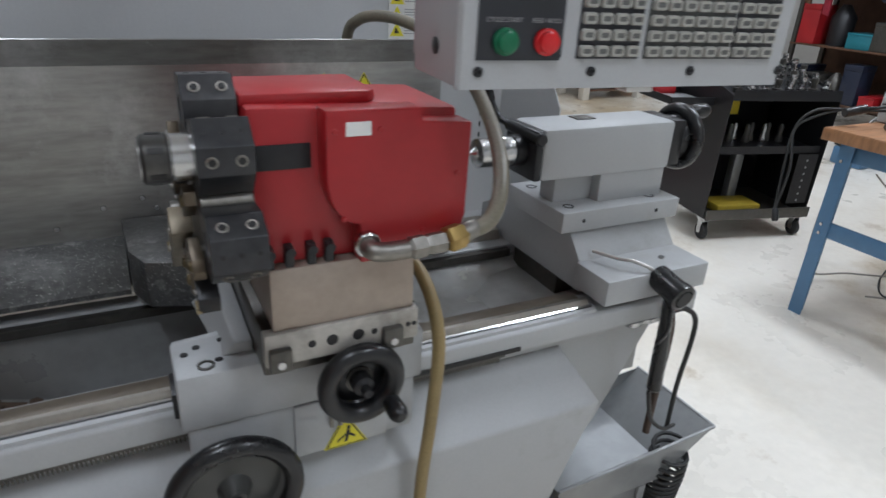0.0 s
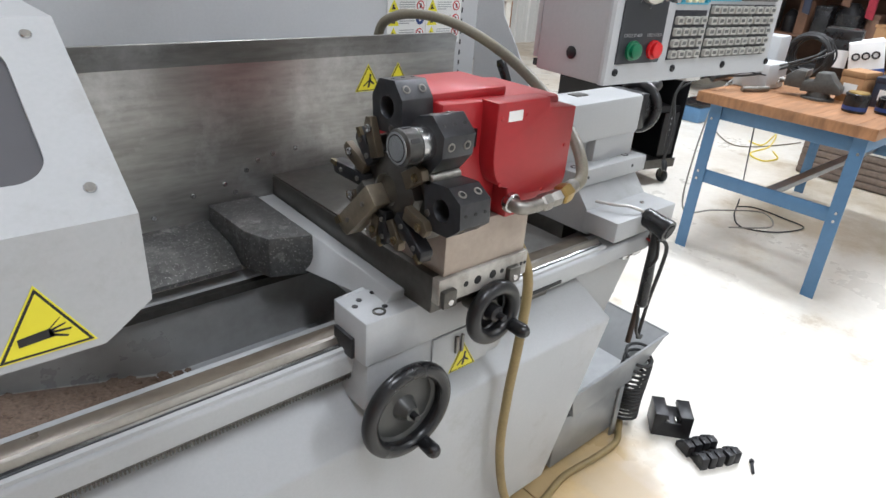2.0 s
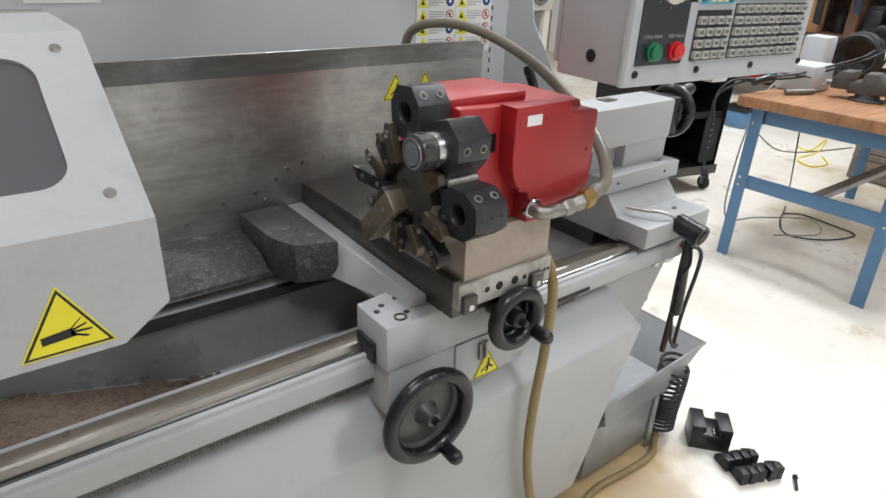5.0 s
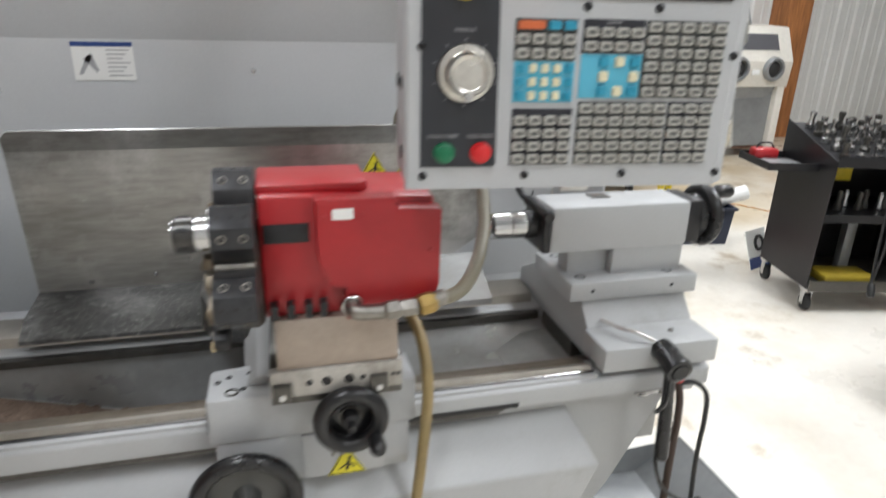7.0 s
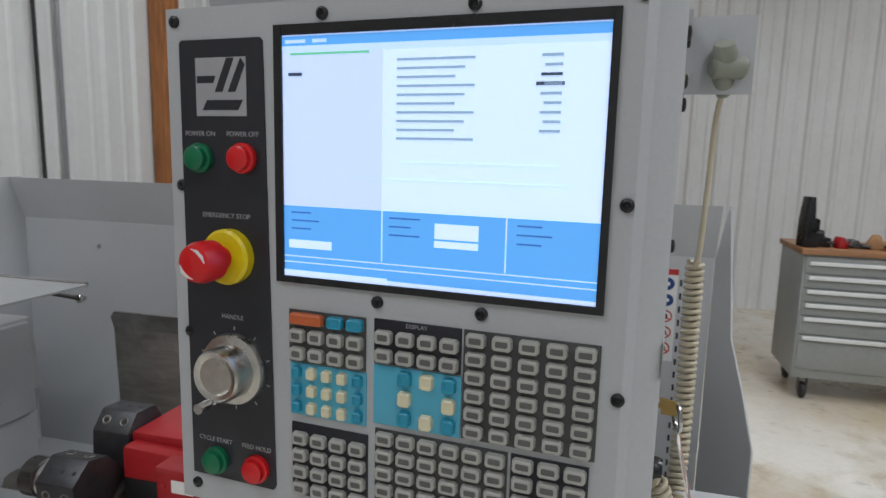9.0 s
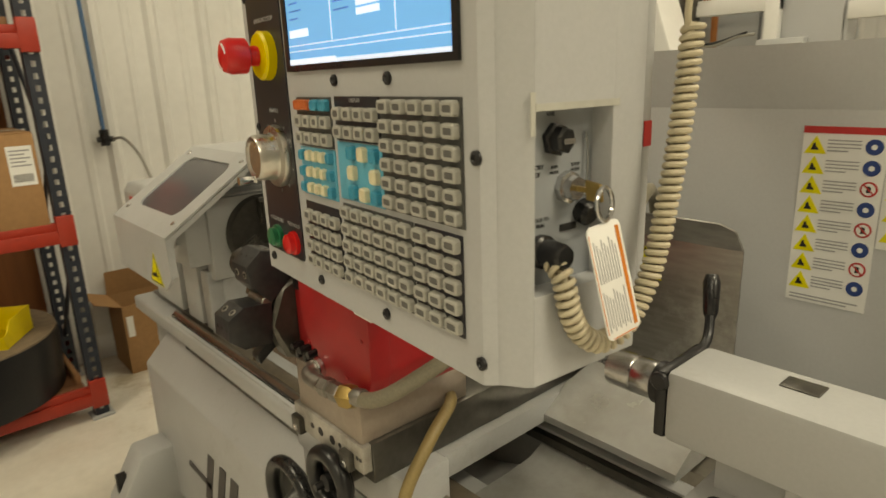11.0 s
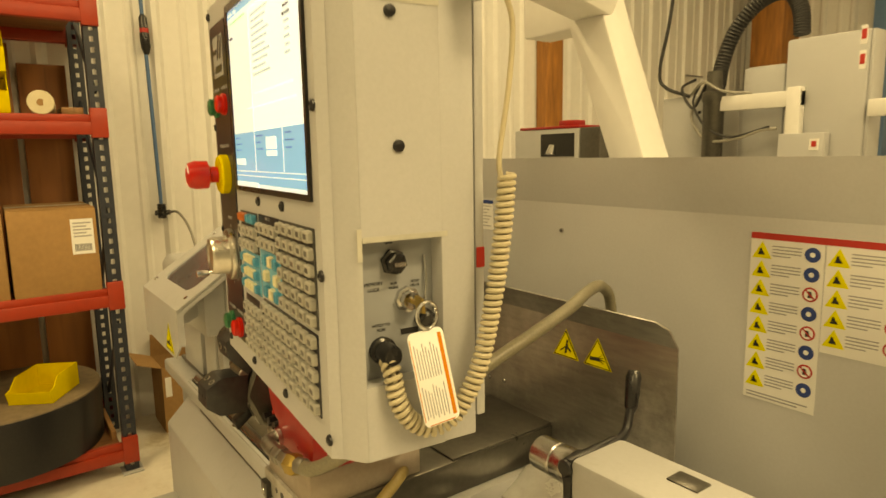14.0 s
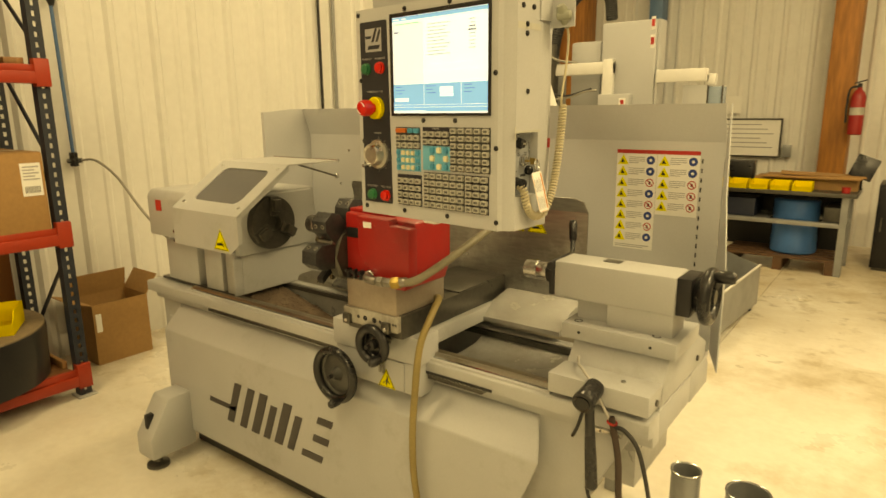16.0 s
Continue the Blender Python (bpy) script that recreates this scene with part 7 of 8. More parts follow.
# ---- far side: table, board, extinguisher ----
wb = thing("whiteboard", (-0.7, 7.34, 1.17), "white board with faint writing in a dark frame", "whiteboard")
part("board", box(-1.06, -0.34, 7.335, 7.345, 1.18, 1.61), WHITE, wb)
for nm, b in (("frame", box(-1.08, -0.32, 7.328, 7.348, 1.61, 1.63)), ("frame", box(-1.08, -0.32, 7.328, 7.348, 1.16, 1.18)), ("frame", box(-1.08, -1.06, 7.328, 7.348, 1.18, 1.61)), ("frame", box(-0.34, -0.32, 7.328, 7.348, 1.18, 1.61))):
    part(nm, b, DARK_STEEL, wb)
for k in range(6):
    part("writing_bar", box(-1.0, -0.55 + 0.07 * (k % 3), 7.3335, 7.335, 1.55 - k * 0.055, 1.562 - k * 0.055), GREY_INK, wb)
notice_on_wall = solid("paper_notice", box(-1.05, -0.80, 7.35, 7.356, 1.69, 1.90), WHITE, "white paper notice pinned to the wall", "notice")
switch_on_wall = solid("wall_switch", box(-0.30, -0.20, 7.31, 7.36, 1.17, 1.32, 0.006), GALV, "grey steel switch box on the wall", "switch")
slide(0, 0, -0.16, wb, notice_on_wall, switch_on_wall)
fe = thing("fire_extinguisher", (0.30, 6.93, 1.45), "red fire extinguisher hung on the timber post", "fire extinguisher")
part("cylinder", lathe((0.30, 6.91, 1.45), (0.30, 6.91, 1.95), [(0, 0.05), (0.01, 0.07), (0.40, 0.07), (0.45, 0.05), (0.48, 0.025), (0.50, 0.025)], 24), RED, fe)
part("valve", box(0.28, 0.32, 6.88, 6.94, 1.95, 1.99, 0.004), BLACK, fe)
part("lever", prism([(0.25, 2.0), (0.36, 2.03), (0.36, 2.018), (0.25, 1.985)], "y", 6.90, 6.92), BLACK, fe)
part("hose", tube([(0.30, 6.87, 1.96), (0.22, 6.86, 1.93), (0.205, 6.86, 1.75), (0.21, 6.86, 1.58)], 0.011, 8), RUBBER, fe)
part("label", lathe((0.30, 6.91, 1.66), (0.30, 6.91, 1.74), [(0, 0.0708), (0.08, 0.0708)], 24, caps=False), TAPE, fe)
slide(0.14, 0, -0.15, fe)

tbl = thing("parts_table", (0.0, 5.95, 0), "dark steel parts table with a lower shelf", "table")
part("top", box(-1.12, 0.62, 5.62, 6.25, 0.90, 0.945, 0.004), DARK_STEEL, tbl)
part("shelf_rail", box(-1.09, 0.56, 5.66, 5.72, 0.55, 0.60, 0.003), GALV, tbl, "grey steel lower rail")
part("shelf_rail", box(-1.09, 0.56, 6.16, 6.22, 0.55, 0.60, 0.003), GALV, tbl)
# black sheet added so the space below the top stays dark
part("back_panel", box(-1.09, 0.56, 6.225, 6.235, 0.15, 0.89), BLACK, tbl, "black sheet added to darken the space under the table")
part("shelf", box(-1.09, -0.14, 5.722, 6.158, 0.56, 0.59, 0.003), GALV, tbl)
part("shelf", box(0.34, 0.56, 5.722, 6.158, 0.56, 0.59, 0.003), GALV, tbl)
for lx in (-1.08, 0.53):
    for ly in (5.66, 6.20):
        part("leg", joined(box(lx - 0.03, lx + 0.03, ly - 0.005, ly + 0.005, 0, 0.9), box(lx + 0.02, lx + 0.03, ly, ly + 0.05, 0, 0.9)), GALV, tbl)
before_bins = set(bpy.data.objects)
for k in range(7):
    open_bin(-0.98 + k * 0.19, 5.72, 0.946, 0.165, 0.19, 0.085, 0, "small yellow bin in a row on the table", "yellow table bins")
for nm, b, lb in (("cardboard_sheet", box(-0.22, 0.62, 5.80, 6.15, 1.055, 1.075, 0.002), "flat brown cardboard on the parts table"), ("cardboard_sheet", moved(box(-0.30, 0.42, -0.14, 0.14, 0, 0.012), Matrix.Translation((0.22, 6.0, 1.08)) @ Matrix.Rotation(radians(9), 4, "Z") @ Matrix.Rotation(radians(2), 4, "Y")), "flat brown cardboard on the parts table")):
    solid(nm, b, CARDBOARD, lb, "cardboard", "cardboard on the table")
solid("wood_box", box(-0.30, 0.60, 5.86, 6.18, 0.946, 1.054, 0.003), CARDBOARD, "long low cardboard tray on the parts table", "cardboard")
solid("black_case", joined(box(-0.75, -0.34, 5.96, 6.15, 0.946, 1.20, 0.02), box(-0.92, -0.76, 5.98, 6.05, 0.946, 1.10, 0.01)), BLACK_PLASTIC, "black plastic case on the parts table", "case")
scr = thing("small_monitor", (0.60, 6.05, 0.946), "dark tilted screen on the parts table", "monitor")
part("screen", moved(box(-0.10, 0.10, -0.015, 0.015, 0, 0.22, 0.006), Matrix.Translation((0.585, 6.05, 1.06)) @ Matrix.Rotation(radians(20), 4, "Y") @ Matrix.Rotation(radians(-15), 4, "X")), BLACK_PLASTIC, scr)
part("stand", rod((0.59, 6.06, 0.946), (0.59, 6.06, 1.08), 0.03, 14), BLACK_PLASTIC, scr)
solid("red_tape_roll", lathe((0.52, 5.70, 0.946), (0.52, 5.70, 1.0), [(0, 0.035), (0.054, 0.035)], 18), RED, "red roll of tape on the table's corner", "tape")
slide(0, 0, -0.142, *[o for o in bpy.data.objects if o not in before_bins and o.parent is None])
tbl.scale.z = 0.85
bc = thing("black_cabinet", (0.95, 6.4, 0), "low black steel cabinet beside the parts table", "cabinet")
part("body", box(0.76, 1.16, 6.15, 6.65, 0.03, 0.86, 0.006), BLACK, bc)
part("door", box(0.78, 1.14, 6.138, 6.15, 0.06, 0.83, 0.003), BLACK, bc)
part("plinth", box(0.78, 1.14, 6.17, 6.63, 0, 0.03), DARK_STEEL, bc)
part("handle", rod((0.81, 6.128, 0.40), (0.81, 6.128, 0.54), 0.007, 8), STEEL, bc)
bd = thing("blue_drum", (0.10, 5.95, 0.15), "blue plastic drum on a pallet under the table", "drum")
part("body", lathe((0.10, 5.95, 0.15), (0.10, 5.95, 0.80), [(0, 0.19), (0.02, 0.21), (0.20, 0.212), (0.22, 0.205), (0.40, 0.205), (0.42, 0.212), (0.63, 0.21), (0.65, 0.19)], 32), material("blue_drum_plastic", (0.03, 0.14, 0.36), 0.35, stain=0.15), bd)
bd.scale.z = 0.85
pal = thing("wood_pallet", (0.0, 5.95, 0), "weathered wooden pallet on the floor", "pallet")
for k in range(5):
    part("board", box(-0.5, 0.5, 5.66 + k * 0.125, 5.75 + k * 0.125, 0.125, 0.148, 0.002), BROWN_WOOD, pal)
for k in range(3):
    part("stringer", box(-0.48 + k * 0.45, -0.40 + k * 0.45, 5.66, 6.24, 0.0, 0.124, 0.002), BROWN_WOOD, pal)
for k, (cx, w) in enumerate(((-0.85, 0.42), (-0.42, 0.34), (0.44, 0.16))):
    solid("storage_case", box(cx - w / 2, cx + w / 2, 5.72, 6.1, 0.512, 0.735 - 0.04 * k, 0.008), (BLACK_PLASTIC, NAVY, DARK_STEEL)[k], "dark plastic case on the table's shelf", "case", "cases under the table")

trough = thing("chip_trough", (-0.15, 3.95, 0), "long grey sheet steel trough on casters", "trough", turn=-4)
for nm, b in (("side_panel", prism([(3.38, 0.04), (3.36, 0.33), (4.62, 0.36), (4.62, 0.04)], "x", 0.02, 0.024)), ("near_panel", prism([(-0.32, 0.06), (-0.02, 0.02), (0.02, 0.33), (-0.36, 0.30)], "y", 3.36, 3.364)), ("back_panel", prism([(-0.36, 0.05), (0.02, 0.05), (0.02, 0.36), (-0.30, 0.46), (-0.36, 0.46)], "y", 4.6, 4.604)),
              ("left_panel", prism([(3.38, 0.04), (3.36, 0.30), (4.62, 0.46), (4.62, 0.04)], "x", -0.364, -0.36)), ("bottom", box(-0.36, 0.02, 3.37, 4.6, 0.045, 0.05))):
    part(nm, b, GALV, trough)
part("rim", joined(rod((0.022, 3.36, 0.332), (0.022, 4.62, 0.362), 0.009, 8), rod((0.022, 3.36, 0.332), (-0.362, 3.36, 0.302), 0.009, 8)), WHITE_PAINT, trough)
for cx in (-0.30, 0.0):
    for cy in (3.45, 4.5):
        part("caster", lathe((cx - 0.012, cy, 0.022), (cx + 0.012, cy, 0.022), [(0, 0.018), (0.004, 0.022), (0.02, 0.022), (0.024, 0.018)], 14), RUBBER, trough)
slide(0.04, -0.42, 0, trough)

# ---- bench and what lies on it ----
bench = thing("work_bench", (3.1, 0.76, 0), "blue steel work bench with a worn wooden top", "work bench")
part("top", box(2.19, 4.08, 0.30, 1.26, 0.80, 0.848, 0.004), BENCHTOP, bench)
for k in range(9):
    part("top_plank", box(2.192, 4.078, 0.302 + k * 0.1064, 0.4064 + k * 0.1064, 0.8482, 0.8505), BENCHTOP, bench)
for lx, sx in ((2.29, -1), (3.98, 1)):
    for ly, sy in ((0.37, -1), (1.17, 1)):
        leg = part("leg", joined(prism([(lx - 0.03, 0), (lx + 0.03, 0), (lx + 0.03 - sx * 0.02, 0.8), (lx - 0.03 - sx * 0.02, 0.8)], "y", ly - 0.004, ly + 0.004), prism([(ly - 0.035, 0), (ly + 0.035, 0), (ly + 0.035 - sy * 0.01, 0.8), (ly - 0.035 - sy * 0.01, 0.8)], "x", lx - 0.034, lx - 0.026)), BLUE, bench)
        for bz in (0.40, 0.44, 0.72):
            part("bolt", lathe((lx - 0.034, ly, bz), (lx - 0.042, ly, bz), [(0, 0.008), (0.006, 0.008)], 6), STEEL, leg)
    part("side_rail", box(lx - 0.028, lx - 0.014, 0.39, 1.15, 0.385, 0.455, 0.003), BLUE, bench)
    part("top_rail", box(lx - 0.02, lx - 0.006, 0.36, 1.18, 0.72, 0.80, 0.003), BLUE, bench)
part("stretcher", box(2.29, 3.98, 0.74, 0.80, 0.40, 0.43, 0.003), GALV, bench)
part("back_rail", box(2.29, 3.98, 1.17, 1.184, 0.72, 0.80, 0.003), BLUE, bench)
part("front_rail", box(2.29, 3.98, 0.355, 0.369, 0.72, 0.80, 0.003), BLUE, bench)
BT = 0.851
vise = thing("bench_vise", (2.84, 0.87, BT), "dark cast iron bench vise", "vise", turn=-82)


def vp(name, bm, mat, label=""):
    return part(name, moved(bm, Matrix.Scale(0.82, 4) @ Matrix.Translation((-3.33, -1.05, -BT))), mat, vise, label, local=True)


VISE = material("dark_grey_cast_iron", (0.075, 0.075, 0.07), 0.5, metal=0.2, grain=0.2, scale=60, stain=0.4, stain_scale=10)
vp("base", lathe((3.35, 1.05, BT), (3.35, 1.05, BT + 0.06), [(0, 0.12), (0.015, 0.12), (0.02, 0.085), (0.06, 0.08)], 24), VISE)
vp("body", prism([(3.22, BT + 0.05), (3.22, BT + 0.13), (3.30, BT + 0.14), (3.31, BT + 0.205), (3.40, BT + 0.21), (3.45, BT + 0.15), (3.50, BT + 0.11), (3.50, BT + 0.06)], "y", 0.97, 1.13, 0.010), VISE)
vp("front_jaw", prism([(3.10, BT + 0.07), (3.10, BT + 0.15), (3.16, BT + 0.205), (3.24, BT + 0.205), (3.24, BT + 0.07)], "y", 0.97, 1.13, 0.010), VISE)
vp("jaw_plate", box(3.238, 3.246, 0.965, 1.135, BT + 0.16, BT + 0.21, 0.001), WORN_STEEL)
vp("screw", rod((3.04, 1.05, BT + 0.10), (3.25, 1.05, BT + 0.10), 0.02, 14, 0.003), WORN_STEEL)
vp("handle", rod((3.055, 0.96, BT + 0.08), (3.055, 1.14, BT + 0.12), 0.008, 10), WORN_STEEL)
gb = thing("grey_case", (2.85, 1.14, BT), "grey plastic electric case on the bench", "case")
part("body", box(2.66, 2.90, 1.04, 1.23, BT, BT + 0.14, 0.012), GREY, gb)
part("back_box", box(2.88, 3.02, 1.11, 1.24, BT, BT + 0.27, 0.015), GREY, gb)
part("lid_line", box(2.658, 2.662, 1.05, 1.22, BT + 0.08, BT + 0.086), BLACK, gb)
part("label", box(2.70, 2.82, 1.08, 1.18, BT + 0.14, BT + 0.142), WHITE, gb)
rng = random.Random(11)
cb = thing("cable_bundle", (3.22, 1.12, BT), "hanging loops of black cable on the bench", "cable")
for k in range(10):
    r, ph = 0.09 + 0.05 * rng.random(), rng.random() * 6
    pts = [(3.20 + 0.012 * k + 0.02 * rng.random(), 1.08 + r * 1.05 * math.cos(ph + j * 0.8), BT + 0.155 + r * math.sin(ph + j * 0.8)) for j in range(9)]
    part("cable", tube(pts, 0.006, 8, 6), RUBBER, cb)
for k in range(2):
    part("long_cable", tube([(3.20, 0.98 - 0.05 * k, BT + 0.20), (3.0, 0.98, BT + 0.17 - 0.02 * k), (2.62, 1.10, BT + 0.10 - 0.02 * k), (2.40, 1.22, BT + 0.07), (2.26, 1.27, BT + 0.03 + 0.03 * k), (2.205, 1.30, BT - 0.03), (2.19, 1.29 - 0.03 * k, 0.66), (2.18, 1.27, 0.46)], 0.006, 8), RUBBER, cb)
part("plug", lathe((2.180, 1.268, 0.47), (2.165, 1.24, 0.40), [(0, 0.01), (0.01, 0.016), (0.05, 0.016), (0.06, 0.012)], 12), BLACK_PLASTIC, cb)
part("connector", rod((2.36, 1.20, BT + 0.06), (2.46, 1.17, BT + 0.08), 0.02, 12, 0.004), BLACK_PLASTIC, cb)
part("thin_cable", tube([(3.0, 1.24, BT + 0.02), (2.86, 1.29, BT + 0.02), (2.70, 1.31, 0.75), (2.62, 1.32, 0.4), (2.72, 1.35, 0.03), (2.95, 1.25, 0.008), (3.20, 1.05, 0.008), (3.0, 0.90, 0.008), (2.75, 1.05, 0.008)], 0.005, 8), GREY_CABLE, cb)
pipe = solid("pipe", rod((2.50, 1.09, BT + 0.016), (2.66, 1.02, BT + 0.016), 0.014, 12, 0.002), WORN_STEEL, "short steel pipe lying on the bench", "pipe")
on_bench = [vise, gb, cb, pipe]
for cx, cy, h in ((2.60, 0.57, 0.09), (2.72, 0.46, 0.075)):
    c = thing("grease_tin", (cx, cy, BT), "black round tin with a blue band on the bench", "tin", "tins on the bench")
    on_bench.append(c)
    part("body", lathe((cx, cy, BT), (cx, cy, BT + h), [(0, 0.05), (0.004, 0.054), (h - 0.004, 0.054), (h, 0.05)], 26), BLACK_PLASTIC, c)
    part("band", lathe((cx, cy, BT + 0.012), (cx, cy, BT + 0.03), [(0, 0.0546), (0.018, 0.0546)], 26, caps=False), BLUE_INK, c, "blue band")
    part("lid", lathe((cx, cy, BT + h), (cx, cy, BT + h + 0.006), [(0, 0.046), (0.006, 0.044)], 26), BRASS if h > 0.08 else BLACK, c)
bx = thing("blue_white_box", (3.60, 0.84, BT), "white and blue product box leaning on the bench", "box", turn=20)
part("body", moved(box(-0.10, 0.10, -0.09, 0.09, 0, 0.24, 0.003), Matrix.Rotation(radians(-14), 4, "X") @ Matrix.Translation((0, 0, 0.02))), WHITE, bx, local=True)
part("blue_band", moved(box(-0.102, 0.102, -0.092, 0.092, 0.0, 0.08, 0.003), Matrix.Rotation(radians(-14), 4, "X") @ Matrix.Translation((0, 0, 0.02))), BLUE_INK, bx, local=True)
for k in range(3):
    part("printed_ring", moved(torus((-0.103, 0.055 - k * 0.05, 0.16), (1, 0, 0), 0.018, 0.005, 18, 6), Matrix.Rotation(radians(-14), 4, "X") @ Matrix.Translation((0, 0, 0.02))), INK, bx, local=True)
for k, (cx, cy, w, d, h, mt, lb) in enumerate(((2.90, 0.67, 0.16, 0.12, 0.16, CARDBOARD, "small cardboard box on the bench"), (2.95, 0.50, 0.22, 0.16, 0.15, NAVY, "dark blue plastic case on the bench"), (3.42, 0.62, 0.18, 0.16, 0.10, BLACK_PLASTIC, "black plastic case on the bench"), (3.65, 1.05, 0.2, 0.2, 0.30, BLACK_PLASTIC, "black plastic box on the bench"), (3.85, 0.60, 0.2, 0.22, 0.20, TEAL, "teal metal box on the bench"))):
    b = thing("bench_box", (cx, cy, BT), lb, "box", "boxes on the bench", turn=8 * k - 10)
    on_bench.append(b)
    part("body", box(-w / 2, w / 2, -d / 2, d / 2, 0, h * 0.8, 0.004), mt, b, local=True)
    part("lid", box(-w / 2 - 0.002, w / 2 + 0.002, -d / 2 - 0.002, d / 2 + 0.002, h * 0.8, h, 0.004), mt, b, local=True)
    part("label", box(-w / 2 - 0.0015, -w / 2, -d * 0.3, d * 0.3, h * 0.25, h * 0.6), WHITE, b, local=True)
slide(-0.165, -0.16, 0.044, bx, *on_bench)
slide(-0.09, -0.06, 0, vise)
vise.scale = (0.82, 0.82, 0.82)
slide(-0.075, -0.15, 0, bench)
bench.scale = (1.0, 0.9, 1.052)
CRATE_BROWN = material("weathered_carton", (0.20, 0.155, 0.125), 0.8, grain=0.2, scale=30, stain=0.5, stain_scale=5)
crate = thing("wooden_crate", (5.0, 0.85, 0), "weathered brown slatted crate with a white cover on the floor", "crate")
part("body", box(4.42, 5.6, 0.45, 1.22, 0, 0.27, 0.006), CRATE_BROWN, crate)
for k in range(5):
    part("slat", box(4.405, 4.42, 0.45, 1.22, 0.012 + k * 0.052, 0.058 + k * 0.052, 0.003), CRATE_BROWN, crate)
part("cover", box(4.41, 5.6, 0.44, 1.23, 0.271, 0.30, 0.008), WHITE_PAINT, crate, "white cover sheet")
CABLE_TAN = material("dull_tan_cable", (0.16, 0.13, 0.09), 0.55)
fc = thing("floor_cable", (4.9, 2.1, 0), "loose yellow and tan cable loops on the floor", "cable")
part("yellow_cable", tube([(4.95, 1.87, 0.008), (4.95, 1.74, 0.008), (5.49, 1.85, 0.008), (4.96, 1.68, 0.008), (4.55, 1.67, 0.008), (4.42, 1.50, 0.008), (4.62, 1.46, 0.008), (4.81, 1.58, 0.008)], 0.006, 8), YELLOW, fc)
part("tan_cable", tube([(5.13, 2.35, 0.007), (4.71, 1.96, 0.007), (4.76, 1.78, 0.007), (5.12, 1.65, 0.007), (5.42, 1.58, 0.007)], 0.0055, 8), CABLE_TAN, fc)
part("loop_cable", tube([(3.2, 2.7, 0.008), (3.8, 3.3, 0.008), (3.5, 3.95, 0.008), (3.1, 3.75, 0.008), (2.78, 3.55, 0.008)], 0.0045, 8), ORANGE_CABLE, fc)

drop_lead = thing("trailing_lead", (3.59, 1.28, 0), "thin black lead hanging off the bench and looped on the floor", "cable")
part("lead", tube([(2.60, 0.92, 0.71)] + [(3.59, 1.28, 0.007), (3.23, 1.13, 0.007), (2.94, 1.02, 0.007), (2.78, 0.89, 0.007), (2.90, 0.72, 0.007), (3.14, 0.65, 0.007), (3.19, 0.80, 0.007), (3.21, 1.00, 0.007), (3.12, 1.09, 0.007)], 0.0045, 8), RUBBER, drop_lead)
tool_bag = thing("blue_case", (5.40, 2.59, 0), "blue and black low tool case on the floor", "case")
part("body", box(5.13, 5.92, 2.50, 2.79, 0.0, 0.16, 0.02), BLUE, tool_bag)
part("lid", box(5.13, 5.92, 2.50, 2.79, 0.161, 0.20, 0.01), BLACK_PLASTIC, tool_bag, "black lid")

# ---- tool cart ----
DULL_YELLOW = material("dull_yellow_plastic", (0.42, 0.31, 0.03), 0.45, stain=0.3, stain_scale=12)
cart = thing("tool_cart", (2.478, 1.848, 0), "black steel tool cart full of tool holders on casters", "tool cart", turn=-13.5)
W, D = 0.69, 0.50


def cp(name, bm, mat, parent=None, label="", kind=""):
    return part(name, bm, mat, parent or cart, label, local=True, kind=kind)


for u in (-0.03, W):
    cp("side_panel", prism([(-0.03, 0.14), (-0.05, 0.88), (D, 1.03), (D, 0.14)], "x", u, u + 0.004), BLACK)
cp("back_panel", box(-0.026, W, D - 0.006, D - 0.002, 0.14, 1.0), BLACK)
cp("bottom_tray", joined(box(-0.026, W, -0.05, D - 0.01, 0.14, 0.146), box(-0.03, W + 0.004, -0.058, -0.05, 0.135, 0.20)), DARK_STEEL)
cp("shelf", joined(box(-0.026, W, 0.0, D - 0.01, 0.55, 0.556), box(-0.026, W, -0.006, 0.0, 0.53, 0.575)), BLACK)
cp("peg_panel", box(W - 0.16, W - 0.02, -0.03, -0.026, 0.22, 0.53), BLACK)
for k in range(7):
    cp("peg_hole", rod((W - 0.09, -0.031, 0.24 + k * 0.042), (W - 0.09, -0.029, 0.24 + k * 0.042), 0.007, 10), GALV)
cp("top_tray", prism([(-0.05, 0.85), (-0.05, 0.91), (-0.046, 0.91), (-0.044, 0.865), (D - 0.01, 1.01), (D - 0.01, 1.0)], "x", -0.026, W), BLACK, None, "sloped top tray")
for cxu, cv in ((0.0, 0.0), (W - 0.03, 0.0), (0.0, D - 0.04), (W - 0.03, D - 0.04)):
    c = cp("caster", lathe((cxu - 0.016, cv, 0.05), (cxu + 0.016, cv, 0.05), [(0, 0.04), (0.006, 0.05), (0.026, 0.05), (0.032, 0.04)], 20), RUBBER)
    cp("fork", joined(box(cxu - 0.024, cxu - 0.020, cv - 0.018, cv + 0.018, 0.04, 0.125), box(cxu + 0.020, cxu + 0.024, cv - 0.018, cv + 0.018, 0.04, 0.125), box(cxu - 0.03, cxu + 0.03, cv - 0.03, cv + 0.03, 0.125, 0.14)), STEEL, c)
cp("side_tray", joined(box(-0.31, -0.032, 0.10, 0.46, 0.798, 0.803), box(-0.315, -0.31, 0.10, 0.46, 0.798, 0.84), box(-0.31, -0.032, 0.095, 0.10, 0.798, 0.84), box(-0.31, -0.032, 0.46, 0.465, 0.798, 0.84)), BLACK, None, "black side tray")
rng = random.Random(3)
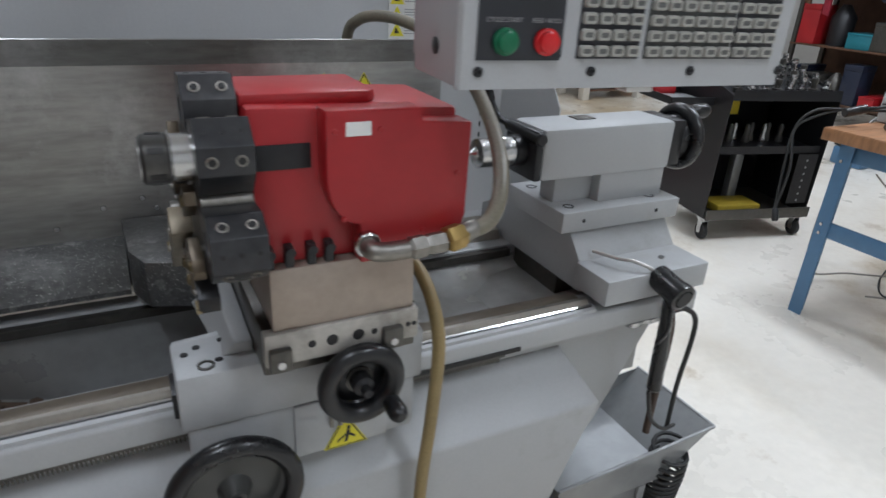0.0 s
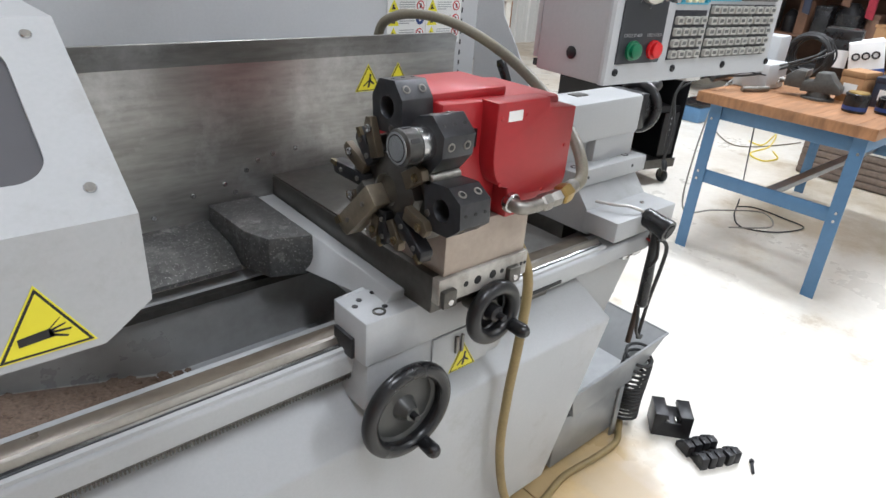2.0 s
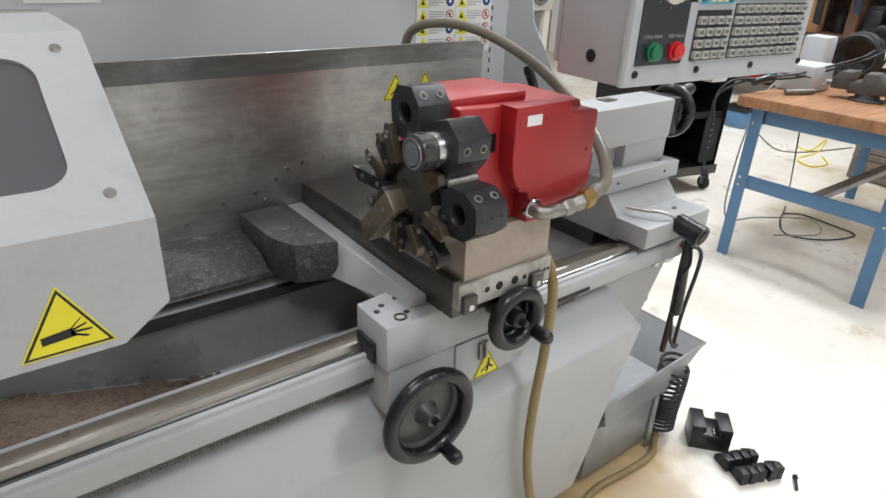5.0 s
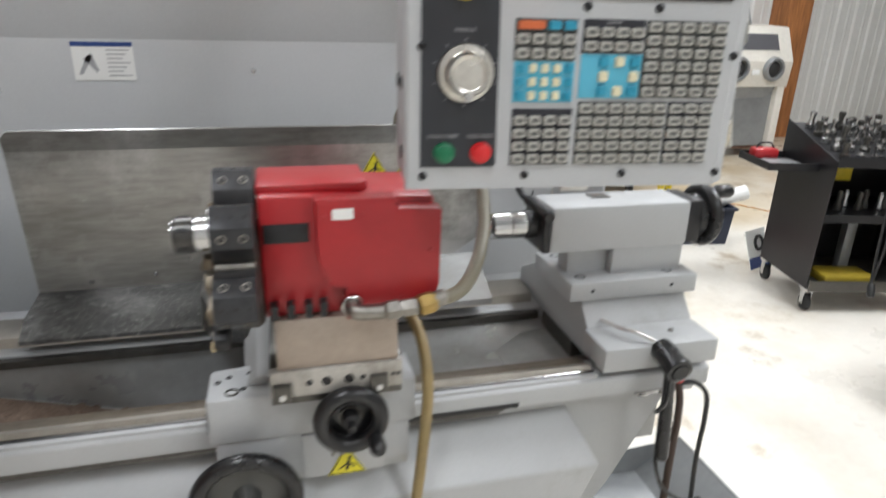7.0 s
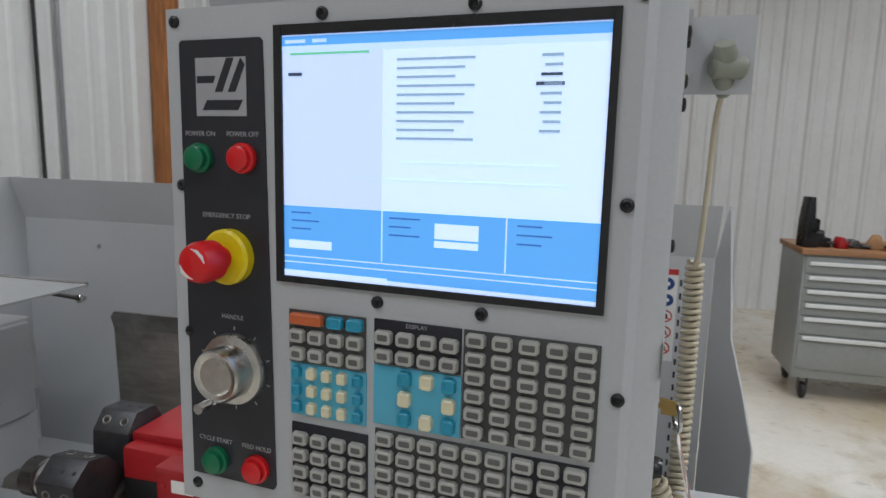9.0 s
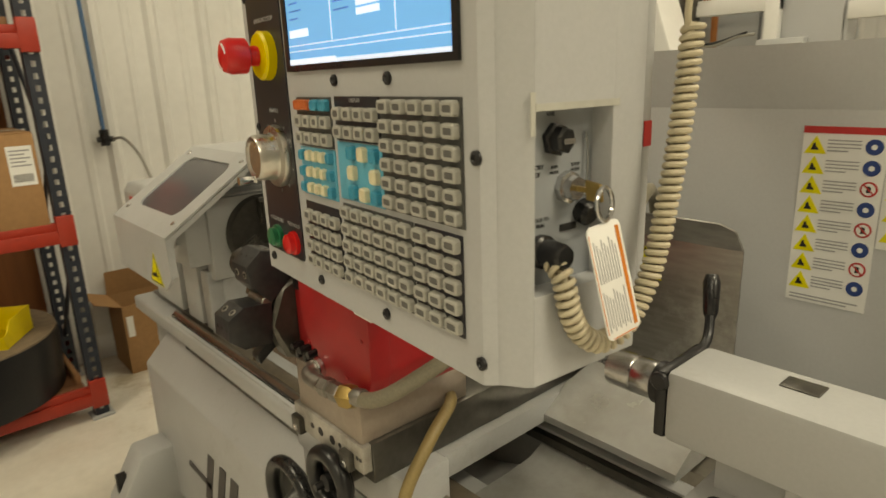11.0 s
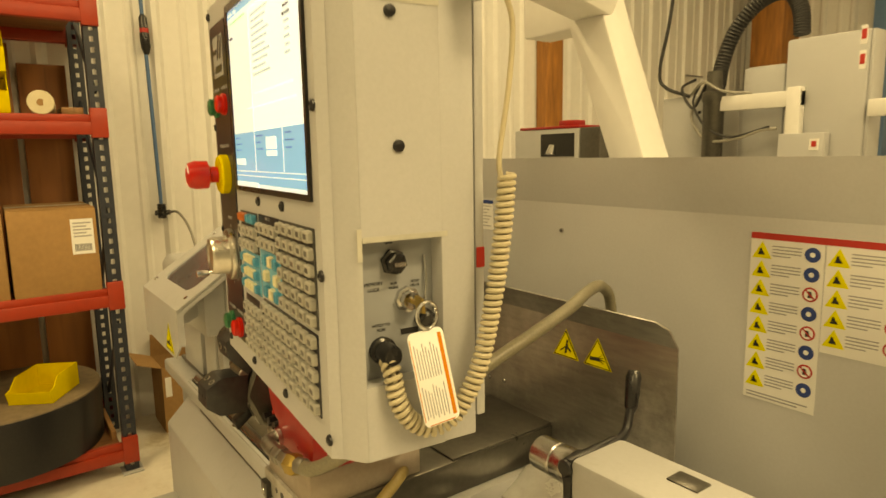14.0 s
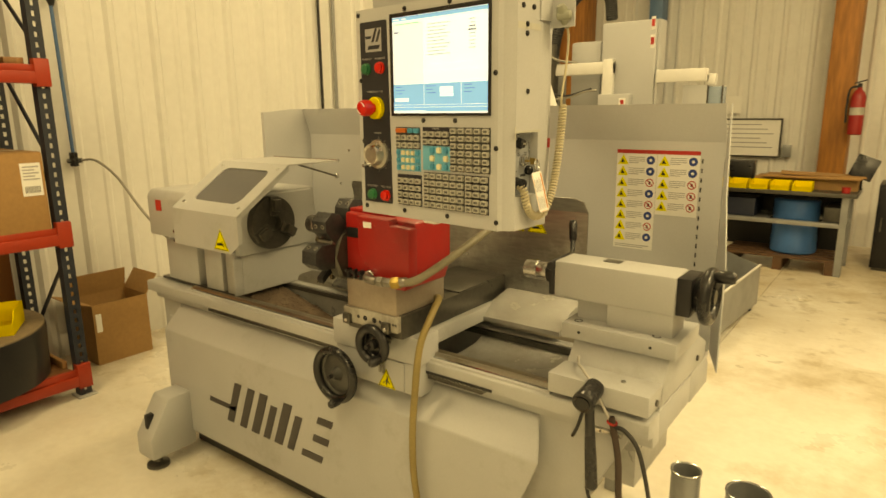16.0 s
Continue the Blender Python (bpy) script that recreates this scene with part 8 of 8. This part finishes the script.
for i in range(8):
    for j in range(5):
        u, v = 0.05 + i * 0.083 + rng.uniform(-0.008, 0.008), 0.03 + j * 0.095
        z = 0.866 + (v + 0.044) * 0.145 / 0.534 - 0.004
        h = 0.04 + 0.035 * rng.random()
        th = thing("tool_holder", (0, 0, 0), "steel taper tool holder standing in the cart", "tool holder", "tool holders in the cart")
        th.matrix_world = pose(2.478, 1.848, 0, 0, 0, -13.5) @ pose(u, v, z, rng.uniform(-8, 8), rng.uniform(-8, 8), 0)
        part("taper", lathe((0, 0, 0), (0, 0, h + 0.03), [(0, 0.026), (0.012, 0.028), (0.014, 0.024), (0.02, 0.028), (0.028, 0.028), (0.03, 0.017), (h, 0.014), (h + 0.012, 0.020), (h + 0.03, 0.018)], 12), STEEL if (i + j) % 3 else DARK_STEEL, th, local=True)
        part("bore", lathe((0, 0, h + 0.0302), (0, 0, h + 0.031), [(0, 0.009), (0.0008, 0.009)], 10), INK, th, local=True)
for i in range(9):
    u = 0.06 + i * 0.06
    th = thing("hung_tool", (0, 0, 0), "dark steel tool hung inside the cart", "tool", "tools inside the cart")
    th.matrix_world = pose(2.478, 1.848, 0, 0, 0, -13.5) @ pose(u, 0.18 + 0.04 * (i % 2), 0.556)
    part("body", lathe((0, 0, 0), (0, 0, 0.11), [(0, 0.022), (0.02, 0.024), (0.05, 0.014), (0.09, 0.018), (0.11, 0.012)], 12), DARK_STEEL if i % 3 else STEEL, th, local=True)
for nm, b, mt, lb, ct in (("yellow_case", box(0.10, 0.40, 0.02, 0.20, 0.147, 0.20, 0.01), DULL_YELLOW, "yellow plastic tool case in the cart", "case"), ("grey_bar", box(0.30, 0.36, 0.22, 0.28, 0.147, 0.53, 0.004), GALV, "grey steel bar standing in the cart", "bar"), ("yellow_package", box(0.18, 0.30, 0.30, 0.33, 0.70, 0.80, 0.004), YELLOW, "yellow card package hung in the cart", "package")):
    t = thing(nm, (0, 0, 0), lb, ct)
    t.matrix_world = pose(2.478, 1.848, 0, 0, 0, -13.5)
    part("body", b, mt, t, local=True)
rs = thing("red_case", (0, 0, 0), "red tool case with cords on the side tray", "case")
rs.matrix_world = pose(2.478, 1.848, 0, 0, 0, -13.5)
part("body", box(-0.27, -0.12, 0.36, 0.45, 0.854, 0.92, 0.02), RED, rs, local=True)
part("handle", tube([(-0.25, 0.40, 0.915), (-0.22, 0.41, 0.945), (-0.16, 0.41, 0.945), (-0.14, 0.40, 0.915)], 0.006, 8), BLACK_PLASTIC, rs, local=True)
slide(0, 0, -0.05, rs)
slab = thing("steel_slab", (0, 0, 0), "pale steel plate lying in the cart's side tray", "plate")
slab.matrix_world = pose(2.478, 1.848, 0, 0, 0, -13.5)
part("body", box(-0.28, -0.07, 0.13, 0.34, 0.8035, 0.818, 0.003), GALV, slab, local=True)
card = thing("number_card", (2.665, 2.43, 0.02), "white card with a black ring and blue foot leaning on cart", "card", turn=20)
part("sheet", moved(box(-0.11, 0.11, -0.003, 0.003, 0, 0.26), Matrix.Rotation(radians(-20), 4, "X")), WHITE, card, local=True)
part("foot_band", moved(box(-0.111, 0.111, -0.005, -0.003, 0.0, 0.075), Matrix.Rotation(radians(-20), 4, "X")), BLUE_INK, card, local=True)
part("ring", moved(torus((0.02, -0.005, 0.165), (0, 1, 0), 0.045, 0.012, 24, 8), Matrix.Rotation(radians(-20), 4, "X")), INK, card, local=True)

# ---- tote, rags, cabinet, blasting cabinet ----
tote = thing("plastic_tote", (2.64, 3.34, 0), "dark blue plastic tote holding a roll and bottles", "tote", turn=-10)
for nm, b in (("wall", prism([(-0.22, 0), (-0.25, 0.30), (0.25, 0.30), (0.22, 0)], "y", -0.165, -0.160)), ("wall", prism([(-0.22, 0), (-0.25, 0.30), (0.25, 0.30), (0.22, 0)], "y", 0.160, 0.165)), ("wall", moved(box(-0.003, 0.003, -0.16, 0.16, 0, 0.302), Matrix.Translation((-0.222, 0, 0)) @ Matrix.Rotation(radians(-5.7), 4, "Y"))), ("wall", moved(box(-0.003, 0.003, -0.16, 0.16, 0, 0.302), Matrix.Translation((0.222, 0, 0)) @ Matrix.Rotation(radians(5.7), 4, "Y"))), ("bottom", box(-0.22, 0.22, -0.16, 0.16, 0, 0.006))):
    part(nm, b, NAVY, tote, local=True)
part("rim", joined(box(-0.27, 0.27, -0.185, -0.162, 0.30, 0.325, 0.004), box(-0.27, 0.27, 0.162, 0.185, 0.30, 0.325, 0.004), box(-0.27, -0.245, -0.165, 0.165, 0.30, 0.325, 0.004), box(0.245, 0.27, -0.165, 0.165, 0.30, 0.325, 0.004)), NAVY, tote, local=True)
white_roll = solid("white_roll", rod((2.52, 3.36, 0.27), (2.93, 3.24, 0.41), 0.055, 20, 0.004), WHITE, "white paper roll sticking out of the tote", "roll")
for bx_, by_ in ((2.50, 3.42), (2.58, 3.44)):
    b = thing("spray_bottle", (bx_, by_, 0.07), "clear spray bottle with yellow trigger in the tote", "bottle", "spray bottles")
    slide(0.09, -0.20, -0.045, b)
    part("body", lathe((bx_, by_, 0.07), (bx_, by_, 0.32), [(0, 0.04), (0.01, 0.043), (0.16, 0.043), (0.21, 0.02), (0.25, 0.016)], 18), WHITE, b)
    part("trigger", joined(box(bx_ - 0.05, bx_ + 0.03, by_ - 0.015, by_ + 0.015, 0.34, 0.38, 0.006), box(bx_ - 0.035, bx_ - 0.022, by_ - 0.01, by_ + 0.01, 0.28, 0.345, 0.003), rod((bx_, by_, 0.31), (bx_, by_, 0.345), 0.018, 12)), YELLOW, b, "yellow trigger")
slide(-0.045, -0.225, 0, tote)
tote.scale = (0.95, 0.92, 0.88)
slide(0.03, -0.22, -0.035, white_roll)
rng = random.Random(5)
rag = bmesh.new()
N = 46
vs = {}
for i in range(N + 1):
    for j in range(N + 1):
        x, y = (i / N - 0.5) * 2, (j / N - 0.5) * 2
        a = math.atan2(y, x)
        edge = 0.76 + 0.12 * math.sin(3 * a + 1) + 0.09 * math.sin(7 * a) + 0.05 * math.sin(13 * a)
        r = math.hypot(x, y) / edge
        z = max(0.0, 1 - r * r) * 0.085 + 0.032 * math.sin(9 * x + 4 * y) * math.sin(7 * y - 3 * x) * max(0, 1.1 - r) + 0.012 * rng.random() * (r < 1.1)
        if r < 1.12:
            vs[i, j] = rag.verts.new((2.15 + x * 0.33, 3.15 + y * 0.29, max(0.002, z + 0.004)))
for i in range(N):
    for j in range(N):
        q = [(i, j), (i + 1, j), (i + 1, j + 1), (i, j + 1)]
        if all(k in vs for k in q):
            rag.faces.new([vs[k] for k in q])
rag = moved(rag, Matrix.Identity(4))
extr = bmesh.ops.extrude_face_region(rag, geom=rag.faces[:])
bmesh.ops.translate(rag, vec=(0, 0, -0.0025), verts=[v for v in extr["geom"] if isinstance(v, bmesh.types.BMVert)])
bmesh.ops.recalc_face_normals(rag, faces=rag.faces[:])
solid("rag_heap", rag, RAG, "crumpled heap of red shop rags on the floor", "rags")

before_cabinet = set(bpy.data.objects)
cab = thing("tool_cabinet", (2.45, 5.2, 0), "green-grey drawer cabinet with pale handles on casters", "tool cabinet")
cx0, cx1, cy0, cy1 = 1.76, 3.14, 4.90, 5.50
part("case", box(cx0, cx1, cy0 + 0.01, cy1, 0.17, 1.08, 0.006), CABINET_GREY, cab)
part("top", box(cx0 - 0.02, cx1 + 0.02, cy0 - 0.02, cy1 + 0.01, 1.08, 1.12, 0.004), BENCHTOP, cab, "worn wooden top")
for side, (a, b) in enumerate(((cx0 + 0.02, (cx0 + cx1) / 2 - 0.04), ((cx0 + cx1) / 2 + 0.05, cx1 - 0.03))):
    z = 0.935
    for h in ((0.10, 0.10, 0.10, 0.14, 0.26) if side == 0 else (0.125, 0.125, 0.135, 0.27)):
        d = part("drawer", box(a, b, cy0, cy0 + 0.012, z - h + 0.006, z - 0.004, 0.002), CABINET_GREY, cab)
        part("handle", box(a + 0.02, b - 0.03, cy0 - 0.022, cy0, z - 0.035, z - 0.008, 0.003), WHITE_PAINT, d, "pale full-width handle")
        z -= h
d = part("drawer", box(cx0 + 0.02, cx1 - 0.03, cy0, cy0 + 0.012, 0.945, 1.06, 0.002), CABINET_GREY, cab)
part("handle", box(cx0 + 0.04, cx1 - 0.06, cy0 - 0.022, cy0, 1.005, 1.03, 0.003), WHITE_PAINT, d, "pale full-width handle")
for wx in (1.86, 3.0):
    for wy in (4.98, 5.42):
        c = part("caster", lathe((wx - 0.018, wy, 0.06), (wx + 0.018, wy, 0.06), [(0, 0.05), (0.006, 0.06), (0.03, 0.06), (0.036, 0.05)], 18), RUBBER, cab)
        part("fork", joined(box(wx - 0.03, wx - 0.024, wy - 0.02, wy + 0.02, 0.05, 0.17), box(wx + 0.024, wx + 0.03, wy - 0.02, wy + 0.02, 0.05, 0.17)), DARK_STEEL, c)
rng = random.Random(21)
items = ((1.80, 0.10, 0.12, 0.36, BLACK_PLASTIC), (1.90, 0.12, 0.10, 0.12, BLACK_PLASTIC), (2.02, 0.08, 0.08, 0.08, RED), (2.13, 0.12, 0.1, 0.06, DARK_STEEL), (2.27, 0.14, 0.1, 0.10, CARDBOARD), (2.45, 0.2, 0.12, 0.08, BLACK_PLASTIC), (2.62, 0.12, 0.12, 0.11, BLACK), (2.82, 0.14, 0.1, 0.10, WHITE), (2.97, 0.12, 0.1, 0.06, RED_INK), (3.07, 0.1, 0.12, 0.08, BLACK))
for k, (ix, w, dd, h, mt) in enumerate(items):
    y = 5.0 + 0.12 * rng.random()
    t = thing("bench_tool", (ix, y, 1.121), "small tool or part lying on the tool cabinet", "tool", "clutter on the tool cabinet", turn=rng.uniform(-30, 30))
    part("body", prism([(-w / 2, 0), (w / 2, 0), (w / 2, h * 0.55), (w * 0.15, h * 0.6), (w * 0.05, h), (-w * 0.3, h), (-w / 2, h * 0.5)], "y", -dd / 2, dd / 2, 0.006), mt, t, local=True)
    part("handle", rod((w * 0.2, -dd * 0.7, h * 0.3), (w * 0.6, -dd * 0.9, h * 0.3), 0.012, 10, 0.003), BLACK_PLASTIC, t, local=True)
rd = thing("radio_case", (2.80, 5.36, 1.121), "silver case with dark front on the tool cabinet", "case")
part("body", box(2.50, 2.98, 5.26, 5.46, 1.121, 1.32, 0.01), STEEL, rd)
for k in range(4):
    part("slot", box(2.53 + k * 0.11, 2.61 + k * 0.11, 5.256, 5.26, 1.26, 1.28), INK, rd)
part("handle", rod((2.60, 5.255, 1.20), (2.88, 5.255, 1.20), 0.008, 8), BLACK, rd)
solid("black_bin", moved(prism([(-0.10, 0), (-0.12, 1.34), (0.12, 1.34), (0.10, 0)], "y", -0.1, 0.1, 0.006), Matrix.Translation((3.47, 5.75, 0))), BLACK_PLASTIC, "tall black plastic bin behind the tool cabinet", "bin")

slide(-0.18, -0.56, 0, *[o for o in bpy.data.objects if o not in before_cabinet and o.parent is None])

bl = thing("blasting_cabinet", (5.2, 6.75, 0), "cream blasting cabinet with dark window and glove ports", "blasting cabinet")
b0, b1 = 4.60, 5.62
part("upper_box", prism([(6.45, 0.86), (6.42, 1.16), (6.60, 1.55), (7.05, 1.58), (7.05, 0.86)], "x", b0, b1, 0.01), CREAM_PAINT, bl)
sn = Vector((0, -(1.62 - 1.18), 0.20)).normalized()
part("window_frame", moved(box(-0.35, 0.35, -0.012, 0.012, -0.13, 0.13, 0.006), Matrix.Translation((5.11, 6.523, 1.37)) @ Matrix.Rotation(radians(-24.4), 4, "X")), CREAM_PAINT, bl)
part("window", moved(box(-0.32, 0.32, -0.016, -0.011, -0.10, 0.10), Matrix.Translation((5.11, 6.523, 1.37)) @ Matrix.Rotation(radians(-24.4), 4, "X")), GLASS_DARK, bl, "dark window")
for gx in (4.86, 5.35):
    c0 = Vector((gx, 6.425, 1.07))
    g = part("glove_port", lathe(c0, c0 + Vector((0, -0.05, 0)), [(0, 0.145), (0.02, 0.145), (0.05, 0.125), (0.05, 0.10), (0.01, 0.095)], 28, caps=False), GALV, bl, "grey round glove port")
    part("glove", lathe(c0 + Vector((0, -0.005, 0)), c0 + Vector((0, -0.04, 0)), [(0, 0.096), (0.02, 0.08), (0.035, 0.03)], 20), RUBBER, g, "black rubber glove")
part("control_panel", box(5.06, 5.16, 6.415, 6.435, 1.0, 1.06, 0.003), WHITE, bl)
for lx in (b0 + 0.06, b1 - 0.06):
    for ly in (6.52, 7.0):
        part("leg", box(lx - 0.05, lx + 0.05, ly - 0.05, ly + 0.05, 0, 0.86, 0.004), CREAM_PAINT, bl)
hp = bmesh.new()
lo = [hp.verts.new(p) for p in ((5.0, 6.7, 0.30), (5.2, 6.7, 0.30), (5.2, 6.85, 0.30), (5.0, 6.85, 0.30))]
hi = [hp.verts.new(p) for p in ((b0 + 0.12, 6.5, 0.86), (b1 - 0.12, 6.5, 0.86), (b1 - 0.12, 7.03, 0.86), (b0 + 0.12, 7.03, 0.86))]
hp.faces.new(lo[::-1])
hp.faces.new(hi)
for k in range(4):
    hp.faces.new((lo[k], lo[(k + 1) % 4], hi[(k + 1) % 4], hi[k]))
part("hopper", hp, GALV, bl, "grey sheet hopper", smooth=False)
part("shelf", box(b0 + 0.1, b1 - 0.1, 6.52, 7.0, 0.10, 0.12), BROWN_WOOD, bl)
part("lower_panel", box(b0 + 0.11, b1 - 0.11, 6.55, 6.556, 0.13, 0.86), GALV, bl, "dull grey lower panel")
part("lower_panel", box(b0 + 0.04, b0 + 0.046, 6.58, 6.95, 0.30, 0.86), GALV, bl)
part("top_pipe", tube([(b0 + 0.3, 6.85, 1.59), (5.0, 6.85, 1.63), (5.28, 6.92, 1.66), (5.30, 6.95, 1.70), (5.30, 7.98, 4.4)], 0.012, 8, 4), GALV, bl)
part("hose", tube([(b0, 6.8, 1.44), (b0 - 0.10, 6.78, 1.46), (b0 - 0.14, 6.75, 1.30), (b0 - 0.13, 6.72, 0.9), (b0 - 0.20, 6.65, 0.62), (b0 - 0.42, 6.6, 0.56), (b0 - 0.58, 6.64, 0.66)], 0.04, 14, 8), CREAM_PAINT, bl, "cream flexible hose")
slide(0.02, -0.69, 0, bl)
MAROON = material("maroon_paint", (0.16, 0.014, 0.022), 0.45, stain=0.3, stain_scale=8)
vac = thing("shop_vacuum", (4.05, 6.72, 0), "maroon and black shop vacuum beside the blasting cabinet", "vacuum")
part("tank", lathe((4.05, 6.72, 0.06), (4.05, 6.72, 0.50), [(0, 0.16), (0.02, 0.19), (0.42, 0.20), (0.44, 0.18)], 28), MAROON, vac)
part("head", lathe((4.05, 6.72, 0.50), (4.05, 6.72, 0.78), [(0, 0.20), (0.03, 0.20), (0.12, 0.17), (0.22, 0.12), (0.28, 0.06)], 28), BLACK_PLASTIC, vac, "black motor head")
for k in range(4):
    a = k * math.tau / 4 + 0.5
    part("caster", lathe((4.05 + 0.19 * math.cos(a) - 0.012, 6.72 + 0.19 * math.sin(a), 0.03), (4.05 + 0.19 * math.cos(a) + 0.012, 6.72 + 0.19 * math.sin(a), 0.03), [(0, 0.025), (0.005, 0.03), (0.02, 0.03), (0.024, 0.025)], 12), RUBBER, vac)
slide(0.62, 0.0, 0, vac)
solid("wood_shelf", joined(box(3.55, 4.4, 7.0, 7.3, 0.9, 0.94, 0.003), box(3.56, 3.62, 7.02, 7.28, 0, 0.9), box(4.32, 4.38, 7.02, 7.28, 0, 0.9)), BENCHTOP, "rough wooden stand against the wall", "shelf")
for k, (sx, mt, r) in enumerate(((3.68, BLACK, 0.07), (4.28, BLACK_PLASTIC, 0.06), (4.70, GALV, 0.09), (4.9, BROWN_WOOD, 0.08))):
    solid("gas_bottle", lathe((sx, 6.95 if k < 2 else 6.85, 0 if k < 2 else 0.121), (sx, 6.95 if k < 2 else 6.85, 0.60), [(0, r), (0.02, r), (0.38 - 0.08 * (k > 1), r), (0.44 - 0.06 * (k > 1), r * 0.5), (0.47, r * 0.3)], 18), mt, "dark steel bottle on the floor by the wall", "bottle", "bottles by the wall")

# ---- far store corner beyond the bench ----
st = thing("storage_shelf", (7.0, 3.0, 0), "dark steel storage shelf crowded with parts", "storage shelf")
for px_ in (6.75, 7.35):
    for py_ in (1.2, 2.9, 4.6):
        part("post", box(px_ - 0.025, px_ + 0.025, py_ - 0.025, py_ + 0.025, 0, 2.3), DARK_STEEL, st)
part("back_board", box(7.36, 7.38, 1.17, 4.63, 0.1, 2.4), BROWN_WOOD, st)
for z in (0.25, 0.85, 1.45, 2.1):
    part("shelf", box(6.72, 7.38, 1.17, 4.63, z - 0.02, z, 0.002), BROWN_WOOD, st)
rng = random.Random(14)
cols = (CARDBOARD, RED, BROWN_WOOD, TEAL, BLACK_PLASTIC, BROWN_WOOD, NAVY, DARK_STEEL, BLACK, RED, CARDBOARD, BROWN_WOOD)
n = 0
for z in (0.25, 0.85, 1.45):
    y = 1.22
    while y < 4.45:
        w, h, d = rng.uniform(0.10, 0.34), rng.uniform(0.12, 0.45), rng.uniform(0.2, 0.5)
        if y + w > 4.6:
            break
        mt = cols[rng.randrange(len(cols))]
        t = thing("stored_part", (6.74 + d / 2, y + w / 2, z), "boxed part or tool stored on the steel shelf", "stored part", "things on the storage shelf", turn=rng.uniform(-6, 6))
        if n % 3 == 2:
            part("body", lathe((0, 0, 0), (0, 0, h), [(0, w * 0.42), (h * 0.7, w * 0.45), (h * 0.85, w * 0.3), (h, w * 0.15)], 16), mt, t, local=True)
        else:
            part("body", box(-d / 2, d / 2, -w / 2, w / 2, 0, h * 0.85, 0.006), mt, t, local=True)
            part("lid", box(-d / 2 - 0.004, d / 2 + 0.004, -w / 2 - 0.004, w / 2 + 0.004, h * 0.85, h, 0.004), mt, t, local=True)
        n += 1
        y += w + rng.uniform(0.01, 0.06)
for k in range(27):
    y = 1.24 + k * 0.125
    mt = (RED, BROWN_WOOD, BLACK, BROWN_WOOD, RAG, GREEN, BROWN_WOOD, BLACK_PLASTIC, CEDAR, NAVY)[k % 10]
    ln = 0.40 + 0.75 * rng.random()
    t = thing("hung_strap", (6.66, y, 2.08 - ln), "coloured strap or cloth hung on the shelf's edge", "strap", "straps on the shelf")
    part("strap", prism([(-0.05, 0), (-0.03, ln * 0.5), (-0.045, ln), (0.045, ln), (0.05, ln * 0.6), (0.03, 0.02)], "x", -0.02, 0.012, 0.005), mt, t, local=True)
    part("hook", box(-0.03, 0.07, -0.01, 0.01, ln - 0.01, ln + 0.02, 0.002), STEEL, t, local=True)
